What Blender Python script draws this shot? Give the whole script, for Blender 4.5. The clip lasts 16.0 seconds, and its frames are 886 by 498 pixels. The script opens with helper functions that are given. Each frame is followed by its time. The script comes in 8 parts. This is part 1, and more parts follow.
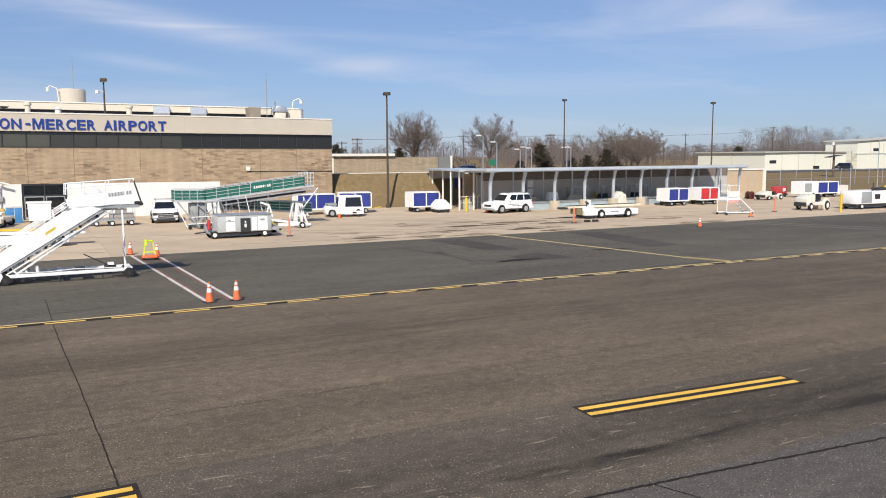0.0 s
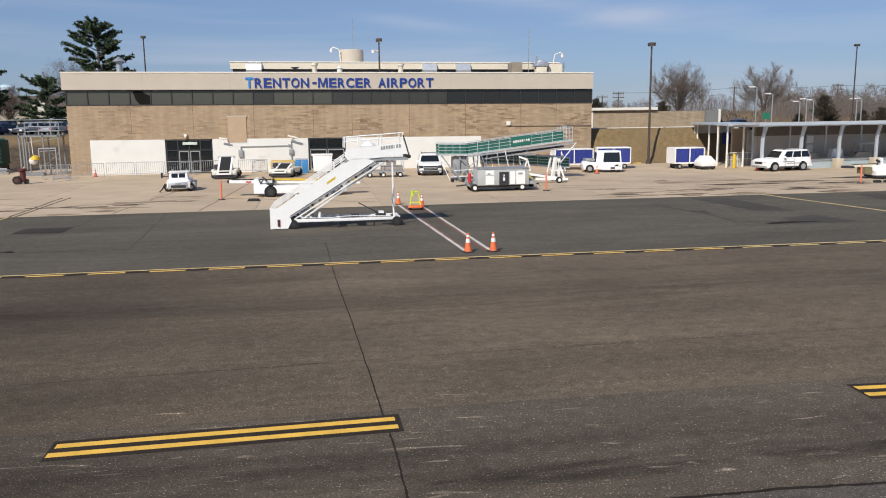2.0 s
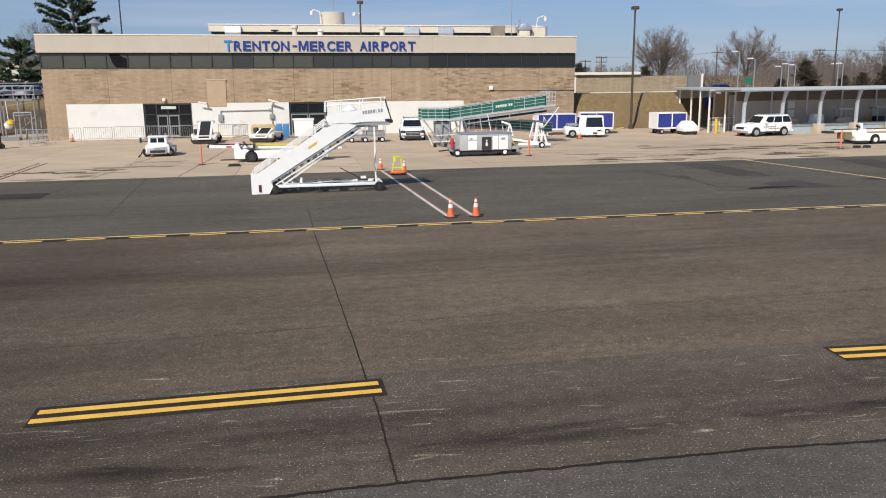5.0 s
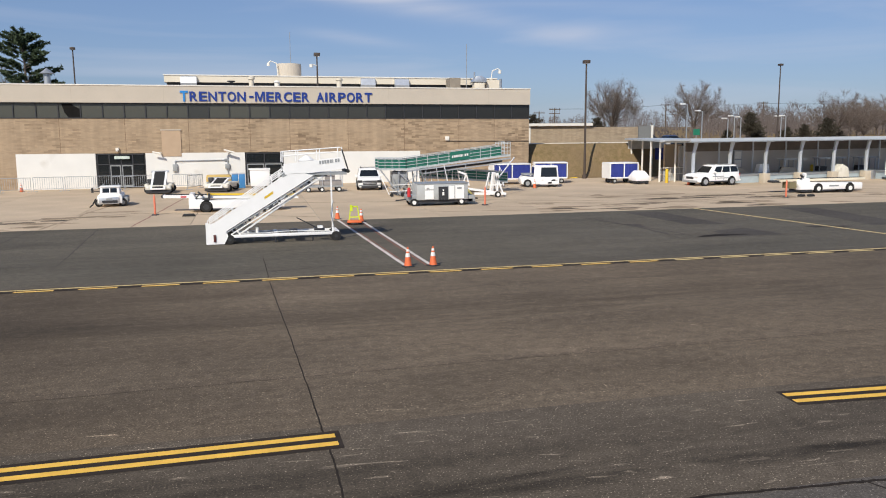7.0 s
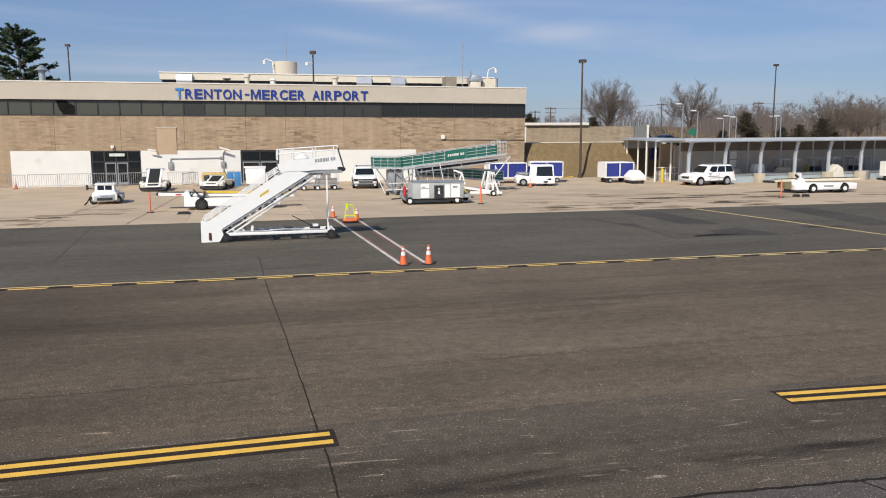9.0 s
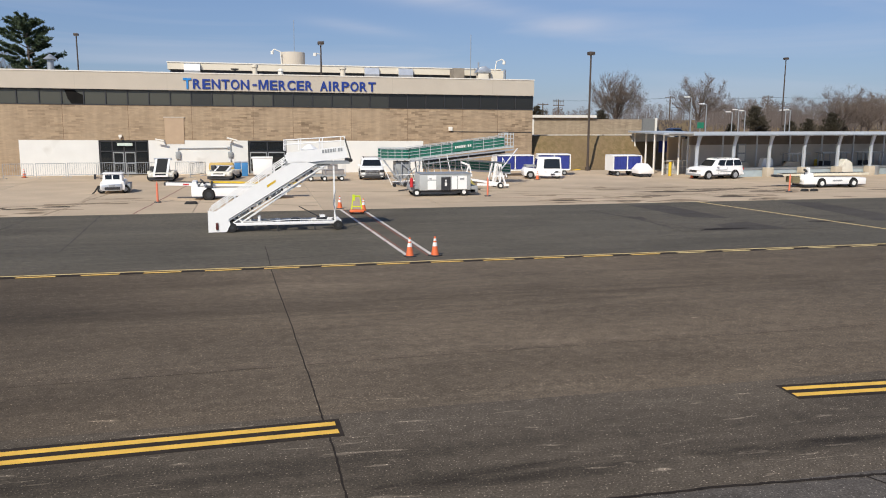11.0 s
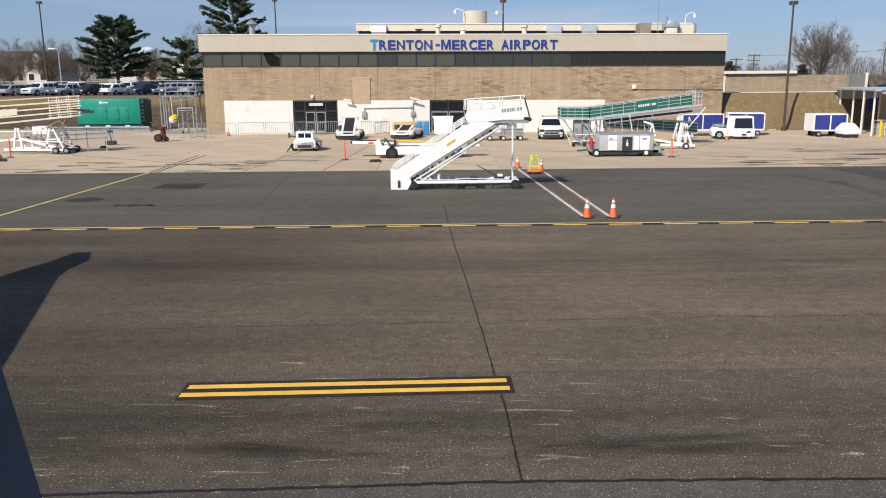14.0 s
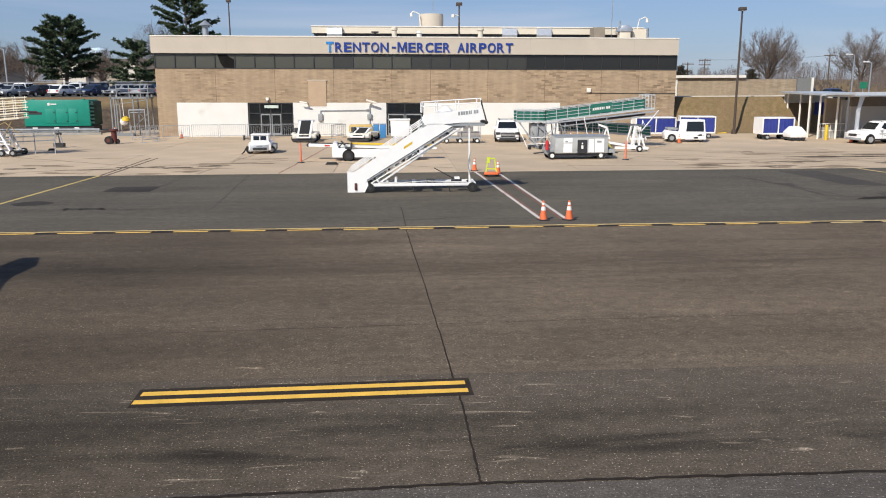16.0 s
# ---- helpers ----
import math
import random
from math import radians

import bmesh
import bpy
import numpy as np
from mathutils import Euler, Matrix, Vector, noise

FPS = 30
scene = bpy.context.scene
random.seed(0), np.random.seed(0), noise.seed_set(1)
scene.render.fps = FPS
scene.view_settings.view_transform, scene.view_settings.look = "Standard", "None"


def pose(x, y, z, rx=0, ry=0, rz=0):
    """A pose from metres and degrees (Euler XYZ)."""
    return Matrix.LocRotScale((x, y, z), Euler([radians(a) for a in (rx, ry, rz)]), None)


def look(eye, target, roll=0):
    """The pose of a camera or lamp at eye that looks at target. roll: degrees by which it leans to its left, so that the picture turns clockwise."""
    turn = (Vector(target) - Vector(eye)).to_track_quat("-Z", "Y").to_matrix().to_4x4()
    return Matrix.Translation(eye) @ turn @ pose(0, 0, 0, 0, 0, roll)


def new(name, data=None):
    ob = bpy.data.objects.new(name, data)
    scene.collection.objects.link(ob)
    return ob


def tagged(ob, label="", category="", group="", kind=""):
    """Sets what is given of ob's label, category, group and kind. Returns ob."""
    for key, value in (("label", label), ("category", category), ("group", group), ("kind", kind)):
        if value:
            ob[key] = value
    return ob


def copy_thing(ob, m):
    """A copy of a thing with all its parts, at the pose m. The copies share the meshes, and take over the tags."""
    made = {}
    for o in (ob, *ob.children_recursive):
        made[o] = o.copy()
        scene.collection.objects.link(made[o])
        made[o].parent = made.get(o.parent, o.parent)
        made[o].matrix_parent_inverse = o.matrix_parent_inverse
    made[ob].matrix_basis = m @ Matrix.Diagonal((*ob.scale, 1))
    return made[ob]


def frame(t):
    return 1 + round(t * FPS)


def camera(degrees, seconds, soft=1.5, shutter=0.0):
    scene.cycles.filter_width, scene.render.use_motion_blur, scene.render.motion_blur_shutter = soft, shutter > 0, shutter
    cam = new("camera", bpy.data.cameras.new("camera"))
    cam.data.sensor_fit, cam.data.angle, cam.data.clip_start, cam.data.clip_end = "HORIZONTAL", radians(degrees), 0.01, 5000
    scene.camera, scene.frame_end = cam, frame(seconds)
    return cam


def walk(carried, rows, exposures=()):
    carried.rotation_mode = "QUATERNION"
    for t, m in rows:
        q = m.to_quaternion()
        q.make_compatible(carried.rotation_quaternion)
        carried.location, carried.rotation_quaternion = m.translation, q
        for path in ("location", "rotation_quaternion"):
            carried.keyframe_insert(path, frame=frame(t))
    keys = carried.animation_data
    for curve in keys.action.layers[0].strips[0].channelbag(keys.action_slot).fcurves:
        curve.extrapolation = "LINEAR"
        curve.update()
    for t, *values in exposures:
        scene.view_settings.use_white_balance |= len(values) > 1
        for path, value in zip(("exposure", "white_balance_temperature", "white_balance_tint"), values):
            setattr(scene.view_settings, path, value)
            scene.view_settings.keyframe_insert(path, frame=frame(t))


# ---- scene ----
cam = camera(57.87, 16.0, 1.05)
# seconds, eye x y z, yaw, pitch, roll
ROWS = [
    (0.0, 0.003, 0.000, 4.469, -27.15, -6.61, -0.33),
    (0.5, 0.008, 0.000, 4.459, -20.61, -7.70, -1.89),
    (1.0, 0.003, 0.000, 4.445, -13.64, -9.10, -3.11),
    (1.5, 0.002, 0.000, 4.444, -10.50, -9.58, -1.87),
    (2.0, 0.001, 0.000, 4.445, -8.86, -9.62, -0.74),
    (2.5, 0.002, 0.000, 4.448, -6.98, -9.59, -0.16),
    (3.0, 0.001, 0.000, 4.448, -5.51, -9.59, -0.18),
    (3.5, -0.001, 0.000, 4.444, -5.32, -9.54, 0.63),
    (4.0, -0.002, 0.000, 4.442, -6.26, -10.01, 0.97),
    (4.5, -0.001, 0.000, 4.443, -8.06, -11.50, 0.09),
    (5.0, -0.001, 0.000, 4.440, -10.10, -12.10, -0.61),
    (7.5, 0.001, 0.000, 4.437, -13.46, -8.22, -0.50),
    (8.0, -0.001, 0.000, 4.439, -13.61, -8.50, -0.59),
    (8.5, 0.001, 0.000, 4.436, -13.65, -8.65, -0.30),
    (11.0, 0.000, 0.000, 4.424, -13.09, -9.28, 0.19),
    (11.5, 0.000, 0.000, 4.419, -9.31, -10.24, 0.14),
    (12.0, 0.0040, 0.000, 4.415, -3.02, -11.16, -1.22),
    (12.5, 0.000, 0.000, 4.417, 1.54, -12.24, -1.74),
    (13.0, 0.000, 0.000, 4.419, 2.07, -12.47, -1.19),
    (13.5, 0.0040, 0.000, 4.418, 0.62, -12.16, -0.65),
    (14.0, 0.0054, 0.000, 4.418, -0.33, -12.10, -0.49),
    (14.5, 0.0066, 0.000, 4.416, -1.06, -12.16, -0.40),
    (15.0, 0.0066, 0.000, 4.417, -1.60, -12.21, -0.41),
    (15.5, 0.0068, 0.000, 4.418, -2.36, -12.09, -0.33),
    (16.0, 0.007, 0.000, 4.419, -3.43, -11.93, -0.20),
]
walk(cam, [(t, pose(x, y, z, 90 + pitch, 0, yaw) @ pose(0, 0, 0, 0, 0, roll)) for t, x, y, z, yaw, pitch, roll in ROWS],
     [(0.0, 0.22), (0.5, 0.15), (1.0, -0.08), (2.0, -0.04), (3.5, 0.0), (8.5, -0.02), (11.0, -0.03), (12.5, 0.05), (13.0, 0.12), (13.5, 0.1), (16.0, 0.09)])

# ---- world, sun, exposure ----
SUN_AWAY = Vector((0.583, 0.812, -0.84)).normalized()  # the way the sunlight travels
world = bpy.data.worlds.new("sky")
scene.world = world
world.use_nodes = True
wn, wl = world.node_tree.nodes, world.node_tree.links
sky = wn.new("ShaderNodeTexSky")
sky.sky_type, sky.sun_disc = "NISHITA", False
sky.sun_elevation, sky.sun_rotation = radians(40), radians(215.7)
sky.air_density, sky.dust_density, sky.ozone_density = 1.0, 0.35, 2.0
wbg = wn["Background"]
wbg.inputs["Strength"].default_value = 0.132
# thin high cirrus, stretched along the wind
wc = wn.new("ShaderNodeTexCoord")
wm = wn.new("ShaderNodeMapping")
wm.inputs["Scale"].default_value = (1.3, 2.0, 13.0)
wm.inputs["Rotation"].default_value = (0, radians(7), 0)
wnoise = wn.new("ShaderNodeTexNoise")
wnoise.inputs["Scale"].default_value, wnoise.inputs["Detail"].default_value = 1.7, 7.0
wnoise.inputs["Distortion"].default_value = 0.7
wramp = wn.new("ShaderNodeValToRGB")
wramp.color_ramp.elements[0].position, wramp.color_ramp.elements[1].position = 0.5, 0.8
wramp.color_ramp.elements[1].color = (0.42, 0.42, 0.42, 1)
wmix = wn.new("ShaderNodeMix")
wmix.data_type = "RGBA"
wl.new(wc.outputs["Generated"], wm.inputs["Vector"])
wl.new(wm.outputs["Vector"], wnoise.inputs["Vector"])
wl.new(wnoise.outputs["Fac"], wramp.inputs["Fac"])


def sky_math(kind, a, b=None):
    """One step of arithmetic on the sky's values."""
    x = wn.new("ShaderNodeMath")
    x.operation = kind
    for slot, v in enumerate((a, b)):
        if v is None:
            continue
        if isinstance(v, float):
            x.inputs[slot].default_value = v
        else:
            wl.new(v, x.inputs[slot])
    return x.outputs[0]


def sky_reach(axis, middle, size):
    """How far a direction lies from a wisp's middle along one axis, in half sizes, squared."""
    x = wn.new("ShaderNodeVectorMath")
    x.operation = "DOT_PRODUCT"
    wl.new(wc.outputs["Generated"], x.inputs[0])
    x.inputs[1].default_value = axis
    d = sky_math("DIVIDE", sky_math("SUBTRACT", x.outputs["Value"], float(axis.dot(middle))), size)
    return sky_math("MULTIPLY", d, d)


# single wisps: azimuth and elevation, half length and half width, tilt (degrees), density
cover = wramp.outputs["Color"]
torn = wn.new("ShaderNodeMapRange")
torn.inputs["From Min"].default_value, torn.inputs["From Max"].default_value = 0.26, 0.66
wl.new(wnoise.outputs["Fac"], torn.inputs["Value"])
for az, el, long, wide, tilt, dense in ((9.2, 8.7, 9.0, 0.75, -9, 1.1), (7.3, 6.1, 3.4, 0.4, -7, 0.6), (23.8, 8.0, 8.0, 0.4, -4, 0.35), (21.4, 6.2, 2.2, 0.4, 5, 0.35), (50.2, 8.5, 6.0, 1.3, -6, 0.6), (-20.8, 5.5, 4.0, 0.4, 0, 0.3)):
    a_, e_, t_ = radians(az), radians(el), radians(tilt)
    mid_ = Vector((math.sin(a_) * math.cos(e_), math.cos(a_) * math.cos(e_), math.sin(e_)))
    east = Vector((math.cos(a_), -math.sin(a_), 0))
    top_ = east.cross(mid_) * -1 if east.cross(mid_).z < 0 else east.cross(mid_)
    u_, v_ = east * math.cos(t_) + top_ * math.sin(t_), top_ * math.cos(t_) - east * math.sin(t_)
    far_ = sky_math("ADD", sky_reach(u_, mid_, radians(long)), sky_reach(v_, mid_, radians(wide)))
    body = sky_math("POWER", 2.71828, sky_math("MULTIPLY", far_, -1.0))
    cover = sky_math("ADD", cover, sky_math("MULTIPLY", sky_math("MULTIPLY", body, dense), torn.outputs["Result"]))
wl.new(cover, wmix.inputs["Factor"])
wmix.clamp_factor = True
wtint = wn.new("ShaderNodeMix")
wtint.data_type, wtint.blend_type = "RGBA", "MULTIPLY"
wtint.inputs["Factor"].default_value = 1
wtint.inputs["B"].default_value = (0.765, 0.95, 1.35, 1)
wgam = wn.new("ShaderNodeGamma")
wgam.inputs["Gamma"].default_value = 0.62
wl.new(sky.outputs["Color"], wgam.inputs["Color"])
wl.new(wgam.outputs["Color"], wtint.inputs["A"])
wl.new(wtint.outputs["Result"], wmix.inputs["A"])
wmix.inputs["B"].default_value = (4.3, 4.6, 5.5, 1)
wl.new(wmix.outputs["Result"], wbg.inputs["Color"])
lamp = bpy.data.lights.new("sun", "SUN")
lamp.energy, lamp.angle, lamp.color = 4.15, radians(0.55), (1.0, 0.955, 0.86)
sun = new("sun", lamp)
sun.matrix_basis = look((-60, -80, 90), Vector((-60, -80, 90)) + SUN_AWAY)


# ---- lie of the land ----
# The plan is drawn flat. The real pavement is level to the taxiway's edge, falls away from it at one in forty
# down to the concrete apron, and is level again from there on.
EYE, CROWN, TOE, GROWTH = 4.44, 11.62, 39.0, 1.2
FALL = (1 - GROWTH) * EYE / (GROWTH * TOE - CROWN)


def growth(y):
    return 1.0 if y <= CROWN else GROWTH if y >= TOE else (EYE + FALL * CROWN) / (EYE + FALL * y)


def site(x, y, z=0.0):
    """A place of the plan, laid on the real ground."""
    k = growth(y)
    return (x * k, y * k, EYE * (1 - k) + z * k)


def lay(m):
    """A pose of the plan, laid on the real ground at its true size."""
    at = m.translation
    lean = math.atan(FALL) if CROWN < at.y < TOE else 0.0
    turn = Matrix.Rotation(lean, 4, "X") @ Matrix.Scale(growth(at.y), 4)
    return Matrix.Translation(site(*at)) @ turn @ Matrix.Translation(-at) @ m


FAR = Matrix.Translation((0, 0, EYE)) @ Matrix.Scale(GROWTH, 4) @ Matrix.Translation((0, 0, -EYE))


# ---- materials ----
def material(name, color, rough=0.6, metal=0.0, vary=0.15, scale=2.0, fine=40.0, bump=0.15, spec=0.5, piece=0.0, stain=None, stain_at=0.62):
    """A painted, cast or worn surface: colour varied by a coarse and a fine noise, and a fine relief."""
    m = bpy.data.materials.new(name)
    m.use_nodes = True
    n, l = m.node_tree.nodes, m.node_tree.links
    b = n["Principled BSDF"]
    co = n.new("ShaderNodeTexCoord")
    big, small = n.new("ShaderNodeTexNoise"), n.new("ShaderNodeTexNoise")
    big.inputs["Scale"].default_value, small.inputs["Scale"].default_value = scale, fine
    big.inputs["Detail"].default_value, small.inputs["Detail"].default_value = 5, 3
    l.new(co.outputs["Object"], big.inputs["Vector"])
    l.new(co.outputs["Object"], small.inputs["Vector"])
    add = n.new("ShaderNodeMath")
    add.operation = "MULTIPLY_ADD"
    add.inputs[1].default_value = 0.4
    l.new(small.outputs["Fac"], add.inputs[0])
    l.new(big.outputs["Fac"], add.inputs[2])
    value = add.outputs[0]
    if piece:
        info = n.new("ShaderNodeObjectInfo")
        more = n.new("ShaderNodeMath")
        more.operation = "MULTIPLY_ADD"
        more.inputs[1].default_value = piece
        l.new(info.outputs["Random"], more.inputs[0])
        l.new(value, more.inputs[2])
        value = more.outputs[0]
    span = n.new("ShaderNodeMapRange")
    span.inputs["From Min"].default_value, span.inputs["From Max"].default_value = 0.35, 1.05 + piece
    span.inputs["To Min"].default_value, span.inputs["To Max"].default_value = 1 - vary, 1 + vary
    l.new(value, span.inputs["Value"])
    tint = n.new("ShaderNodeMix")
    tint.data_type, tint.blend_type = "RGBA", "MULTIPLY"
    tint.inputs["Factor"].default_value = 1
    tint.inputs["A"].default_value = (*color, 1)
    l.new(span.outputs["Result"], tint.inputs["B"])
    out = tint.outputs["Result"]
    if stain:
        spot = n.new("ShaderNodeTexNoise")
        spot.inputs["Scale"].default_value, spot.inputs["Detail"].default_value = scale * 0.55, 6
        spot.inputs["Distortion"].default_value = 0.6
        l.new(co.outputs["Object"], spot.inputs["Vector"])
        edge = n.new("ShaderNodeMapRange")
        edge.inputs["From Min"].default_value, edge.inputs["From Max"].default_value = stain_at, stain_at + 0.12
        edge.inputs["To Max"].default_value = 0.8
        l.new(spot.outputs["Fac"], edge.inputs["Value"])
        dirt = n.new("ShaderNodeMix")
        dirt.data_type = "RGBA"
        l.new(edge.outputs["Result"], dirt.inputs["Factor"])
        l.new(out, dirt.inputs["A"])
        dirt.inputs["B"].default_value = (*stain, 1)
        out = dirt.outputs["Result"]
    l.new(out, b.inputs["Base Color"])
    b.inputs["Roughness"].default_value, b.inputs["Metallic"].default_value = rough, metal
    b.inputs["Specular IOR Level"].default_value = spec
    if bump:
        bm_ = n.new("ShaderNodeBump")
        bm_.inputs["Strength"].default_value, bm_.inputs["Distance"].default_value = bump, 0.02
        l.new(small.outputs["Fac"], bm_.inputs["Height"])
        l.new(bm_.outputs["Normal"], b.inputs["Normal"])
    return m


def asphalt_material(name, color, streak, speck, tint, scuff, end_tone=0.64, smears=()):
    """Old rolled asphalt: pale aggregate specks, long wear streaks along the taxiway, dark and pale blotches."""
    m = bpy.data.materials.new(name)
    m.use_nodes = True
    n, l = m.node_tree.nodes, m.node_tree.links
    b = n["Principled BSDF"]
    co = n.new("ShaderNodeTexCoord")

    def field(scale, stretch, detail, lo, hi, a, z, distortion=0.0):
        mp = n.new("ShaderNodeMapping")
        mp.inputs["Scale"].default_value = stretch
        t = n.new("ShaderNodeTexNoise")
        t.inputs["Scale"].default_value, t.inputs["Detail"].default_value = scale, detail
        t.inputs["Distortion"].default_value = distortion
        r = n.new("ShaderNodeMapRange")
        for k, v in (("From Min", lo), ("From Max", hi), ("To Min", a), ("To Max", z)):
            r.inputs[k].default_value = v
        l.new(co.outputs["Object"], mp.inputs["Vector"])
        l.new(mp.outputs["Vector"], t.inputs["Vector"])
        l.new(t.outputs["Fac"], r.inputs["Value"])
        return r.outputs["Result"], t.outputs["Fac"]

    def times(a, c):
        x = n.new("ShaderNodeMath")
        x.operation = "MULTIPLY"
        l.new(a, x.inputs[0])
        l.new(c, x.inputs[1])
        return x.outputs[0]

    lanes, _ = field(0.42, (0.06, 1, 1), 5, 0.3, 0.72, 1 - streak, 1 + streak)
    blots, _ = field(0.35, (0.55, 1, 1), 6, 0.3, 0.7, 0.86, 1.14, 0.5)
    grain, fine = field(30, (1, 1, 1), 3, 0.32, 0.68, 0.68, 1.32)
    coarse, _ = field(5, (0.8, 1, 1), 4, 0.3, 0.7, 0.84, 1.16)
    specks, _ = field(34, (1, 1, 1), 1, 0.66, 0.73, 1.0, 1 + speck)
    pale, _ = field(3.4, (0.3, 1.9, 1), 12, scuff + 0.03, scuff + 0.085, 1.0, 2.7, 0.9)
    ridge, _ = field(1.1, (0.05, 3.2, 1), 4, 0.34, 0.68, 0.95, 1.05)
    lot = times(times(times(lanes, blots), times(grain, specks)), times(times(pale, ridge), coarse))
    # the paving darkens towards -x, and a little beyond x = 6
    split = n.new("ShaderNodeSeparateXYZ")
    l.new(co.outputs["Object"], split.inputs["Vector"])
    tone_x = n.new("ShaderNodeMapRange")
    tone_x.interpolation_type = "SMOOTHSTEP"
    for k, v in (("From Min", -7.0), ("From Max", 1.5), ("To Min", end_tone), ("To Max", 1.0)):
        tone_x.inputs[k].default_value = v
    l.new(split.outputs["X"], tone_x.inputs["Value"])
    lot = times(lot, tone_x.outputs["Result"])
    far_end = n.new("ShaderNodeMapRange")
    far_end.interpolation_type = "SMOOTHSTEP"
    for k, v in (("From Min", 6.0), ("From Max", 17.0), ("To Min", 1.0), ("To Max", 0.7 + 0.3 * end_tone)):
        far_end.inputs[k].default_value = v
    l.new(split.outputs["X"], far_end.inputs["Value"])
    lot = times(lot, far_end.outputs["Result"])
    # dark smears of rubber and oil along the wheel lanes, broken up along their length
    for at, half, depth in smears:
        off = n.new("ShaderNodeMath")
        off.operation = "SUBTRACT"
        off.inputs[1].default_value = at
        l.new(split.outputs["Y"], off.inputs[0])
        size = n.new("ShaderNodeMath")
        size.operation = "ABSOLUTE"
        l.new(off.outputs[0], size.inputs[0])
        near = n.new("ShaderNodeMapRange")
        near.interpolation_type = "SMOOTHSTEP"
        for k, v in (("From Min", 0.1 * half), ("From Max", half), ("To Min", depth), ("To Max", 0.0)):
            near.inputs[k].default_value = v
        l.new(size.outputs[0], near.inputs["Value"])
        broken, _ = field(0.9, (0.35, 2.0, 1), 6, 0.36, 0.62, 0.1, 1.0, 0.6)
        keep = n.new("ShaderNodeMath")
        keep.operation = "SUBTRACT"
        keep.inputs[0].default_value = 1.0
        l.new(times(near.outputs["Result"], broken), keep.inputs[1])
        lot = times(lot, keep.outputs[0])
    mix = n.new("ShaderNodeMix")
    mix.data_type, mix.blend_type = "RGBA", "MULTIPLY"
    mix.inputs["Factor"].default_value = 1
    hue = n.new("ShaderNodeMix")
    hue.data_type = "RGBA"
    hue.inputs["A"].default_value, hue.inputs["B"].default_value = (*color, 1), (*tint, 1)
    patch, _ = field(0.12, (0.5, 1, 1), 4, 0.35, 0.65, 0, 1)
    l.new(patch, hue.inputs["Factor"])
    l.new(hue.outputs["Result"], mix.inputs["A"])
    l.new(lot, mix.inputs["B"])
    l.new(mix.outputs["Result"], b.inputs["Base Color"])
    b.inputs["Roughness"].default_value = 0.86
    b.inputs["Specular IOR Level"].default_value = 0.16
    bp = n.new("ShaderNodeBump")
    bp.inputs["Strength"].default_value, bp.inputs["Distance"].default_value = 0.35, 0.02
    l.new(fine, bp.inputs["Height"])
    l.new(bp.outputs["Normal"], b.inputs["Normal"])
    return m


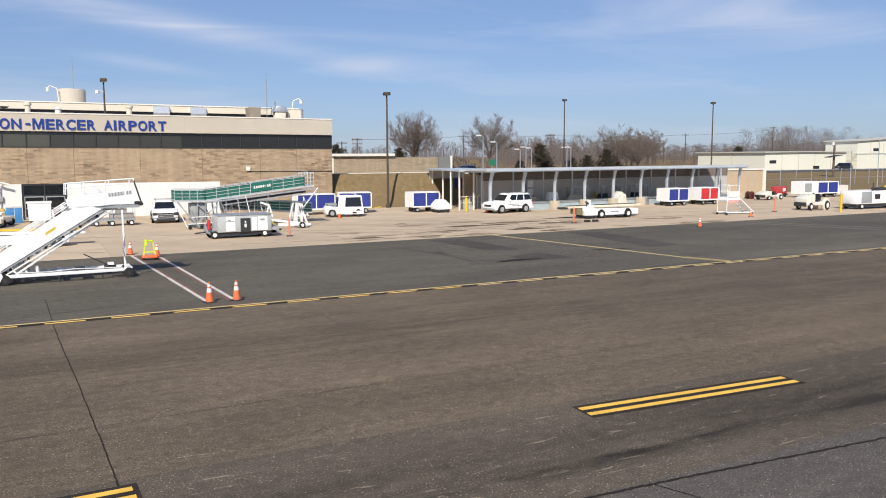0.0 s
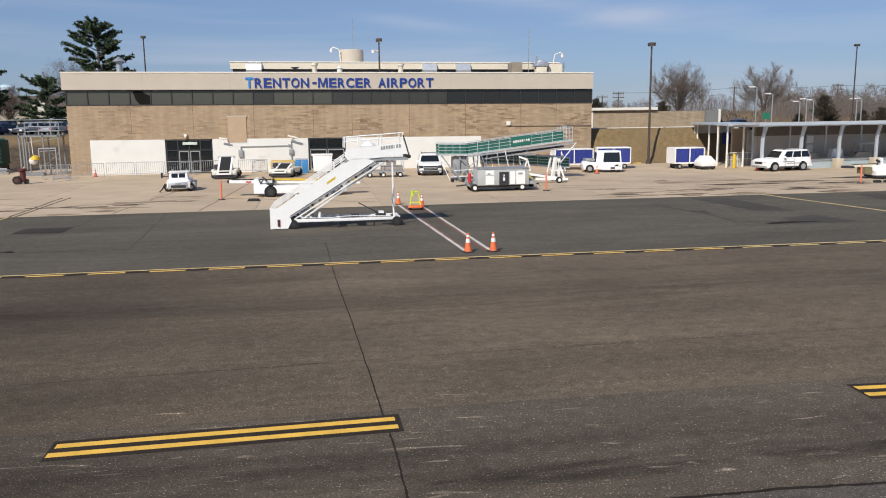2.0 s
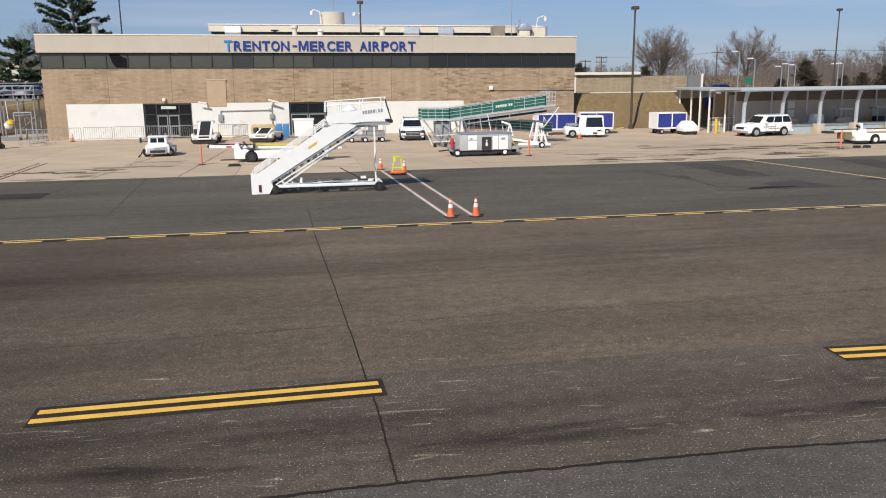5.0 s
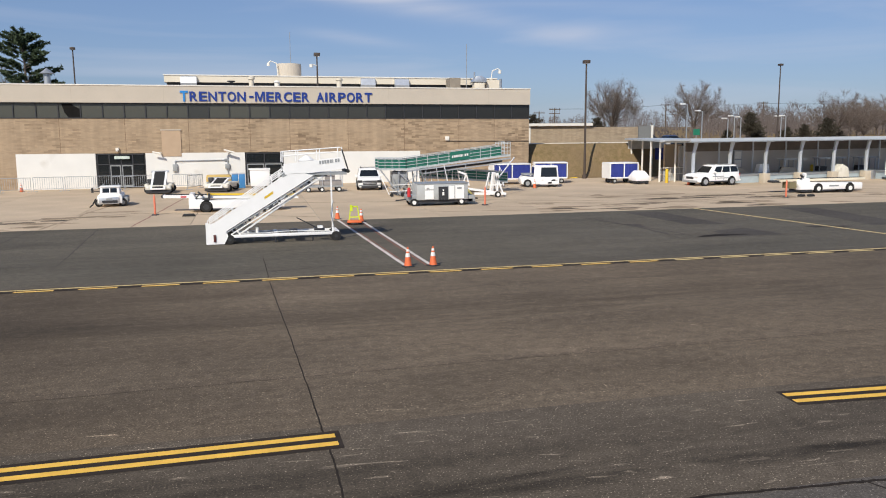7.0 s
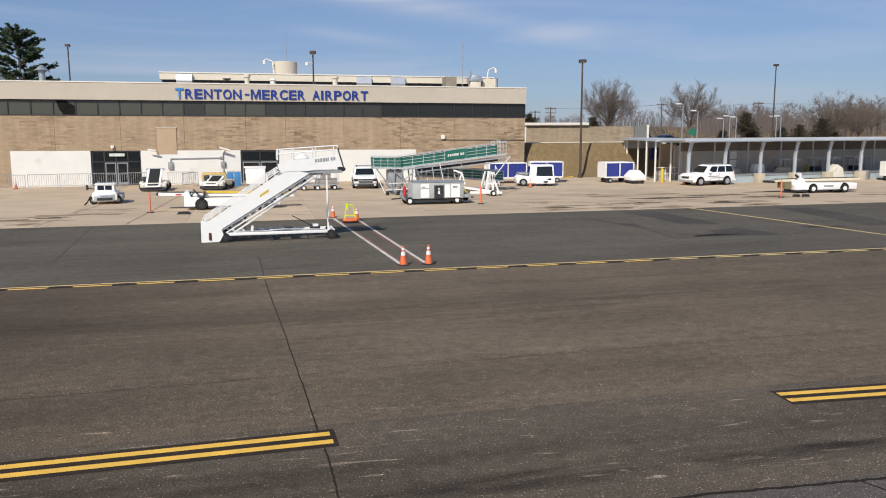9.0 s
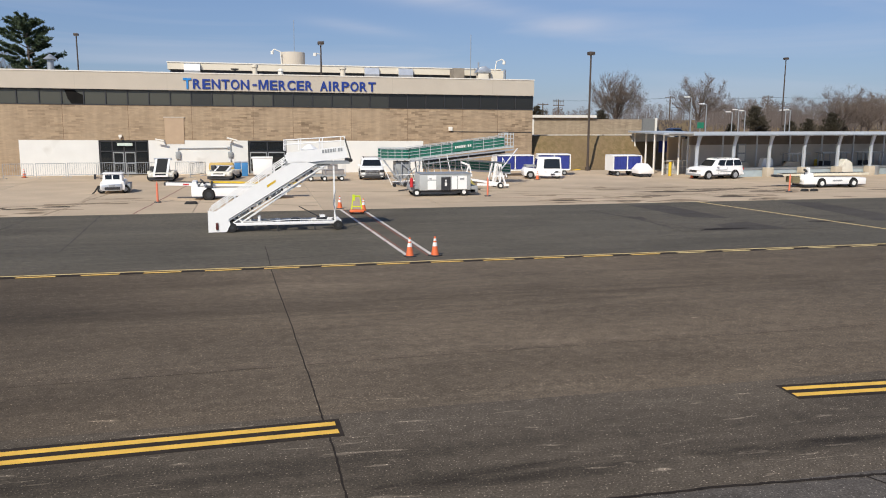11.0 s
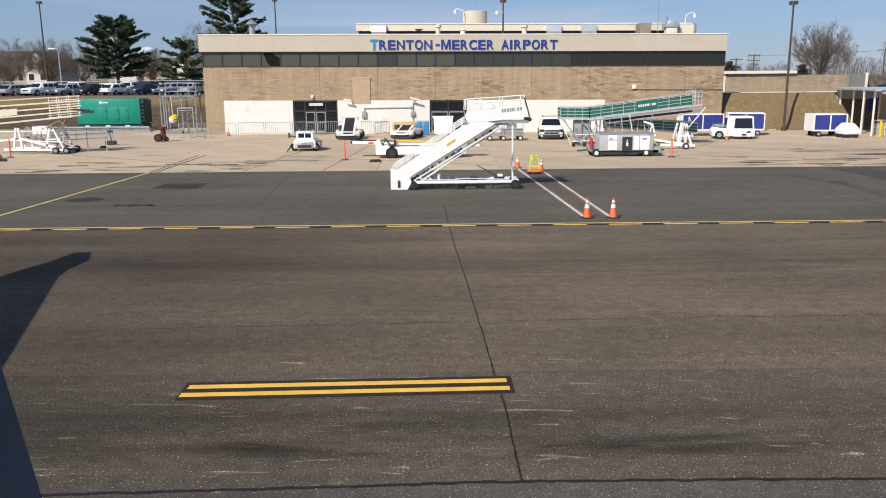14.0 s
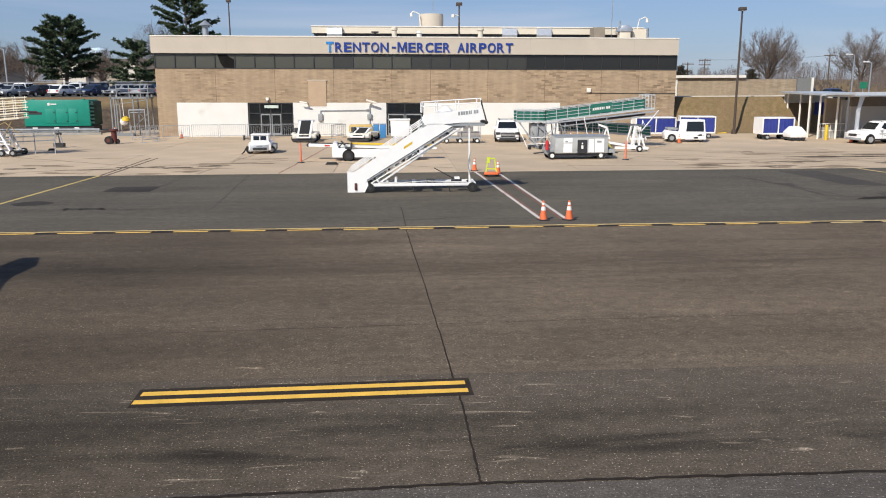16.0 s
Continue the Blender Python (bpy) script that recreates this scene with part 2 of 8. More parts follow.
def brick_material(name, light, dark, mortar, patchy, fades=False):
    """Small roman brick in running bond, single bricks burnt darker, in weathered swathes."""
    m = bpy.data.materials.new(name)
    m.use_nodes = True
    n, l = m.node_tree.nodes, m.node_tree.links
    b = n["Principled BSDF"]
    co = n.new("ShaderNodeTexCoord")
    mp = n.new("ShaderNodeMapping")
    mp.inputs["Rotation"].default_value = (radians(-90), 0, 0)
    l.new(co.outputs["Object"], mp.inputs["Vector"])

    def bricks(w, h, gap, a, c):
        t = n.new("ShaderNodeTexBrick")
        t.inputs["Scale"].default_value = 1.0
        t.inputs["Brick Width"].default_value, t.inputs["Row Height"].default_value = w, h
        t.inputs["Mortar Size"].default_value, t.inputs["Bias"].default_value = gap, -0.25
        t.inputs["Color1"].default_value, t.inputs["Color2"].default_value = (*a, 1), (*c, 1)
        t.inputs["Mortar"].default_value = (*mortar, 1)
        l.new(mp.outputs["Vector"], t.inputs["Vector"])
        return t

    small = bricks(0.3, 0.085, 0.006, light, tuple(0.82 * v for v in light))
    big = bricks(0.6, 0.128, 0.0, (1.06, 1.05, 1.03), dark)
    where = n.new("ShaderNodeTexNoise")
    where.inputs["Scale"].default_value, where.inputs["Detail"].default_value = 0.33, 4
    l.new(co.outputs["Object"], where.inputs["Vector"])
    amount = n.new("ShaderNodeMapRange")
    amount.inputs["From Min"].default_value, amount.inputs["From Max"].default_value = 0.36, 0.6
    amount.inputs["To Max"].default_value = patchy
    l.new(where.outputs["Fac"], amount.inputs["Value"])
    mix = n.new("ShaderNodeMix")
    mix.data_type, mix.blend_type = "RGBA", "MULTIPLY"
    if fades:
        # fewer burnt bricks in the older bays towards -x
        sep = n.new("ShaderNodeSeparateXYZ")
        l.new(co.outputs["Object"], sep.inputs["Vector"])
        bay = n.new("ShaderNodeMapRange")
        bay.interpolation_type = "SMOOTHSTEP"
        for k, v in (("From Min", -14.0), ("From Max", 2.0), ("To Min", 0.6), ("To Max", 1.0)):
            bay.inputs[k].default_value = v
        l.new(sep.outputs["X"], bay.inputs["Value"])
        both = n.new("ShaderNodeMath")
        both.operation = "MULTIPLY"
        l.new(amount.outputs["Result"], both.inputs[0])
        l.new(bay.outputs["Result"], both.inputs[1])
        l.new(both.outputs[0], mix.inputs["Factor"])
    else:
        l.new(amount.outputs["Result"], mix.inputs["Factor"])
    l.new(small.outputs["Color"], mix.inputs["A"])
    l.new(big.outputs["Color"], mix.inputs["B"])
    # rain streaks that run down
    mq = n.new("ShaderNodeMapping")
    mq.inputs["Scale"].default_value = (1.1, 1, 0.07)
    l.new(co.outputs["Object"], mq.inputs["Vector"])
    run = n.new("ShaderNodeTexNoise")
    run.inputs["Scale"].default_value, run.inputs["Detail"].default_value = 2.2, 6
    l.new(mq.outputs["Vector"], run.inputs["Vector"])
    rr = n.new("ShaderNodeMapRange")
    rr.inputs["From Min"].default_value, rr.inputs["From Max"].default_value = 0.35, 0.65
    rr.inputs["To Min"].default_value, rr.inputs["To Max"].default_value = 0.9, 1.06
    l.new(run.outputs["Fac"], rr.inputs["Value"])
    fin = n.new("ShaderNodeMix")
    fin.data_type, fin.blend_type = "RGBA", "MULTIPLY"
    fin.inputs["Factor"].default_value = 1
    l.new(mix.outputs["Result"], fin.inputs["A"])
    l.new(rr.outputs["Result"], fin.inputs["B"])
    l.new(fin.outputs["Result"], b.inputs["Base Color"])
    b.inputs["Roughness"].default_value = 0.9
    bp = n.new("ShaderNodeBump")
    bp.inputs["Strength"].default_value, bp.inputs["Distance"].default_value = 0.4, 0.01
    l.new(small.outputs["Fac"], bp.inputs["Height"])
    bp.invert = True
    l.new(bp.outputs["Normal"], b.inputs["Normal"])
    return m


def grass_material(name):
    """Dormant winter turf: straw and olive tufts, bare soil, and a bed of dark bark mulch on the bank beside the yard."""
    m = bpy.data.materials.new(name)
    m.use_nodes = True
    n, l = m.node_tree.nodes, m.node_tree.links
    b = n["Principled BSDF"]
    co = n.new("ShaderNodeTexCoord")

    def noise_ramp(scale, detail, lo, hi, a, z):
        t = n.new("ShaderNodeTexNoise")
        t.inputs["Scale"].default_value, t.inputs["Detail"].default_value = scale, detail
        t.inputs["Distortion"].default_value = 0.4
        r = n.new("ShaderNodeMapRange")
        for k, v in (("From Min", lo), ("From Max", hi), ("To Min", a), ("To Max", z)):
            r.inputs[k].default_value = v
        l.new(co.outputs["Object"], t.inputs["Vector"])
        l.new(t.outputs["Fac"], r.inputs["Value"])
        return r.outputs["Result"], t.outputs["Fac"]

    def blend(fac, a, c, kind="MIX"):
        x = n.new("ShaderNodeMix")
        x.data_type, x.blend_type = "RGBA", kind
        for key, v in (("Factor", fac), ("A", a), ("B", c)):
            if isinstance(v, (tuple, float)):
                x.inputs[key].default_value = (*v, 1) if isinstance(v, tuple) else v
            else:
                l.new(v, x.inputs[key])
        return x.outputs["Result"]

    tuft, relief = noise_ramp(2.2, 8, 0.38, 0.62, 0.0, 1.0)
    broad, _ = noise_ramp(0.22, 5, 0.4, 0.62, 0.0, 1.0)
    speck, _ = noise_ramp(9.0, 4, 0.35, 0.65, 0.84, 1.16)
    turf = blend(tuft, (0.26, 0.18, 0.095), (0.185, 0.137, 0.066))
    turf = blend(broad, turf, (0.21, 0.148, 0.082))
    soil = blend(tuft, (0.12, 0.088, 0.062), (0.075, 0.058, 0.045))
    sep = n.new("ShaderNodeSeparateXYZ")
    l.new(co.outputs["Object"], sep.inputs["Vector"])

    def edge(axis, lo, hi, a, z):
        r = n.new("ShaderNodeMapRange")
        r.interpolation_type = "SMOOTHSTEP"
        for k, v in (("From Min", lo), ("From Max", hi), ("To Min", a), ("To Max", z)):
            r.inputs[k].default_value = v
        l.new(sep.outputs[axis], r.inputs["Value"])
        return r.outputs["Result"]

    bed = blend(1.0, edge("Z", 1.0, 1.9, 1.0, 0.0), edge("X", -24.5, -21.5, 1.0, 0.0), "MULTIPLY")
    out = blend(bed, turf, soil)
    out = blend(1.0, out, speck, "MULTIPLY")
    l.new(out, b.inputs["Base Color"])
    b.inputs["Roughness"].default_value = 1.0
    b.inputs["Specular IOR Level"].default_value = 0.1
    bp = n.new("ShaderNodeBump")
    bp.inputs["Strength"].default_value, bp.inputs["Distance"].default_value = 0.5, 0.12
    l.new(relief, bp.inputs["Height"])
    l.new(bp.outputs["Normal"], b.inputs["Normal"])
    return m


def glass_material(name, color, rough=0.06):
    m = bpy.data.materials.new(name)
    m.use_nodes = True
    b = m.node_tree.nodes["Principled BSDF"]
    b.inputs["Base Color"].default_value = (*color, 1)
    b.inputs["Roughness"].default_value = rough
    b.inputs["Specular IOR Level"].default_value = 0.6
    return m


ASPHALT = asphalt_material("worn_asphalt", (0.158, 0.119, 0.081), 0.2, 2.0, (0.143, 0.11, 0.077), 0.7, smears=((19.4, 3.4, 0.26), (22.9, 1.2, 0.18)))
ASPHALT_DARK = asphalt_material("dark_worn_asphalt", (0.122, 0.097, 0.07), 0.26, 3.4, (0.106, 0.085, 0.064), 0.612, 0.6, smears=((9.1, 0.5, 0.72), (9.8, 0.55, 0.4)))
ASPHALT_GREY = asphalt_material("grey_worn_asphalt", (0.112, 0.095, 0.079), 0.14, 3.0, (0.103, 0.089, 0.077), 0.65)
ASPHALT_FAR = asphalt_material("newer_asphalt", (0.13, 0.111, 0.084), 0.1, 0.6, (0.11, 0.096, 0.074), 0.72, 0.95)
PATCH = asphalt_material("asphalt_patch", (0.078, 0.067, 0.056), 0.1, 0.3, (0.086, 0.074, 0.061), 0.72, 1.0)
LOT = asphalt_material("parking_asphalt", (0.1, 0.098, 0.095), 0.1, 0.4, (0.08, 0.08, 0.08), 0.7, 1.0)
TAR = material("crack_tar", (0.03, 0.023, 0.018), 0.85, vary=0.4, scale=5, bump=0.3, spec=0.15)
CONCRETE = material("apron_concrete", (0.535, 0.408, 0.278), 0.9, vary=0.26, scale=0.35, fine=9, bump=0.2, piece=0.25, stain=(0.33, 0.265, 0.19), stain_at=0.56)
CEMENT = material("grey_concrete", (0.36, 0.34, 0.31), 0.9, vary=0.2, scale=1.5, fine=20)
OIL = material("oil_stain", (0.1, 0.075, 0.054), 0.85, vary=0.4, scale=1.2, fine=12, spec=0.12)
CREAM_LINE = material("bleached_yellow_paint", (0.7, 0.52, 0.24), 0.85, vary=0.25, scale=2.5, fine=30, bump=0.3, spec=0.2)
HOLD_YELLOW = material("faded_yellow_paint", (0.84, 0.51, 0.12), 0.8, vary=0.3, scale=2.5, fine=30, bump=0.3, stain=(0.34, 0.25, 0.13), stain_at=0.6)
YELLOW_LINE = material("yellow_paint", (0.86, 0.5, 0.075), 0.75, vary=0.22, scale=2.5, fine=45, bump=0.3, stain=(0.3, 0.2, 0.08), stain_at=0.68)
LEAD_YELLOW = material("dull_yellow_paint", (0.6, 0.45, 0.16), 0.85, vary=0.3, scale=2.5, fine=30, bump=0.3, spec=0.2)
FAINT_LINE = material("worn_yellow_paint", (0.36, 0.26, 0.11), 0.85, vary=0.35, scale=2.5, fine=30, bump=0.3)
BLACK_LINE = material("black_border_paint", (0.04, 0.031, 0.025), 0.9, vary=0.35, scale=3, fine=40, spec=0.12)
WHITE_LINE = material("worn_white_paint", (0.62, 0.56, 0.5), 0.85, vary=0.3, scale=1.5, fine=25, stain=(0.46, 0.26, 0.22), stain_at=0.58, spec=0.2)
RED_LINE = material("worn_red_paint", (0.34, 0.12, 0.09), 0.85, vary=0.4, scale=1.5, fine=25, spec=0.2)
GRASS = grass_material("winter_grass")
BRICK = brick_material("tan_brick", (0.445, 0.325, 0.212), (0.31, 0.275, 0.255), (0.39, 0.3, 0.2), 1.0, True)
ANNEX_BRICK = brick_material("weathered_annex_brick", (0.43, 0.335, 0.23), (0.62, 0.58, 0.55), (0.42, 0.33, 0.23), 0.6)
FASCIA = material("cream_fascia", (0.555, 0.485, 0.395), 0.8, vary=0.07, scale=0.6, fine=12, bump=0.1)
CREAM = material("cream_metal", (0.76, 0.67, 0.53), 0.7, vary=0.08, scale=0.8)
WHITE_WALL = material("white_wall_paint", (0.80, 0.78, 0.73), 0.75, vary=0.06, scale=0.8, stain=(0.66, 0.63, 0.57), stain_at=0.63)
TRIM = material("roof_edge_trim", (0.84, 0.79, 0.7), 0.6, vary=0.08)
WHITE = material("white_vehicle_paint", (0.94, 0.92, 0.89), 0.4, vary=0.05, scale=2.5, fine=30, bump=0.04, stain=(0.68, 0.63, 0.56), stain_at=0.7)
OFFWHITE = material("cream_vehicle_paint", (0.72, 0.68, 0.58), 0.5, vary=0.1, scale=2.5, stain=(0.42, 0.36, 0.28), stain_at=0.62)
STEEL = material("galvanised_steel", (0.42, 0.44, 0.46), 0.5, 0.55, vary=0.2, scale=3)
ALU = material("aluminium", (0.66, 0.67, 0.68), 0.4, 0.75, vary=0.12, scale=4)
GREY = material("grey_paint", (0.33, 0.34, 0.34), 0.55, vary=0.12, scale=3)
DARK = material("dark_metal", (0.035, 0.035, 0.038), 0.55, vary=0.3, scale=4)
POLE = material("bronze_pole", (0.075, 0.055, 0.043), 0.6, vary=0.25, scale=2)
WOODPOLE = material("weathered_pole_wood", (0.13, 0.1, 0.075), 0.95, vary=0.3, scale=3)
RUBBER = material("tyre_rubber", (0.022, 0.021, 0.02), 0.85, vary=0.3, scale=6)
# Near-black for shaded rooms, wheel arches and a reflection, put into the colour.
SHADE = material("painted_dark", (0.014, 0.013, 0.012), 0.9, vary=0.3, spec=0.1)
BLUE = material("blue_curtain", (0.025, 0.04, 0.24), 0.7, vary=0.2, scale=3, bump=0.3)
RED = material("red_curtain", (0.55, 0.03, 0.035), 0.7, vary=0.2, scale=3, bump=0.3)
ORANGE = material("cone_orange", (0.82, 0.17, 0.055), 0.55, vary=0.15, scale=6)
REFLECT = material("reflective_white", (0.82, 0.8, 0.76), 0.45, vary=0.08, scale=8)
LIME = material("lime_yellow_paint", (0.62, 0.75, 0.03), 0.5, vary=0.12, scale=6)
YELLOW = material("safety_yellow", (0.72, 0.48, 0.03), 0.55, vary=0.15, scale=4)
GREEN = material("ramp_green_panel", (0.018, 0.155, 0.108), 0.5, vary=0.15, scale=1.2)
TEAL = material("generator_green", (0.004, 0.25, 0.175), 0.45, vary=0.1, scale=1.5)
SIGN_BLUE = material("sign_blue", (0.014, 0.045, 0.26), 0.45, vary=0.1)
# Paler blue for the first T: its sunlight is put into the colour.
SIGN_PALE = material("sunlit_sign_blue", (0.03, 0.24, 0.62), 0.45, vary=0.1)
BROWN = material("dark_red_brown", (0.11, 0.025, 0.02), 0.6, vary=0.3, scale=5)
# One tinted glass in three tones: the light on it is in the colour.
PANE = glass_material("tinted_window", (0.085, 0.083, 0.066), 0.2)
PANE_MID = glass_material("tinted_window_mid", (0.05, 0.049, 0.042), 0.16)
PANE_DARK = glass_material("tinted_window_dim", (0.022, 0.021, 0.019), 0.12)
CARGLASS = glass_material("vehicle_glass", (0.012, 0.015, 0.017), 0.05)
RAIL = material("galvanised_rail", (0.6, 0.63, 0.63), 0.5, 0.2, vary=0.1, scale=4)
CANOPY = material("canopy_sheet_metal", (0.6, 0.63, 0.66), 0.45, 0.3, vary=0.1, scale=1)
BARK = material("bare_bark", (0.165, 0.128, 0.105), 0.95, vary=0.3, scale=2)
TWIG = material("far_twigs", (0.155, 0.125, 0.112), 1.0, vary=0.35, scale=0.15, bump=0)
NEEDLE = material("pine_needles", (0.066, 0.094, 0.044), 0.8, vary=0.45, scale=0.9, fine=8, bump=0)
CEDAR = material("cedar_needles", (0.06, 0.05, 0.032), 0.85, vary=0.4, scale=0.9, bump=0)
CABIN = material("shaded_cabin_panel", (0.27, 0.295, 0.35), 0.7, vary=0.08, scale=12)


# ---- geometry helpers ----
class Geo:
    """Vertices and faces of one mesh."""

    def __init__(self):
        self.v, self.f = [], []

    def add(self, verts, faces):
        k = len(self.v)
        self.v += [tuple(p) for p in verts]
        self.f += [tuple(i + k for i in q) for q in faces]
        return self

    def box(self, x0, x1, y0, y1, z0, z1):
        p = [(x, y, z) for z in (z0, z1) for y in (y0, y1) for x in (x0, x1)]
        return self.add(p, [(0, 2, 3, 1), (4, 5, 7, 6), (0, 1, 5, 4), (2, 6, 7, 3), (0, 4, 6, 2), (1, 3, 7, 5)])

    def prism(self, poly, y0, y1):
        """A polygon of (x, z) drawn along y."""
        k = len(poly)
        p = [(x, y0, z) for x, z in poly] + [(x, y1, z) for x, z in poly]
        return self.add(p, [tuple(range(k)), tuple(range(2 * k - 1, k - 1, -1))] + [(i, i + k, (i + 1) % k + k, (i + 1) % k) for i in range(k)])

    def loft(self, sections):
        """Closed rings of equal length joined one to the next."""
        k = len(sections[0])
        p = [q for s in sections for q in s]
        f = [tuple(range(k - 1, -1, -1)), tuple(range(len(p) - k, len(p)))]
        for a in range(len(sections) - 1):
            f += [(a * k + i, a * k + (i + 1) % k, (a + 1) * k + (i + 1) % k, (a + 1) * k + i) for i in range(k)]
        return self.add(p, f)

    def rod(self, a, b, r, r2=None, n=8):
        a, b = Vector(a), Vector(b)
        q = (b - a).to_track_quat("Z", "Y")
        ring = [Vector((math.cos(6.28319 * i / n + 0.3927), math.sin(6.28319 * i / n + 0.3927), 0)) for i in range(n)]
        r2 = r if r2 is None else r2
        return self.loft([[a + q @ (c * r) for c in ring], [b + q @ (c * r2) for c in ring]])

    def beam(self, a, b, w, h):
        """A bar of rectangular section, w across and h high."""
        a, b = Vector(a), Vector(b)
        d = (b - a).normalized()
        side = d.cross(Vector((0, 0, 1)))
        side = side.normalized() if side.length > 1e-4 else Vector((1, 0, 0))
        up = side.cross(d)
        c = [side * w / 2 + up * h / 2, -side * w / 2 + up * h / 2, -side * w / 2 - up * h / 2, side * w / 2 - up * h / 2]
        return self.loft([[a + k for k in c], [b + k for k in c]])

    def lathe(self, profile, n=16, at=(0, 0, 0)):
        """A profile of (radius, z) turned about the upright through at."""
        s = [[(at[0] + r * math.cos(6.28319 * i / n), at[1] + r * math.sin(6.28319 * i / n), at[2] + z) for i in range(n)] for r, z in profile]
        return self.loft(s)

    def wheel(self, x, y, z, r, w, n=16):
        """A rounded disc standing across y."""
        prof = [(r * 0.55, -w / 2), (r * 0.93, -w / 2), (r, -w * 0.3), (r, w * 0.3), (r * 0.93, w / 2), (r * 0.55, w / 2)]
        s = [[(x + q * math.cos(6.28319 * i / n), y + d, z + q * math.sin(6.28319 * i / n)) for i in range(n)] for q, d in prof]
        return self.loft(s)

    def quad(self, a, b, c, d):
        return self.add([a, b, c, d], [(0, 1, 2, 3)])


def mesh_of(name, g, mat, bevel=0.0, smooth=35):
    me = bpy.data.meshes.new(name)
    me.from_pydata(g.v, [], g.f)
    bm = bmesh.new()
    bm.from_mesh(me)
    bmesh.ops.recalc_face_normals(bm, faces=bm.faces)
    if bevel:
        bmesh.ops.bevel(bm, geom=[e for e in bm.edges if e.is_manifold and e.calc_face_angle(0) > 0.5], offset=bevel, segments=2, profile=0.5, affect="EDGES", clamp_overlap=True)
    bm.to_mesh(me)
    bm.free()
    if smooth:
        me.shade_smooth()
        me.set_sharp_from_angle(angle=radians(smooth))
    me.materials.append(mat)
    return me


def part(name, g, mat, parent, label="", bevel=0.0, at=None):
    ob = new(name, mesh_of(name, g, mat, bevel))
    ob.parent = parent
    if at is not None:
        ob.matrix_basis = at
    return tagged(ob, label)


def thing(name, m, label, category, group="", kind=""):
    return tagged(new(name), label, category, group, kind) if m is None else place(tagged(new(name), label, category, group, kind), m)


def place(ob, m):
    ob.matrix_basis = lay(m)
    return ob


def solid(name, g, mat, m, label, category, group="", kind="", bevel=0.0):
    return place(tagged(new(name, mesh_of(name, g, mat, bevel)), label, category, group, kind), m)


def words(text, size, mat, parent, m, width=None, depth=0.02, name="letter"):
    """Raised letters in the built-in font, turned into a mesh, fitted to a width."""
    cu = bpy.data.curves.new("text", "FONT")
    cu.body, cu.size, cu.extrude, cu.offset = text, size, depth, size * 0.024
    tmp = bpy.data.objects.new("text", cu)
    me = bpy.data.meshes.new_from_object(tmp)
    bpy.data.objects.remove(tmp)
    xs = [v.co.x for v in me.vertices]
    k = width / (max(xs) - min(xs)) if width else 1
    for v in me.vertices:
        v.co.x = (v.co.x - min(xs)) * k
    me.materials.append(mat)
    ob = new(name, me)
    ob.parent, ob.matrix_basis = parent, m
    return ob


def smooth(a, b, v):
    v = min(1, max(0, (v - a) / (b - a)))
    return v * v * (3 - 2 * v)


# ---- ground ----
def on_site(g):
    g.v = [site(*p) for p in g.v]
    return g


def again(ob, m, k=1.0):
    """A copy of a thing at a pose of the plan, k times its size."""
    c = copy_thing(ob, m)
    c.matrix_basis = lay(m) @ Matrix.Scale(k, 4)
    return c


def rise(x, y):
    """Height of the land: flat apron, banks up to the car parks, low swells far off."""
    left = 2.85 * smooth(76, 84, y) * (1 - smooth(-19, -17, x))
    mid = (2.95 - 0.5 * smooth(70, 72, y)) * smooth(65.2, 68.0, y) * smooth(21, 23, x) * (1 - smooth(37, 40, x))
    back = 2.15 * smooth(73, 79, y) * smooth(34, 37, x) * (1 - smooth(66, 84, x))
    right = 1.3 * smooth(62, 100, y) * smooth(66, 84, x)
    behind = 2.85 * smooth(92, 96, y) * smooth(-19, -17, x) * (1 - smooth(36, 37, x))
    far = 2.0 * smooth(100, 260, y)
    return max(left, mid, back, right, behind) + far * (0.5 + 0.25 * math.sin(x * 0.012))


xs = sorted({*range(-1600, -200, 200), *range(-200, -60, 20), *range(-60, 100, 2), *range(100, 260, 10), *range(260, 1700, 180)})
ys = sorted({CROWN, TOE, *range(-1600, -100, 250), *range(-100, 60, 20), *range(60, 104, 1), *range(104, 300, 14), *range(300, 1900, 200)})
g = Geo()
g.v = [site(x, y, rise(x, y) - 0.05) for y in ys for x in xs]
w = len(xs)
g.f = [(j * w + i, j * w + i + 1, (j + 1) * w + i + 1, (j + 1) * w + i) for j in range(len(ys) - 1) for i in range(w - 1)]
solid("ground", g, GRASS, Matrix(), "rough brown winter grass land with low banks", "ground", kind="structure")
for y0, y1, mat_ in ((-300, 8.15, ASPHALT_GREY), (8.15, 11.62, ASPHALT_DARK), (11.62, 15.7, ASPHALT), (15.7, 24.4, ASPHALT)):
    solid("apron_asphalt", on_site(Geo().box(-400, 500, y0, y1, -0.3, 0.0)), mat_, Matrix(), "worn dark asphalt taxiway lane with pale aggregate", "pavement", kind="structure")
solid("apron_asphalt_newer", on_site(Geo().box(-400, 500, 24.4, 39.0, -0.3, 0.0)), ASPHALT_FAR, Matrix(), "smoother grey asphalt apron strip beside the taxiway", "pavement", kind="structure")
apron = solid("apron_concrete", Geo().box(-70, 180, 39.0, 66.0, -0.3, -0.012), CEMENT, FAR, "sunlit tan concrete apron slabs with oil stains", "pavement", kind="structure")
solid("concrete_yard", Geo().box(-70, -19.2, 66.0, 75.6, -0.3, -0.008), CONCRETE, FAR, "tan concrete yard beside the terminal", "pavement", kind="structure")
solid("parking_lot", Geo().box(-160, -14, 86, 112, 2.3, 2.86), LOT, FAR, "grey asphalt car park on top of the bank", "pavement", kind="structure")
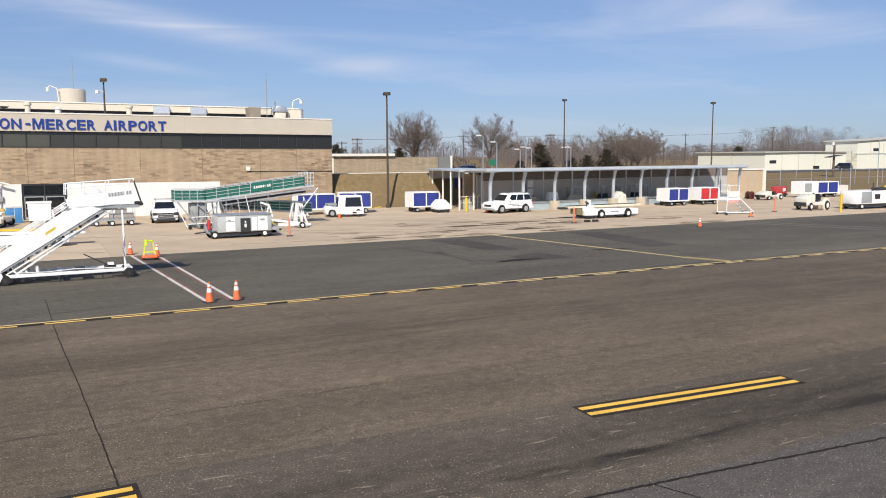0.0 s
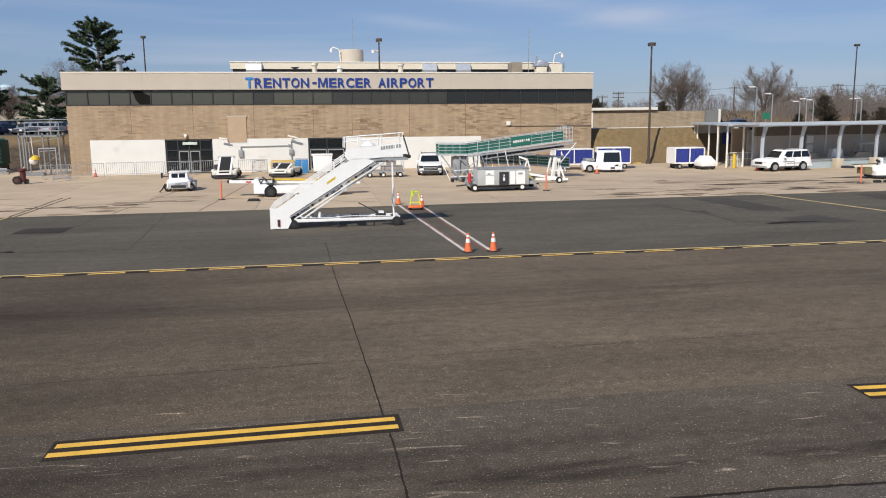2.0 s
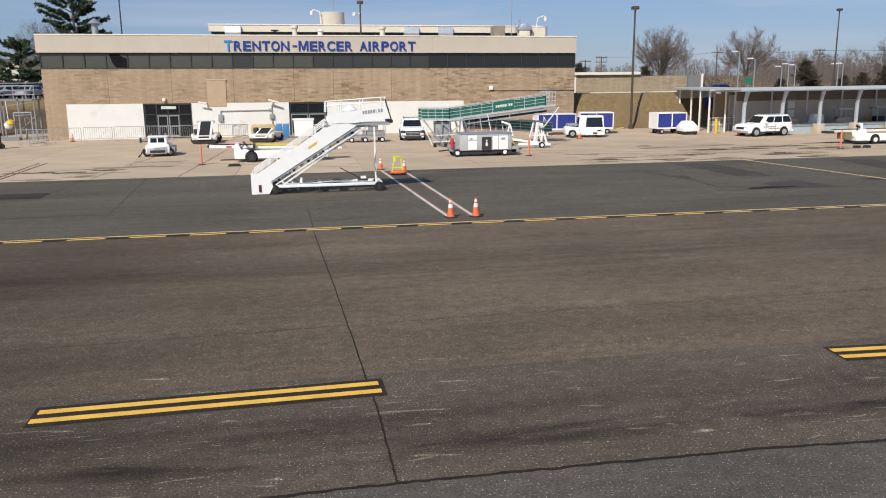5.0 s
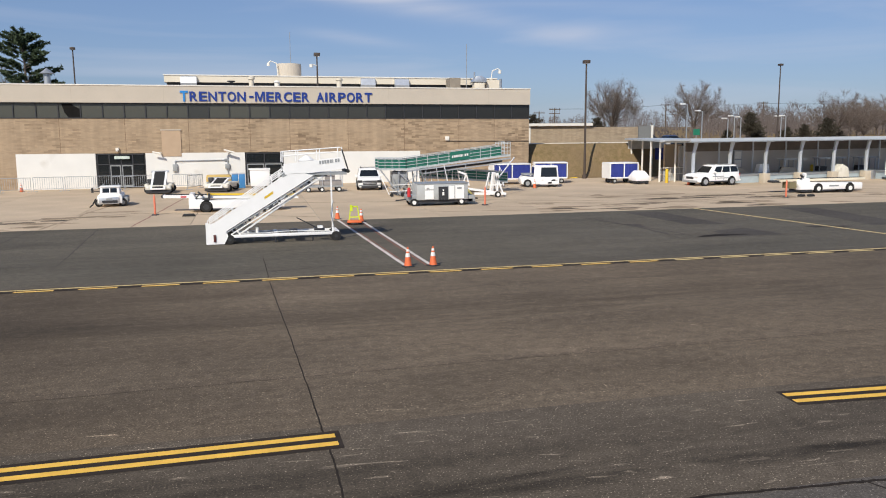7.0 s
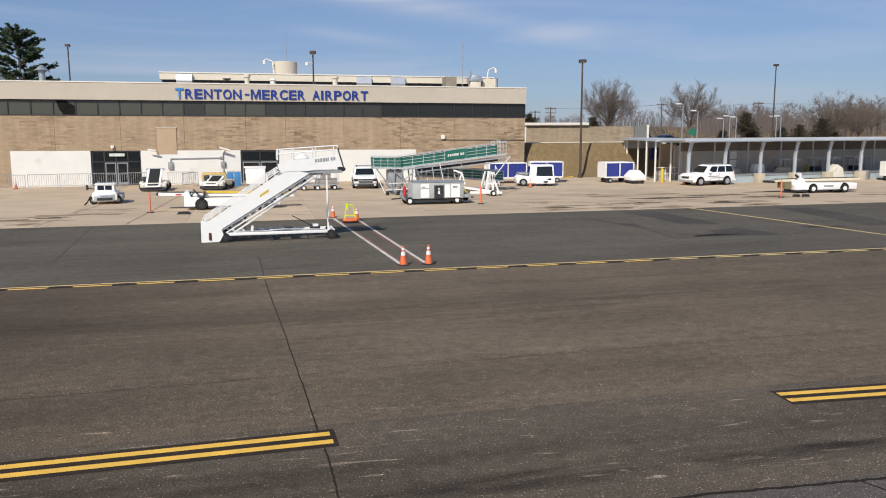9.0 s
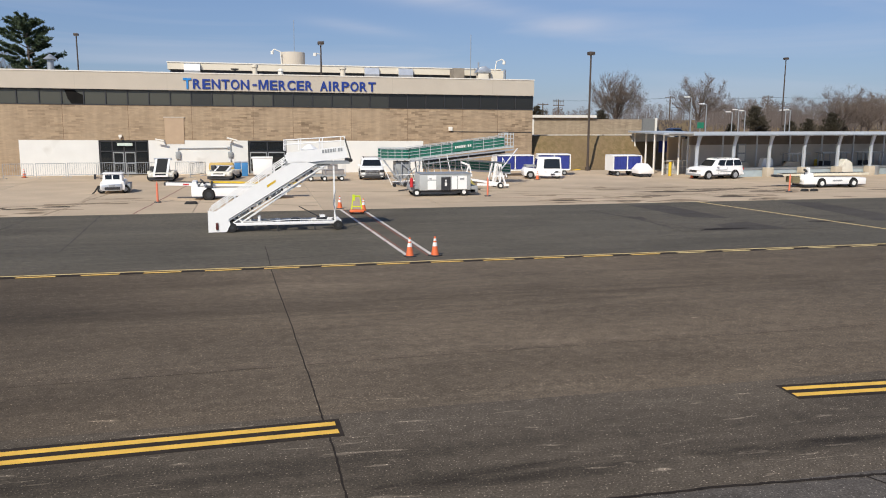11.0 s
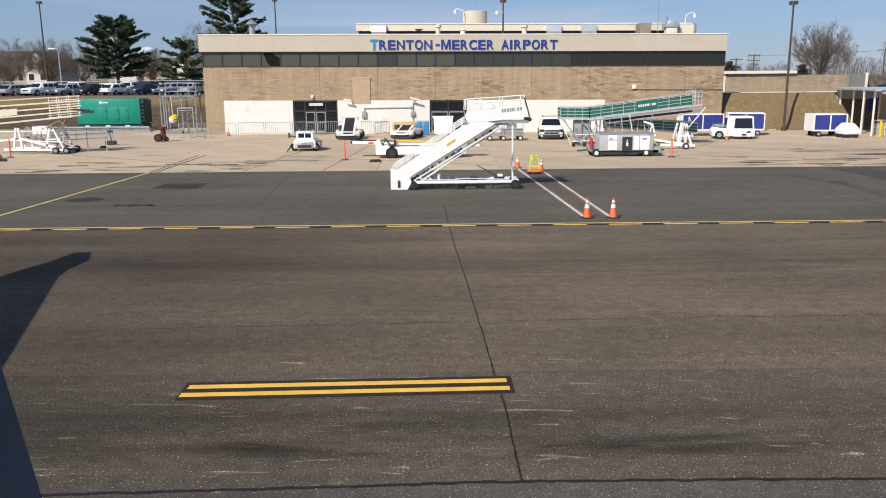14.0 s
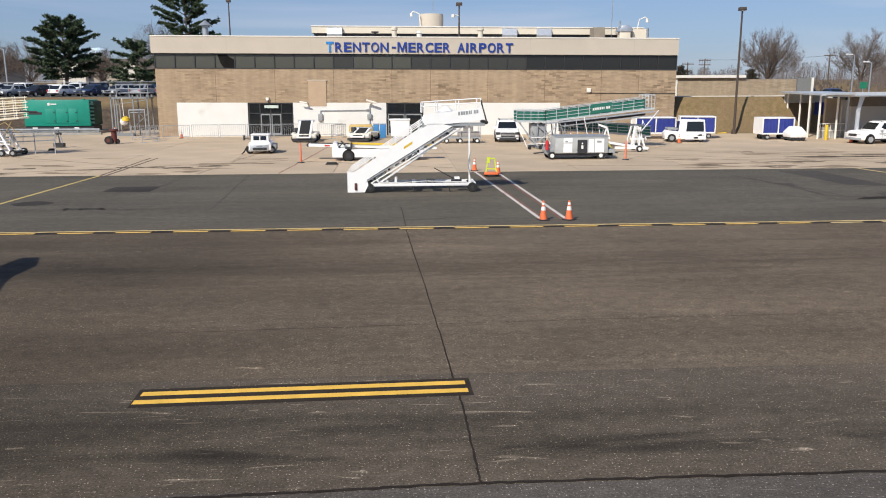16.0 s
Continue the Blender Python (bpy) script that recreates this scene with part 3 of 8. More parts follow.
solid("parking_lot", Geo().box(38, 72, 80, 104, 1.5, 2.17), LOT, FAR, "grey asphalt car park behind the canopy", "pavement", kind="structure")


def strip(name, a, b, width, mat, z, label, parent=None, wobble=0.0, steps=1):
    """A flat painted or poured band from a to b, lying on the pavement."""
    a, b = Vector((*a, 0)), Vector((*b, 0))
    d = (b - a).normalized()
    s = Vector((-d.y, d.x, 0)) * width / 2
    rnd = random.Random(name + str(a.x))
    gg = Geo()
    pts = [a.lerp(b, k / steps) + (s.normalized() * rnd.uniform(-wobble, wobble) if 0 < k < steps else Vector()) for k in range(steps + 1)]
    gg.v = [site(*(p + e * s * (1 + (rnd.uniform(-0.25, 0.25) if wobble else 0)) + Vector((0, 0, z)))) for p in pts for e in (1, -1)]
    gg.f = [(2 * k, 2 * k + 1, 2 * k + 3, 2 * k + 2) for k in range(steps)]
    me = bpy.data.meshes.new(name)
    me.from_pydata(gg.v, [], gg.f)
    me.materials.append(mat)
    ob = new(name, me)
    if parent:
        ob.parent = parent
        return ob
    return tagged(ob, label, "marking", kind="structure")


# double dashed taxiway edge bars, each pair on a black border
for x0, x1, y0, y1 in ((-3.68, 1.0, 10.94, 11.08), (8.42, 13.27, 11.0, 10.72)):
    m = tagged(new("edge_marking"), "pair of yellow bars with black border on asphalt", "marking", "taxiway edge bars", "structure")
    strip("black_border", (x0 - 0.06, y0), (x1 + 0.08, y1), 0.68, BLACK_LINE, 0.004, "", m)
    strip("yellow_bar", (x0, y0 + 0.15), (x1, y1 + 0.15), 0.15, YELLOW_LINE, 0.008, "", m)
    strip("yellow_bar", (x0 - 0.03, y0 - 0.15), (x1 + 0.02, y1 - 0.15), 0.15, YELLOW_LINE, 0.008, "", m)
line = tagged(new("boundary_line"), "long solid and dashed yellow line on black border", "marking", "", "structure")
strip("black_border", (-160, 24.05), (220, 24.05), 0.46, BLACK_LINE, 0.004, "", line)
strip("solid_line", (-160, 24.19), (220, 24.19), 0.12, CREAM_LINE, 0.008, "", line)
dash = None
for k in range(-20, 42):
    x = -9.99 + 1.6857 * k
    if dash is None:
        dash = strip("dash", (0, 23.94), (1.03, 23.94), 0.15, HOLD_YELLOW, 0.008, "", line)
    else:
        d2 = dash.copy()
        scene.collection.objects.link(d2)
        if x > 13:
            d2.material_slots[0].link = "OBJECT"
            d2.material_slots[0].material = CREAM_LINE
    (dash if k == -20 else d2).location = (x * growth(23.94), 0, 0)
strip("lead_line", (23.15, 39.0), (25.3, 26.0), 0.17, CREAM_LINE, 0.008, "worn yellow lead line across the asphalt")
strip("lead_line", (25.3, 26.2), (26.0, 24.3), 0.5, FAINT_LINE, 0.0085, "thick end of a worn yellow lead line")
strip("lead_line", (-14.76, 25.5), (-14.0, 39.0), 0.15, LEAD_YELLOW, 0.008, "yellow lead line across the asphalt")
for dx in (0.0, 0.28):
    strip("lead_line", (-14.0 + dx, 39.0), (-14.2 + 1.6 * dx, 47.8), 0.11, OIL, 0.0085, "dark scrubbed-out lead line on the concrete", None, 0.02, 12)
PALE = material("worn_grey_paint", (0.3, 0.27, 0.23), 0.85, vary=0.35, scale=1.5, fine=25)
strip("lead_line", (41.3, 37.8), (44.9, 28.8), 0.1, PALE, 0.008, "faded pale line across the asphalt")
strip("lead_line", (42.5, 38.2), (46.1, 29.9), 0.1, PALE, 0.008, "faded pale line across the asphalt")
strip("hold_line", (3.93, 39.0), (4.70, 25.1), 0.13, WHITE_LINE, 0.008, "worn red and white line between traffic cones")
strip("hold_line", (5.02, 38.0), (5.52, 25.1), 0.13, WHITE_LINE, 0.008, "worn red and white line between traffic cones")
strip("hold_line_edge", (4.87, 38.0), (5.37, 25.1), 0.05, RED_LINE, 0.0078, "thin worn red line beside a white line", None, 0.006, 20)
strip("hold_line_edge", (4.06, 39.0), (4.83, 25.1), 0.035, RED_LINE, 0.0078, "thin worn red line beside a white line", None, 0.006, 20)
# cracks
CRACK = ((0.2, 28.3, 0.02), (0.24, 27.4, 0.022), (0.36, 22.8, 0.026), (0.61, 17.4, 0.024), (0.785, 13.1, 0.025), (0.84, 11.43, 0.026), (0.9, 10.2, 0.028), (0.905, 8.72, 0.028), (0.91, 8.2, 0.026))
for k in range(len(CRACK) - 1):
    strip("crack", CRACK[k][:2], CRACK[k + 1][:2], CRACK[k][2], TAR, 0.002 + 0.0002 * k, "thin tar-filled crack in the asphalt", None, 0.008, 14)
for p_, q_ in (((-14, 7.6), (-3.06, 8.05)), ((-3.06, 8.05), (0.9, 8.19)), ((0.9, 8.19), (5.4, 8.16)), ((5.4, 8.16), (7.76, 8.02)), ((7.76, 8.02), (11.8, 7.71)), ((11.8, 7.71), (26, 6.4))):
    strip("crack", p_, q_, 0.055, TAR, 0.006, "long dark paving joint", None, 0.014, 40)
strip("crack", (7.3, 8.1), (8.6, 5.0), 0.03, TAR, 0.005, "thin tar-filled crack in the asphalt", None, 0.02, 12)
for p_, q_ in (((-30, 13.0), (-6.7, 13.88)), ((-6.7, 13.88), (0.6, 14.18)), ((0.6, 14.18), (3.0, 14.26)), ((3.0, 14.26), (14.0, 14.45))):
    strip("crack", p_, q_, 0.011, TAR, 0.005, "faint paving joint", None, 0.02, 40)
for p_, q_ in (((-1.6, 24.85), (-0.08, 25.3)), ((0.34, 25.36), (1.0, 25.5)), ((1.1, 25.6), (2.5, 26.0))):
    strip("crack", p_, q_, 0.07, PATCH, 0.005, "wandering broken crack", None, 0.05, 12)
strip("crack", (-6.44, 28.35), (-6.95, 38.6), 0.05, PATCH, 0.005, "faint paving joint", None, 0.03, 20)
strip("crack", (-13, 28.5), (-6.44, 28.35), 0.07, PATCH, 0.005, "faint paving joint", None, 0.04, 30)
strip("crack", (-9.94, 34.7), (-9.8, 38.8), 0.06, PATCH, 0.005, "faint paving joint", None, 0.03, 12)


def blot(name, x, y, rx, ry, mat, z, label, seed, n=28, rough=0.3):
    """A flat irregular stain or patch."""
    rnd = random.Random(seed)
    ph = [rnd.uniform(0, 6.28) for _ in range(6)]
    pts = []
    for i in range(n):
        a = 6.28319 * i / n
        r = 1 + rough * sum(math.sin(a * (k + 2) + ph[k]) / (k + 2) for k in range(6))
        pts.append(site(x + rx * r * math.cos(a), y + ry * r * math.sin(a), z))
    gg = Geo().add(pts, [tuple(range(n))])
    me = bpy.data.meshes.new(name)
    me.from_pydata(gg.v, [], gg.f)
    me.materials.append(mat)
    return tagged(new(name, me), label, "stain", kind="structure")


def patch(corners, z=0.004, mat=None):
    pts = [site(x, y, z) for x, y in corners]
    solid("asphalt_patch", Geo().add(pts, [tuple(range(len(pts)))]), mat or PATCH, Matrix(), "darker asphalt repair patch", "patch", kind="structure")


FRESH = asphalt_material("fresh_asphalt_patch", (0.05, 0.042, 0.035), 0.1, 0.2, (0.056, 0.047, 0.039), 0.72, 1.0)
patch(((-11.9, 33.2), (-9.97, 33.0), (-9.94, 34.7), (-11.86, 34.75)), 0.004, FRESH)
for k in range(7):
    blot("oil_stain", -11.55 + 0.2 * k, 28.6 + 0.03 * (k % 3), 0.16, 0.22, FRESH if k % 3 else TAR, 0.0052 + 0.0001 * k, "broken dark crust on the asphalt", 300 + k, 16, 0.5)
patch(((18.66, 38.23), (20.58, 37.96), (20.83, 32.23), (19.13, 32.76)))
patch(((18.91, 30.27), (20.82, 30.88), (21.13, 28.54), (18.5, 28.5)), 0.0042)
strip("crack", (15.96, 35.26), (16.58, 32.56), 0.12, PATCH, 0.0049, "faint paving joint", None, 0.05, 14)
strip("crack", (16.58, 32.56), (16.65, 29.76), 0.12, PATCH, 0.00495, "faint paving joint", None, 0.05, 14)
strip("crack", (16.65, 29.76), (18.75, 28.79), 0.07, PATCH, 0.0048, "faint paving joint", None, 0.05, 14)
blot("oil_stain", 24.48, 30.21, 0.9, 0.3, FRESH, 0.0058, "dark spot on the asphalt", 81, 22, 0.5)
for k, (x, y) in enumerate(((-19.3, 42.42), (-19.4, 40.08), (27.57, 39.58), (27.05, 41.87))):
    blot("oil_stain", x, y, 0.75, 0.3, OIL, 0.0071, "dark oil stain on the concrete", 90 + k, 26, 0.4)
patch(((26.7, 29.9), (28.8, 30.1), (29.5, 37.4), (27.7, 38.1)), 0.0045)
strip("crack", (15.83, 36.5), (16.55, 31.9), 0.09, PATCH, 0.0052, "faint paving joint", None, 0.05, 20)
strip("crack", (16.55, 31.9), (16.45, 28.6), 0.06, PATCH, 0.0053, "faint paving joint", None, 0.04, 20)
strip("crack", (16.6, 33.0), (17.3, 29.7), 0.07, PATCH, 0.0055, "faint paving joint", None, 0.05, 16)
blot("oil_stain", 16.73, 32.99, 0.35, 0.5, PATCH, 0.0056, "dark spot on the asphalt", 78, 22, 0.5)
blot("oil_stain", 18.48, 28.97, 0.9, 0.3, TAR, 0.0057, "dark spot on the asphalt", 79, 22, 0.5)
strip("crack", (16.45, 28.6), (24.0, 28.4), 0.05, PATCH, 0.0054, "faint paving joint", None, 0.03, 20)
blot("oil_stain", -13.35, 30.1, 0.75, 0.55, FRESH, 0.005, "dark rounded patch on the asphalt", 77, 28, 0.12)
rs = random.Random(4)
for k, (x, y, rx, ry) in enumerate(((-11.2, 42.2, 0.9, 0.35), (-13.2, 42.6, 1.2, 0.3), (-9.6, 43.0, 0.8, 0.3), (-15.5, 41.6, 1.4, 0.25), (19.4, 40.3, 1.1, 0.3), (16.4, 41.0, 0.9, 0.25), (22.0, 42.4, 1.8, 0.3), (25.5, 44.8, 2.6, 0.45), (29.0, 45.8, 2.2, 0.5), (31.0, 44.0, 1.3, 0.4), (27.0, 41.2, 1.5, 0.3), (33.5, 47.2, 1.4, 0.3), (36.5, 45.8, 2.0, 0.5))):
    blot("oil_stain", x, y, rx, ry, OIL, 0.007, "dark oil stain on the concrete", k)

SOIL = material("brown_stain", (0.31, 0.232, 0.155), 0.9, vary=0.4, scale=0.7, fine=8, spec=0.12)
for k in range(46):
    lane = k % 3
    x = rs.uniform(15, 42) if lane < 2 else rs.uniform(-24, -6)
    y = 39.4 + rs.random() ** 1.5 * 9.0
    blot("oil_stain", x, y, rs.uniform(0.4, 1.3), rs.uniform(0.18, 0.55), SOIL, 0.0066 + 0.00002 * k, "brown soaked stain on the concrete", 200 + k, 30, 0.75)

TYRE = material("tyre_mark", (0.36, 0.275, 0.19), 0.9, vary=0.35, scale=1.5, fine=12, spec=0.12)
for k, (p_, q_) in enumerate((((18, 41.5), (33, 47.5)), ((19, 41.2), (35, 46.2)), ((22, 44), (38, 42.2)), ((15, 44.5), (30, 42.0)), ((-9.5, 39.2), (-8.2, 52)), ((-20, 40.2), (-6, 45.5)), ((24, 49), (40, 44.5)), ((14, 46), (24, 41)), ((13, 48), (27, 41.5)), ((17, 50), (36, 44)), ((20, 47.2), (31, 45.2)), ((19, 48.2), (32, 45.9)), ((9, 41.5), (20, 40.2)), ((36, 48), (60, 46.5)), ((38, 45), (58, 42.5)), ((-3, 50), (14, 47)), ((-9, 47), (3, 41)), ((-24, 50), (-12, 42)))):
    strip("tyre_mark", p_, q_, 0.16, TYRE, 0.0075 + 0.0001 * k, "faint curved tyre mark on the concrete", None, 0.1, 14)
strip("expansion_joint", (-5.6, 39.1), (-4.2, 58), 0.09, material("red_joint", (0.3, 0.16, 0.12), 0.9, vary=0.3), 0.0072, "faint reddish painted joint on the concrete", None, 0.03, 20)
strip("expansion_joint", (12.8, 43.6), (20.6, 41.0), 0.08, bpy.data.materials["red_joint"], 0.0072, "faint reddish painted joint on the concrete", None, 0.03, 20)

# ---- terminal building ----
b = thing("terminal_building", pose(2.1, 66, -0.03, 0, 0.33, 0), "long tan brick airport terminal with cream fascia and dark window band", "building", kind="structure")
X0, X1, TOP = -20.87, 21.05, 7.74
part("brick_wall", Geo().box(X0, -19.35, 0, 0.4, -0.3, 5.28), BRICK, b)
part("brick_wall", Geo().box(-19.35, 11.5, 0, 0.4, 2.63, 5.28), BRICK, b)
part("brick_wall", Geo().box(11.5, X1, 0, 0.4, -0.3, 5.28), BRICK, b)
part("rear_wall", Geo().box(X0, X1, 26, 26.4, -0.3, TOP - 0.3), BRICK, b)
part("side_wall", Geo().box(X0, X0 + 0.4, 0.4, 26, -0.3, TOP - 0.3), BRICK, b)
part("side_wall", Geo().box(X1 - 0.4, X1, 0.4, 26, -0.3, TOP - 0.3), BRICK, b)
part("fascia", Geo().box(X0 - 0.2, X1 + 0.03, -0.14, 0.3, 6.46, TOP), FASCIA, b, "cream stucco fascia band")
for x in (-15.2, -8.6, -0.4, 8.9, 17.4):
    part("fascia_seam", Geo().box(x - 0.012, x + 0.012, -0.146, -0.14, 6.48, TOP), material("seam_grey", (0.47, 0.41, 0.33), 0.8) if "seam_grey" not in bpy.data.materials else bpy.data.materials["seam_grey"], b)
part("roof_edge", Geo().box(X0 - 0.24, X1 + 0.07, -0.18, 0.0, TOP, TOP + 0.08), TRIM, b)
part("roof", Geo().box(X0, X1, 0.3, 26, TOP - 0.4, TOP - 0.15), CEMENT, b)
# Near-black sheets stand for the unlit rooms behind the glass.
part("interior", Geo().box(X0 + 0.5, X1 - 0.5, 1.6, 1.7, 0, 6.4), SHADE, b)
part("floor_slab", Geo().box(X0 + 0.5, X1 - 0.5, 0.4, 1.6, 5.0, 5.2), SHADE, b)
for x0, x1 in ((-19.35, -13.79), (-10.18, -2.71), (0.3, 11.5)):
    part("white_wall", Geo().box(x0, x1, -0.03, 0.3, -0.3, 2.63), WHITE_WALL, b, "white painted infill wall")
part("boarded_panel", Geo().box(-8.93, -7.5, -0.06, -0.002, 2.36, 4.36), material("tan_board", (0.5, 0.36, 0.24), 0.8, vary=0.08), b, "plain tan panel")
part("boarded_panel_cap", Geo().box(-9.0, -7.43, -0.09, 0, 4.36, 4.44), FASCIA, b)
# window band
NP = 27
pw = (X1 - X0) / NP
part("sill", Geo().box(X0, X1, -0.04, 0.4, 5.28, 5.34), DARK, b)
part("head", Geo().box(X0, X1, 0.0, 0.4, 6.38, 6.46), DARK, b)
for k in range(NP + 1):
    part("mullion", Geo().box(X0 + k * pw - 0.035, X0 + k * pw + 0.035, 0.03, 0.22, 5.34, 6.38), DARK, b)
for k in range(NP):
    part("pane", Geo().box(X0 + k * pw + 0.035, X0 + (k + 1) * pw - 0.035, 0.1, 0.13, 5.34, 6.38), PANE if k < 9 or 10 <= k < 13 else PANE_MID if k < 19 else PANE_DARK, b)
# Black cut-out stands for the aircraft's reflection in this pane.
part("dark_blind", Geo().prism([(X0 + 3.15 * pw, 6.38), (X0 + 3.62 * pw, 6.38), (X0 + 3.72 * pw, 6.2), (X0 + 3.97 * pw, 6.0), (X0 + 3.97 * pw, 5.34), (X0 + 3.45 * pw, 5.34), (X0 + 3.28 * pw, 5.7)], 0.085, 0.097), SHADE, b, "dark reflection drawn on a window pane")
for k in (3, 6, 9, 12, 14, 17, 20, 23, 25):
    part("control_joint", Geo().box(X0 + k * pw - 0.017, X0 + k * pw + 0.017, -0.004, 0.05, 2.63, 5.28), material("joint_mastic", (0.2, 0.13, 0.08), 0.9), b)
part("conduit", Geo().rod((13.9, -0.03, 3.42), (X1, -0.03, 3.38), 0.025), DARK, b)
part("junction_box", Geo().box(13.65, 13.98, -0.16, 0, 3.48, 3.82), TRIM, b, bevel=0.02)
part("floodlight", Geo().box(-12.3, -12.08, -0.2, 0, 2.86, 3.04).rod((-12.2, -0.1, 2.9), (-12.2, -0.25, 2.8), 0.07), TRIM, b)
def sign_word(text, x, width, size, mat, z=6.62):
    """Separate raised letters that share a width as the font spaces them."""
    shares = {"M": 1.2, "I": 0.42, "-": 0.6}
    total = sum(shares.get(c, 0.94 if c in "ERTPA" else 1.0) for c in text)
    for c in text:
        w_ = width * shares.get(c, 0.94 if c in "ERTPA" else 1.0) / total
        if c == "M":
            u, v = w_ * 0.86, size * 0.755
            part("letter", Geo().prism([(x + 0.04 * w_ + u * p, z - 0.02 + v * q) for p, q in ((0, 0), (0, 1), (0.25, 1), (0.5, 0.34), (0.75, 1), (1, 1), (1, 0), (0.83, 0), (0.83, 0.76), (0.57, 0.04), (0.43, 0.04), (0.17, 0.76), (0.17, 0))], -0.21, -0.143), mat, b)
        else:
            words(c, size, mat, b, pose(x + 0.04 * w_, -0.178, z, 90, 0, 0), w_ * (0.86 if c != "I" else 0.55), 0.03, "letter")
        x += w_


sign_word("T", -7.44, 0.7, 1.12, SIGN_PALE, 6.6)
sign_word("RENTON", -6.73, 4.32, 1.02, SIGN_BLUE)
part("hyphen", Geo().box(-2.22, -1.9, -0.21, -0.143, 6.9, 7.03), SIGN_BLUE, b)
sign_word("MERCER", -1.8, 4.32, 1.02, SIGN_BLUE)
sign_word("AIRPORT", 3.0, 4.58, 1.02, SIGN_BLUE)
# glazed entrance
def storefront(x0, x1, top, doors):
    d = tagged(new("entrance"), "dark glazed entrance")
    d.parent = b
    part("frame", Geo().box(x0, x1, 0.05, 0.2, top - 0.12, top).box(x0, x0 + 0.1, 0.05, 0.2, 0, top).box(x1 - 0.1, x1, 0.05, 0.2, 0, top).box(x0, x1, 0.05, 0.2, 1.74, 1.82), DARK, d)
    n = doors
    for k in range(n):
        a, c = x0 + 0.1 + (x1 - x0 - 0.2) * k / n, x0 + 0.1 + (x1 - x0 - 0.2) * (k + 1) / n
        part("glass_pane", Geo().box(a + 0.04, c - 0.04, 0.1, 0.13, 0.05, 1.74), CARGLASS, d)
        part("glass_pane", Geo().box(a + 0.04, c - 0.04, 0.1, 0.13, 1.82, top - 0.12), CARGLASS, d)
        if 0 < k < n - 1 or n == 2:
            part("door_leaf", Geo().box(a + 0.05, a + 0.11, 0.07, 0.16, 0.02, 1.72).box(c - 0.11, c - 0.05, 0.07, 0.16, 0.02, 1.72).box(a + 0.11, c - 0.11, 0.07, 0.16, 0.02, 0.2).box(a + 0.11, c - 0.11, 0.07, 0.16, 1.64, 1.72), GREY, d)
            part("push_bar", Geo().rod((a + 0.14, 0.04, 0.85), (c - 0.14, 0.04, 0.85), 0.02), ALU, d)
        part("stile", Geo().box(a - 0.04, a + 0.04, 0.06, 0.18, 0, top - 0.12), DARK, d)
    return d
storefront(-13.79, -10.18, 2.63, 4)
part("exit_sign", Geo().box(-12.45, -11.35, -0.06, 0.04, 2.2, 2.42), material("exit_sign_face", (0.62, 0.7, 0.62), 0.6), b, "pale sign over the entrance")
storefront(-2.71, 0.3, 2.63, 2)
# wall pipework and cameras on the white wall
part("pipe", Geo().rod((-8.0, -0.1, 2.0), (-4.2, -0.1, 2.05), 0.035).rod((-8.0, -0.1, 2.0), (-8.0, -0.1, 1.75), 0.035).rod((-4.05, -0.1, 2.4), (-4.05, -0.1, 0.4), 0.04), STEEL, b)
part("meter_box", Geo().box(-8.2, -7.85, -0.2, 0, 1.2, 1.75), GREY, b, bevel=0.02)
part("meter_box", Geo().box(-4.25, -3.9, -0.2, 0, 1.35, 1.75).box(-4.3, -4.1, -0.12, 0, 1.95, 2.15), GREY, b, bevel=0.02)
part("wall_camera", Geo().rod((-4.0, -0.05, 2.5), (-3.75, -0.5, 2.68), 0.06).rod((-4.3, -0.5, 2.85), (-3.5, -0.5, 2.62), 0.08), TRIM, b)
part("wall_camera", Geo().rod((-9.0, -0.05, 2.62), (-9.2, -0.5, 2.66), 0.06).rod((-9.6, -0.5, 2.72), (-9.0, -0.5, 2.6), 0.07), TRIM, b)
# penthouse on the roof
part("penthouse_wall", Geo().box(-9.5, 21.2, 10, 22, 8.6, 9.18), CREAM, b, "cream metal rooftop enclosure")
# Near-black recess draws the shadow gap below the enclosure.
part("penthouse_base", Geo().box(-9.3, 21.0, 10.3, 21.8, 7.6, 8.61), DARK, b)
part("penthouse_coping", Geo().box(-9.56, 21.26, 9.94, 10.2, 9.18, 9.27), TRIM, b)
for x in (-7.4, 8.6, 11.8):
    s = [[(x - 0.68 * c, y, z) for y, z in ((9.98, 8.3), (9.55, 8.3), (9.5, 8.5), (9.72, 9.05), (9.98, 9.15))] for c in (-1, 1)]
    part("duct_hood", Geo().loft(s), ALU, b, "bright sheet-metal duct hood")
part("vent", Geo().lathe([(0.22, 7.6), (0.22, 8.5), (0.3, 8.55), (0.3, 8.7), (0.1, 8.75)], 14, (5.3, 4, 0)), CREAM, b)
part("vent", Geo().lathe([(0.2, 7.6), (0.2, 8.5), (0.28, 8.55), (0.28, 8.75), (0.1, 8.8)], 14, (-2.0, 4, 0)), CREAM, b)
part("vent", Geo().lathe([(0.22, 7.6), (0.22, 8.3), (0.3, 8.32), (0.1, 8.5)], 12, (0.1, 4, 0)), TRIM, b)
part("flue", Geo().lathe([(0.26, 7.6), (0.26, 8.85), (0.55, 8.9), (0.05, 9.3)], 14, (-17.9, 5, 0)), STEEL, b)
part("skylight", Geo().box(-14.0, -12.3, 4, 6, 7.6, 7.98), TRIM, b, bevel=0.15)
part("roof_tank", Geo().lathe([(1.15, 8.6), (1.15, 10.5), (1.1, 10.62), (0.0, 10.66)], 28, (1.6, 14, 0)), FASCIA, b, "round cream rooftop tank")
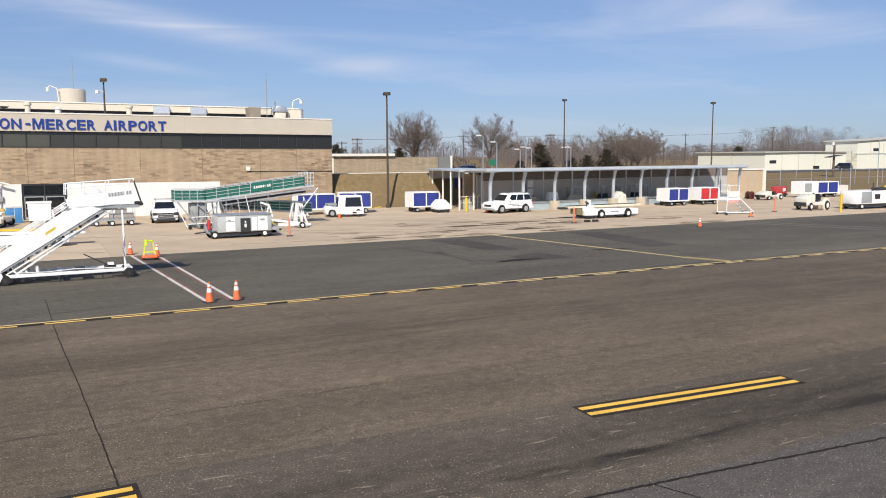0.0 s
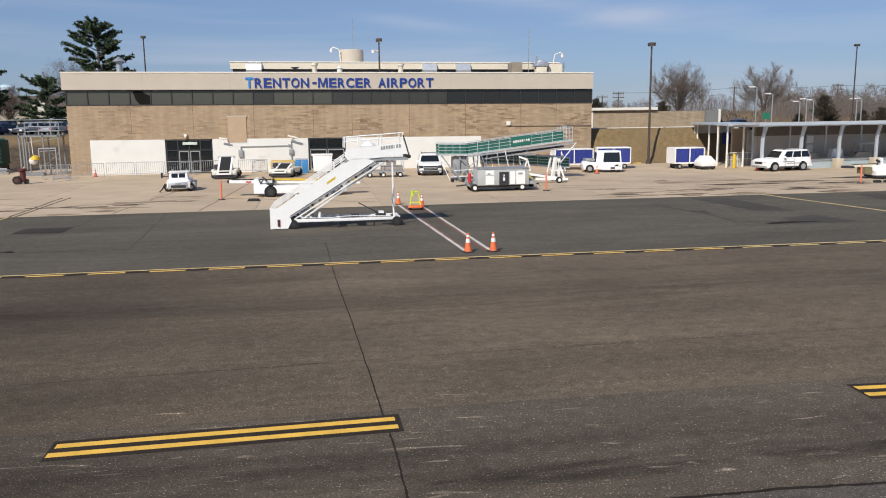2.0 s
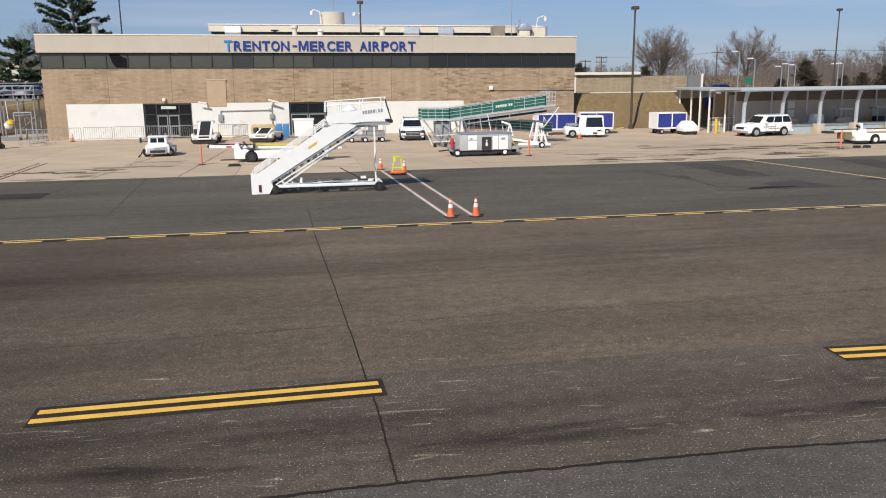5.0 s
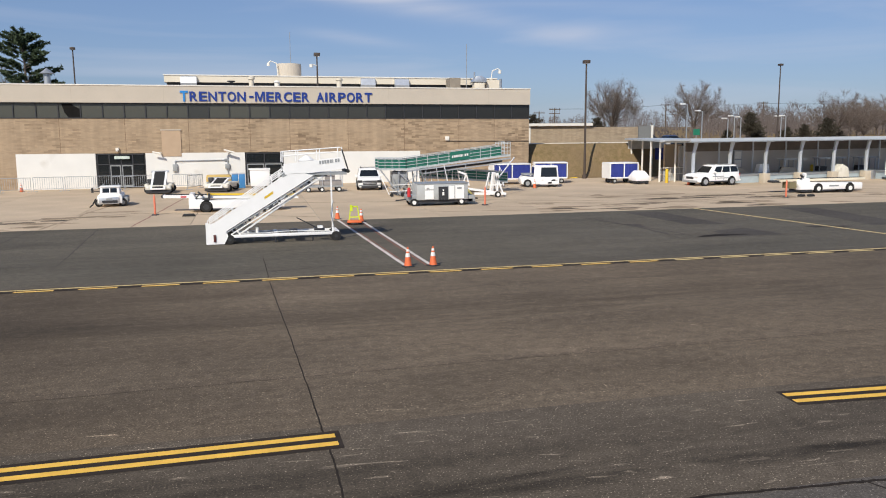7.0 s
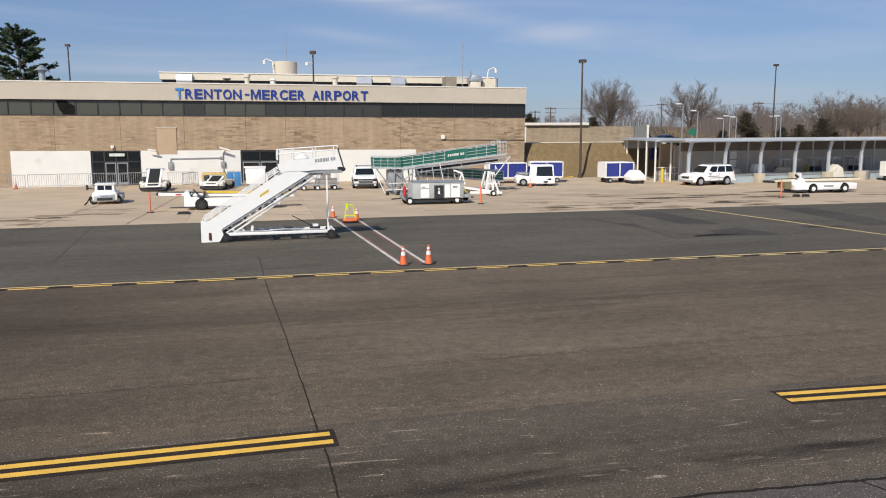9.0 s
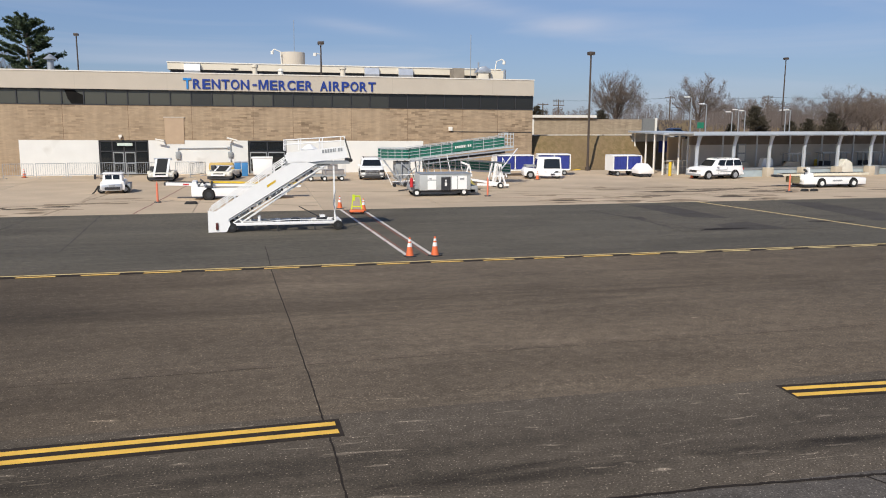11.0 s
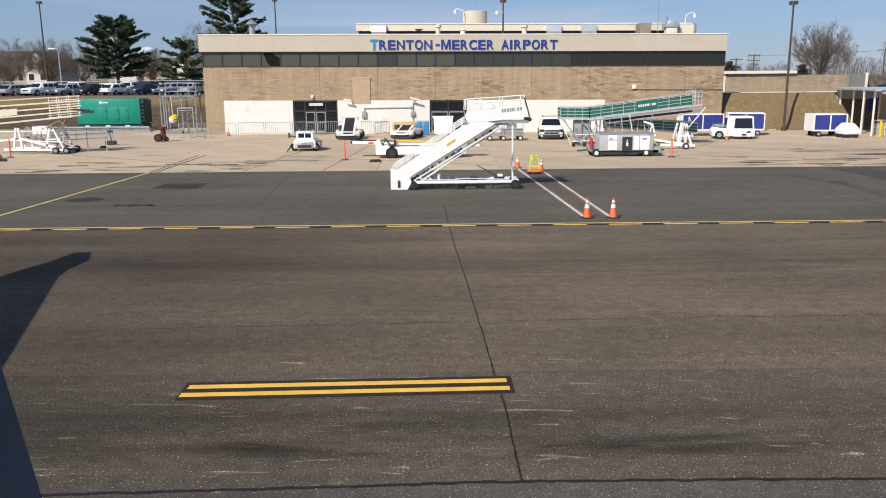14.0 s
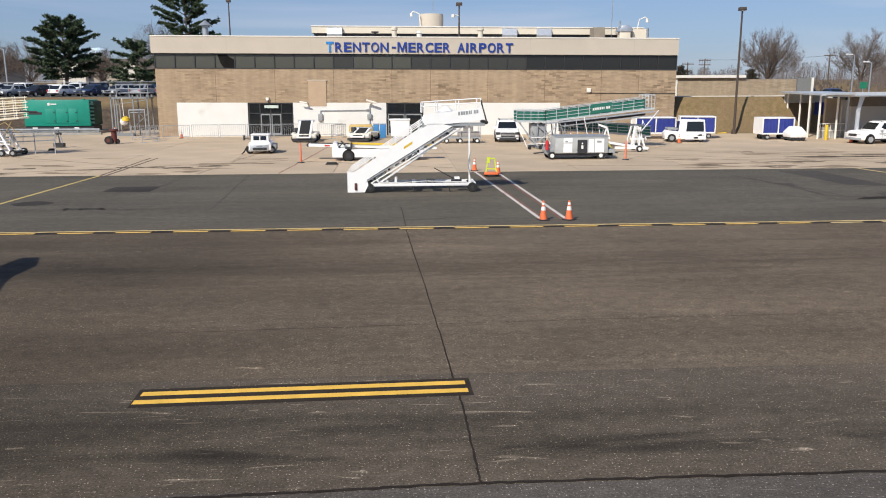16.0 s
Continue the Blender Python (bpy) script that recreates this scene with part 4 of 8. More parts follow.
part("antenna", Geo().rod((1.75, 14, 10.6), (1.75, 14, 13.6), 0.03), STEEL, b)
part("antenna", Geo().rod((17.9, 9, 7.6), (17.9, 9, 12.3), 0.035), STEEL, b)
part("roof_turret", Geo().box(18.3, 19.3, 7.6, 8.4, 7.7, 8.75), CREAM, b, "small cream rooftop turret with a metal hood", bevel=0.04)
part("turret_hood", Geo().prism([(18.1, 8.75), (19.5, 8.75), (19.45, 9.05), (19.0, 9.35), (18.5, 9.3)], 7.5, 8.5), ALU, b, bevel=0.04)
part("turret_stub", Geo().rod((18.4, 8, 9.2), (18.4, 8, 9.7), 0.08), STEEL, b)
part("air_handler", Geo().box(15.9, 16.9, 7.4, 9, 7.7, 9.1), material("tan_unit", (0.3, 0.25, 0.19), 0.7), b)
part("roof_unit", Geo().box(19.6, 21.1, 8, 9.6, 7.7, 9.0), CREAM, b)
for x, y, h in ((0.55, 13.2, 10.6), (20.3, 9.0, 9.9)):
    s = -1 if x < 5 else 1
    part("dome_camera", Geo().rod((x, y, 9.0), (x + s * 0.15, y, h), 0.045).rod((x + s * 0.15, y, h), (x + s * 0.7, y, h + 0.22), 0.045).rod((x + s * 0.7, y, h + 0.22), (x + s * 0.9, y, h + 0.05), 0.05).rod((x + s * 0.9, y, h + 0.05), (x + s * 0.9, y, h - 0.25), 0.14), TRIM, b)
part("small_mast", Geo().rod((20.95, 8, 7.7), (20.95, 8, 9.1), 0.12), STEEL, b)
part("dish", Geo().lathe([(0.05, 0), (0.3, 0.08), (0.34, 0.16)], 12, (-7.4 + 8.2 - 4.4, 3, 8.2)), DARK, b)

# ---- light poles, masts and wires ----
def light_pole(x, y, z0, top, group="tall apron light poles", r=0.11):
    p = thing("light_pole", pose(x, y, z0), "tall dark bronze pole with a flat box floodlight", "light pole", group)
    h = top - z0
    part("base", Geo().lathe([(0.2, -0.2), (0.2, 0.3), (0.17, 0.34), (0, 0.35)], 14), POLE, p)
    part("shaft", Geo().rod((0, 0, 0.2), (0, 0, h - 0.2), r, r * 0.62, 10), POLE, p)
    part("floodlight", Geo().box(-0.25, 0.25, -0.3, 0.3, h - 0.24, h + 0.02), POLE, p, bevel=0.04)
    part("lens", Geo().box(-0.2, 0.2, -0.24, 0.24, h - 0.27, h - 0.242), REFLECT, p)
    return p


for x, y, z0, top in ((27.76, 64.6, 0, 9.95), (68.3, 95, 3.0, 12.4), (86.8, 85, 0.6, 11.85), (-19.3, 100, 2.85, 13.7), (-45.0, 95, 2.85, 13.2)):
    light_pole(x, y, z0, top)
roofpole = light_pole(5.63, 70, 7.5, 10.74, "", 0.085)
part("camera", Geo().rod((0, 0, 2.2), (-0.5, -0.1, 2.3), 0.04).rod((-0.5, -0.1, 2.3), (-0.5, -0.1, 2.05), 0.16), TRIM, roofpole)


def street_lamp(x, y, z0, top, side):
    p = thing("street_lamp", pose(x, y, z0), "slim grey car park lamp with a single arm", "street lamp", "car park lamps")
    h = top - z0
    part("shaft", Geo().rod((0, 0, 0), (0, 0, h), 0.09, 0.07), STEEL, p)
    part("arm", Geo().rod((0, 0, h), (side * 0.5, 0, h + 0.1), 0.05), STEEL, p)
    part("lamp_head", Geo().box(min(side * 0.3, side * 1.1), max(side * 0.3, side * 1.1), -0.18, 0.18, h + 0.02, h + 0.18), REFLECT, p, bevel=0.05)


for x, y, top, s in ((57.8, 100, 7.25, -1), (60.1, 100, 6.35, -1), (70.5, 110, 5.4, -1), (71.6, 110, 5.75, -1), (72.7, 110, 5.6, -1), (79.7, 110, 5.7, -1), (80.5, 110, 5.75, -1), (-43.4, 95, 7.9, -1)):
    street_lamp(x, y, rise(x, y), top, s)


def utility_pole(x, y, top, arms=1, lean=0.0):
    z0 = rise(x, y)
    p = thing("utility_pole", pose(x, y, z0 - 0.3), "weathered wooden utility pole with crossarm", "utility pole", "utility poles")
    h = top - z0 + 0.3
    part("shaft", Geo().rod((0, 0, 0), (lean, 0, h), 0.2, 0.14), WOODPOLE, p)
    for k in range(arms):
        part("crossarm", Geo().box(lean - 1.5, lean + 1.5, -0.1, 0.1, h - 0.5 - k * 1.1, h - 0.3 - k * 1.1), WOODPOLE, p)
        for d in (-1.3, -0.6, 0.6, 1.3):
            part("insulator", Geo().rod((lean + d, 0, h - 0.3 - k * 1.1), (lean + d, 0, h), 0.07), STEEL, p)
    return p


for x, y, top, a in ((109.2, 200, 10.4, 1), (77.3, 200, 9.3, 2), (73.0, 200, 8.4, 1), (139, 200, 10.9, 2), (192.4, 200, 11.3, 1), (233.2, 200, 14.1, 1), (183.1, 200, 9.1, 0)):
    utility_pole(x, y, top, a)
wire = Geo()
for (xa, za), (xb, zb) in (((109.2, 10.0), (139, 10.4)), ((139, 10.4), (192.4, 10.9)), ((192.4, 10.9), (233.2, 13.0)), ((77.3, 9.0), (109.2, 10.0)), ((109.2, 7.5), (139, 7.6)), ((139, 6.0), (192.4, 5.4)), ((192.4, 5.4), (233.2, 6.5))):
    for k in range(8):
        pa, pb = [(xa + (xb - xa) * q, 200, za + (zb - za) * q - 5 * 0.25 * q * (1 - q)) for q in (k / 8, (k + 1) / 8)]
        wire.rod(pa, pb, 0.035, n=3)
solid("overhead_wires", wire, DARK, FAR, "sagging dark overhead power lines between poles", "wires", kind="stuff")

# ---- small brick block, bank walls and canopy ----
low = thing("brick_annex", pose(0, 70, 0), "low tan brick block with white roof edge above the bank", "building", kind="structure")
part("wall", Geo().box(29.0, 41.5, 12, 16, 1.0, 4.35), ANNEX_BRICK, low)
part("roof_edge", Geo().box(28.5, 36.0, 11.7, 16.1, 4.51, 4.79), TRIM, low)
part("upper_wall", Geo().box(28.6, 35.8, 12.05, 15.9, 4.35, 4.51), ANNEX_BRICK, low)
part("corner_post", Geo().box(28.5, 28.95, 11.9, 12.2, 1.0, 4.5), TRIM, low)
part("ledge", Geo().box(23.3, 36.0, -0.35, 0, 2.78, 2.96), TRIM, low, "white painted ledge")
part("louvre_panel", Geo().box(35.5, 36.75, 0, 0.2, 3.3, 4.45), material("louvre_grey", (0.2, 0.2, 0.19), 0.7, vary=0.2, scale=8), low)
part("post", Geo().box(36.76, 36.95, -0.08, 0.2, 3.1, 4.5), TRIM, low)
part("panel_sill", Geo().box(35.4, 36.9, -0.1, 0.2, 3.18, 3.29), TRIM, low)

can = thing("baggage_canopy", pose(32.5, 54.6, 0, 0, 0, 3.0), "long open baggage canopy with pale steel columns and flat metal roof", "canopy", kind="structure")
PIER = material("cast_pier", (0.55, 0.47, 0.36), 0.85, vary=0.1)
part("roof_sheet", Geo().loft([[(-1.0, -0.6, 3.32), (28.8, -0.6, 3.32), (28.8, 5.0, 3.22), (-1.0, 5.0, 3.22)], [(-1.0, -0.6, 3.44), (28.8, -0.6, 3.44), (28.8, 5.0, 3.34), (-1.0, 5.0, 3.34)]]), CANOPY, can)
part("fascia", Geo().box(-1.05, 28.85, -0.7, -0.6, 3.22, 3.5), CANOPY, can)
part("gutter", Geo().box(-1.0, 28.8, -0.8, -0.7, 3.2, 3.28), STEEL, can)
for k in range(10):
    x = -0.3 + 3.2 * k
    part("column", Geo().beam((x, 0, 0.6), (x, 0, 2.25), 0.2, 0.16).loft([[(x - 0.1, -0.08, 2.2), (x + 0.1, -0.08, 2.2), (x + 0.1, 0.08, 2.2), (x - 0.1, 0.08, 2.2)], [(x + 0.0, -0.08, 2.75), (x + 0.22, -0.08, 2.75), (x + 0.22, 0.08, 2.75), (x + 0.0, 0.08, 2.75)], [(x + 0.1, -0.08, 3.3), (x + 0.42, -0.08, 3.3), (x + 0.42, 0.08, 3.3), (x + 0.1, 0.08, 3.3)]]), CANOPY, can)
    if k:
        part("pier", Geo().box(x - 0.3, x + 0.3, -0.3, 0.3, -0.1, 0.74), PIER, can, bevel=0.03)
    part("rear_column", Geo().box(x + 1.4, x + 1.5, 3.4, 3.5, 0, 3.25), CANOPY, can)
    part("rafter", Geo().beam((x + 0.25, -0.55, 3.24), (x + 0.25, 4.9, 3.16), 0.1, 0.14), CANOPY, can)
part("back_wall", Geo().box(2.0, 32.0, 4.4, 4.6, -0.1, 2.35), material("screen_grey", (0.55, 0.52, 0.48), 0.9, vary=0.12, scale=0.6), can, "grey screen wall under the canopy")
# the back wall is darker brown above 2.35
part("back_wall_top", Geo().box(2.0, 32.0, 4.35, 4.65, 2.35, 3.15), material("dark_brown_band", (0.2, 0.16, 0.13), 0.8, vary=0.2), can)
part("belt_base", Geo().box(4.0, 28.4, 0.5, 2.4, -0.05, 0.56), material("pale_blue_plinth", (0.4, 0.47, 0.5), 0.7, vary=0.15), can, "pale blue baggage belt plinth")
part("belt_top", Geo().box(3.9, 28.5, 0.44, 2.5, 0.56, 0.64), STEEL, can)
part("walk", Geo().box(2.0, 28.8, 2.5, 4.4, -0.05, 0.3), PIER, can)
for x0, x1, zz in ((9.9, 12.2, 1.62), (13.4, 16.2, 1.66), (17.4, 19.6, 1.66)):
    part("belt_table", Geo().box(x0, x1, 2.7, 3.5, zz, zz + 0.07), ALU, can)
    part("belt_table_edge", Geo().box(x0, x1, 2.64, 2.7, zz - 0.05, zz + 0.09), STEEL, can)
    for x in (x0 + 0.25, 0.5 * (x0 + x1), x1 - 0.25):
        part("belt_table_leg", Geo().beam((x, 2.8, 0.28), (x, 2.8, zz), 0.07, 0.07).beam((x, 3.4, 0.28), (x, 3.4, zz), 0.07, 0.07), STEEL, can)
    # Dark block stands for the shade under the table.
    part("belt_table_box", Geo().box(x0 + 0.3, x0 + 1.1, 2.9, 3.4, 0.3, 1.0), DARK, can, bevel=0.03)
for x0, x1 in ((4.2, 6.4), (9.4, 11.3)):
    part("concrete_barrier", Geo().prism([(x0, 0.5), (x1, 0.5), (x1 - 0.3, 0.98), (x0 + 0.5, 1.02)], 2.5, 2.8), PIER, can, bevel=0.04)
part("plastic_barrier", Geo().prism([(7.4, 0.3), (8.7, 0.3), (8.5, 1.3), (7.65, 1.3)], 2.6, 3.1), WHITE, can, bevel=0.05)
part("notice_frame", Geo().box(6.3, 7.1, 4.2, 4.35, 0.9, 2.4), STEEL, can)
part("notice_face", Geo().box(6.4, 7.0, 4.16, 4.2, 1.0, 1.6), REFLECT, can)
part("notice_face", Geo().box(6.4, 7.0, 4.16, 4.2, 1.7, 2.3), REFLECT, can)
part("machine", Geo().prism([(13.1, 0.0), (14.6, 0.0), (14.4, 1.0), (13.8, 1.3), (13.1, 0.6)], 0.4, 1.1), OFFWHITE, can, bevel=0.06)
part("drum_bin", Geo().lathe([(0.5, 0.0), (0.55, 0.75), (0.0, 0.78)], 14, (16.6, 0.6, 0)), STEEL, can)
ew = thing("end_wall", pose(0, 62, 0), "plain tan block wall beyond the canopy", "wall", kind="structure")
part("block_wall", Geo().box(65.6, 71.3, 0, 0.3, -0.1, 2.8), material("tan_block", (0.52, 0.4, 0.27), 0.85, vary=0.08), ew)
part("wall_cap", Geo().box(65.5, 71.4, -0.1, 0.4, 2.8, 2.94), TRIM, ew)
part("corner_post", Geo().box(71.0, 71.35, -0.12, 0.0, -0.1, 2.8), TRIM, ew)
# walkway part at the near end of the canopy
walkw = thing("walkway_canopy", FAR, "small flat walkway canopy on thin white posts", "canopy", kind="structure")
part("roof_sheet", Geo().loft([[(x, y, z) for x, y in ((30.95, 57.4), (36.6, 57.4), (36.6, 67.8), (33.0, 67.8))] for z in (3.2, 3.34)]), CANOPY, walkw)
for x, y in ((33.3, 67.0), (32.6, 63.5), (31.55, 60.0), (31.4, 58.2), (32.75, 58.2), (35.55, 61.7), (34.0, 64.5)):
    part("post", Geo().rod((x, y, -0.02), (x, y, 3.2), 0.075), TRIM, walkw)
part("tan_wall", Geo().box(33.7, 35.2, 61.6, 61.9, 0.25, 2.9), bpy.data.materials["tan_block"], walkw)
part("door_frame", Geo().box(34.9, 35.5, 61.4, 61.6, 0.0, 2.75), TRIM, walkw)
part("screen", Geo().box(33.2, 37.4, 67.4, 67.5, 0, 3.1), material("mesh_screen", (0.52, 0.5, 0.46), 0.85, vary=0.2, scale=4), walkw)
part("blue_notice", Geo().box(34.6, 35.5, 65.0, 65.05, 1.5, 2.5), BLUE, walkw)
part("ramp_side", Geo().prism([(32.2, 0.0), (36.6, 0.0), (36.6, 1.15), (34.0, 1.15), (32.2, 0.75)], 59.6, 59.64), material("pale_mesh_panel", (0.42, 0.42, 0.4), 0.7, vary=0.2, scale=6), walkw)
for k in range(12):
    part("baluster", Geo().rod((32.2 + 0.4 * k, 59.4, 0), (32.2 + 0.4 * k, 59.4, 1.05), 0.02, n=5), TRIM, walkw)
part("handrail", Geo().rod((32.1, 59.4, 1.05), (36.5, 59.4, 1.1), 0.035).rod((32.1, 59.4, 0.55), (36.5, 59.4, 0.6), 0.025), TRIM, walkw)
for x, y in ((31.55, 57.3), (46.1, 59.2)):
    solid("bollard", Geo().lathe([(0.12, -0.05), (0.12, 1.0), (0.1, 1.08), (0, 1.12)], 14), YELLOW, pose(x, y, 0, 0, 0, 0), "yellow painted steel bollard", "bollard", "yellow bollards")
for x, y, h in ((55.6, 41.0, 1.4), (70.5, 47.5, 1.5)):
    solid("bollard", Geo().lathe([(0.1, -0.05), (0.1, h), (0, h + 0.05)], 12), YELLOW, pose(x, y, 0), "tall yellow painted post", "bollard", "yellow bollards")


# ---- cones, posts ----
def make_cone(m, h=0.72, label="orange traffic cone with two white reflective bands"):
    c = thing("traffic_cone", m, label, "traffic cone", "traffic cones")
    k = h / 0.72
    part("base", Geo().box(-0.19 * k, 0.19 * k, -0.19 * k, 0.19 * k, 0, 0.035), DARK, c, bevel=0.01)
    part("cone", Geo().lathe([(0.145 * k, 0.03), (0.03 * k, h - 0.01), (0.0, h)], 18), ORANGE, c)
    for a, z in ((0.36, 0.5), (0.56, 0.64)):
        ra, rz = (0.145 - (a * k - 0.03) * 0.115 / (0.68 * k) * 1) * k + 0.004, (0.145 - (z * k - 0.03) * 0.115 / (0.68 * k)) * k + 0.004
        part("band", Geo().lathe([(max(ra, 0.03), a * k), (max(rz, 0.03), z * k)], 18), REFLECT, c)
    return c


cone = make_cone(pose(4.74, 25.12, 0, 0, 0, 12), 0.64)
for x, y, r in ((5.57, 25.1, 40), (3.95, 39.5, 5), (4.93, 38.0, 20), (36.9, 36.9, 10), (46.1, 41.2, 30), (20.0, 55.6, 12), (-16.6, 64.3, 0), (31.9, 54.6, 30), (-23.3, 69.2, 15)):
    again(cone, pose(x, y, 0, 0, 0, r))


def make_delineator(m):
    d = thing("delineator_post", m, "slim faded orange marker post on a dark base", "marker post", "marker posts")
    part("base", Geo().lathe([(0.2, 0), (0.18, 0.05), (0, 0.06)], 14), DARK, d)
    part("tube", Geo().lathe([(0.055, 0.04), (0.052, 0.98), (0.03, 1.02), (0.03, 1.08), (0, 1.1)], 12), material("faded_orange", (0.75, 0.2, 0.11), 0.6, vary=0.12) if "faded_orange" not in bpy.data.materials else bpy.data.materials["faded_orange"], d)
    return d


post = make_delineator(pose(-5.1, 44.2, 0))
for x, y in ((12.9, 44.2), (32.0, 43.3), (51.6, 43.8), (-25.15, 47.5)):
    again(post, pose(x, y, 0))
solid("wheel_chock", Geo().prism([(0, 0), (0.7, 0), (0.6, 0.12), (0.1, 0.12)], -0.2, 0.2), RUBBER, pose(-3.7, 43.2, 0), "black rubber wheel chock on the concrete", "chock", "chocks", bevel=0.02)
for x, y in ((33.0, 43.4), (33.6, 43.3), (-22.4, 53.5)):
    solid("wheel_chock", Geo().prism([(0, 0), (0.5, 0), (0.4, 0.15), (0.1, 0.15)], -0.15, 0.15), RUBBER, pose(x, y, 0, 0, 0, 20), "black rubber wheel chock on the concrete", "chock", "chocks", bevel=0.02)

# yellow hand trolley
tr = thing("hand_trolley", pose(4.5, 37.1, 0, 0, 0, -8), "bright lime hand trolley with orange base", "trolley")
part("base_frame", Geo().box(-0.33, 0.33, -0.3, 0.3, 0.1, 0.2), ORANGE, tr, bevel=0.02)
part("upright", Geo().beam((-0.26, 0.1, 0.15), (-0.16, 0.1, 0.84), 0.05, 0.05).beam((0.24, 0.1, 0.15), (0.14, 0.1, 0.84), 0.05, 0.05).beam((-0.24, 0.1, 0.34), (0.22, 0.1, 0.34), 0.04, 0.05), LIME, tr)
part("handle", Geo().box(-0.2, 0.17, 0.05, 0.14, 0.79, 0.86), LIME, tr, bevel=0.02)
part("side_plate", Geo().box(-0.2, -0.08, 0.0, 0.1, 0.62, 0.9), LIME, tr)
for x in (-0.25, 0.25):
    part("wheel", Geo().wheel(x, -0.2, 0.1, 0.1, 0.06), RUBBER, tr)
    part("wheel", Geo().wheel(x, 0.22, 0.1, 0.1, 0.06), RUBBER, tr)

# ---- passenger stairs ----
st = thing("passenger_stairs", pose(0, 31.9, 0), "white towable aircraft passenger stairs on a wheeled chassis", "passenger stairs")
for y in (0.12, 1.45):
    part("chassis_rail", Geo().box(-1.4, 3.2, y - 0.05, y + 0.05, 0.25, 0.37), WHITE, st, bevel=0.015)
for x in (3.1, -1.3, 0.7):
    part("cross_member", Geo().box(x, x + 0.15, 0.1, 1.5, 0.24, 0.39), WHITE, st)
part("foot_panel", Geo().prism([(-1.88, 0.03), (-1.2, 0.03), (-1.05, 0.32), (-1.1, 0.5), (-1.56, 0.78), (-1.88, 0.88)], -0.006, 0.054), WHITE, st)
part("foot_panel", Geo().prism([(-1.88, 0.03), (-1.2, 0.03), (-1.05, 0.32), (-1.3, 0.45), (-1.88, 0.72)], 1.5, 1.56), WHITE, st)
part("first_step", Geo().box(-1.86, -1.4, 0.06, 1.5, 0.1, 0.3), GREY, st)
part("red_lamp", Geo().box(-1.6, -1.5, -0.05, -0.006, 0.12, 0.4), BROWN, st, "dull red marker lamp", bevel=0.015)
for y in (0.0, 1.5):
    part("side_panel", Geo().prism([(-1.88, 0.66), (-1.5, 0.36), (-1.13, 0.5), (2.33, 2.6), (1.9, 2.72), (1.36, 2.72), (1.25, 2.63), (-1.58, 0.76)], y, y + 0.06), WHITE, st, "smooth white stair side panel")
    part("edge_strip", Geo().beam((-1.13, y + 0.03, 0.46), (2.33, y + 0.03, 2.56), 0.09, 0.04), ALU, st)
    # Near-black bar draws the shadow line along the panel's lower edge.
    part("edge_shadow_gap", Geo().beam((-1.1, y + 0.05, 0.52), (2.3, y + 0.05, 2.6), 0.125, 0.022), DARK, st)
    for dz in (0.0, -0.14):
        part("handrail", Geo().rod((-1.82, y + 0.03, 0.93 + dz), (1.12, y + 0.03, 2.86 + dz), 0.022), WHITE, st)
    for k in range(10):
        q = k / 9
        part("rail_post", Geo().rod((-1.8 + 2.8 * q, y + 0.03, 0.55 + 1.84 * q), (-1.8 + 2.8 * q, y + 0.03, 0.93 + 1.84 * q), 0.018), WHITE, st)
for k in range(13):
    q = (k + 0.5) / 13
    part("tread", Geo().box(-1.5 + 3.3 * q - 0.13, -1.5 + 3.3 * q + 0.13, 0.07, 1.5, 0.42 + 2.16 * q - 0.02, 0.42 + 2.16 * q + 0.02), DARK, st)
part("warning_decal", Geo().add([(0.38, -0.003, 1.72), (0.72, -0.003, 1.94), (0.72, -0.003, 2.04), (0.38, -0.003, 1.82)], [(0, 1, 2, 3)]), YELLOW, st)
for y in (0.0, 1.5):
    part("platform_panel", Geo().prism([(1.2, 2.66), (2.26, 2.72), (3.56, 2.87), (3.44, 3.33 - 0.07 * y), (1.15, 3.07 - 0.07 * y)], y, y + 0.05), WHITE, st)
    part("guard_rail", Geo().rod((1.11, y + 0.02, 3.56), (3.46, y + 0.02, 3.7), 0.022).rod((1.11, y + 0.02, 3.38), (3.46, y + 0.02, 3.54), 0.016), WHITE, st)
    for x in (1.11, 1.7, 2.55, 3.42):
        part("guard_post", Geo().rod((x, y + 0.02, 3.15), (x + 0.02, y + 0.02, 3.5 + 0.06 * x), 0.022), WHITE, st)
part("canvas_edge", Geo().beam((3.44, -0.01, 3.62), (3.68, -0.01, 2.76), 0.05, 0.05), DARK, st)
part("nose_bumper", Geo().rod((3.66, -0.02, 2.76), (3.66, 1.58, 2.76), 0.08), RUBBER, st)
part("platform_deck", Geo().box(1.1, 3.62, 0.05, 1.5, 2.62, 2.72), GREY, st)
row_ = Geo()
for k in range(8):
    x = 2.54 + 0.103 * k
    z = 3.05 + 0.108 * (x - 2.53)
    row_.box(x, x + (0.075 if k != 5 else 0.03), -0.012, -0.002, z, z + 0.13)
part("lettering_bar", row_, GREY, st, "row of grey blocks on white")
part("white_bundle", Geo().lathe([(0.3, 0), (0.32, 0.06), (0.2, 0.16), (0.08, 0.24), (0, 0.26)], 12, (2.1, 0.9, 3.14)), WHITE, st)
for y in (0.15, 1.4):
    part("diagonal_strut", Geo().beam((-0.64 + 0.2 * (y > 1), y, 0.37), (2.81 + 0.2 * (y > 1), y, 2.68), 0.055, 0.06), WHITE, st)
    part("upright_post", Geo().beam((3.0 + 0.12 * (y > 1), y, 0.36), (2.99 + 0.12 * (y > 1), y, 2.76), 0.06, 0.06), WHITE, st)
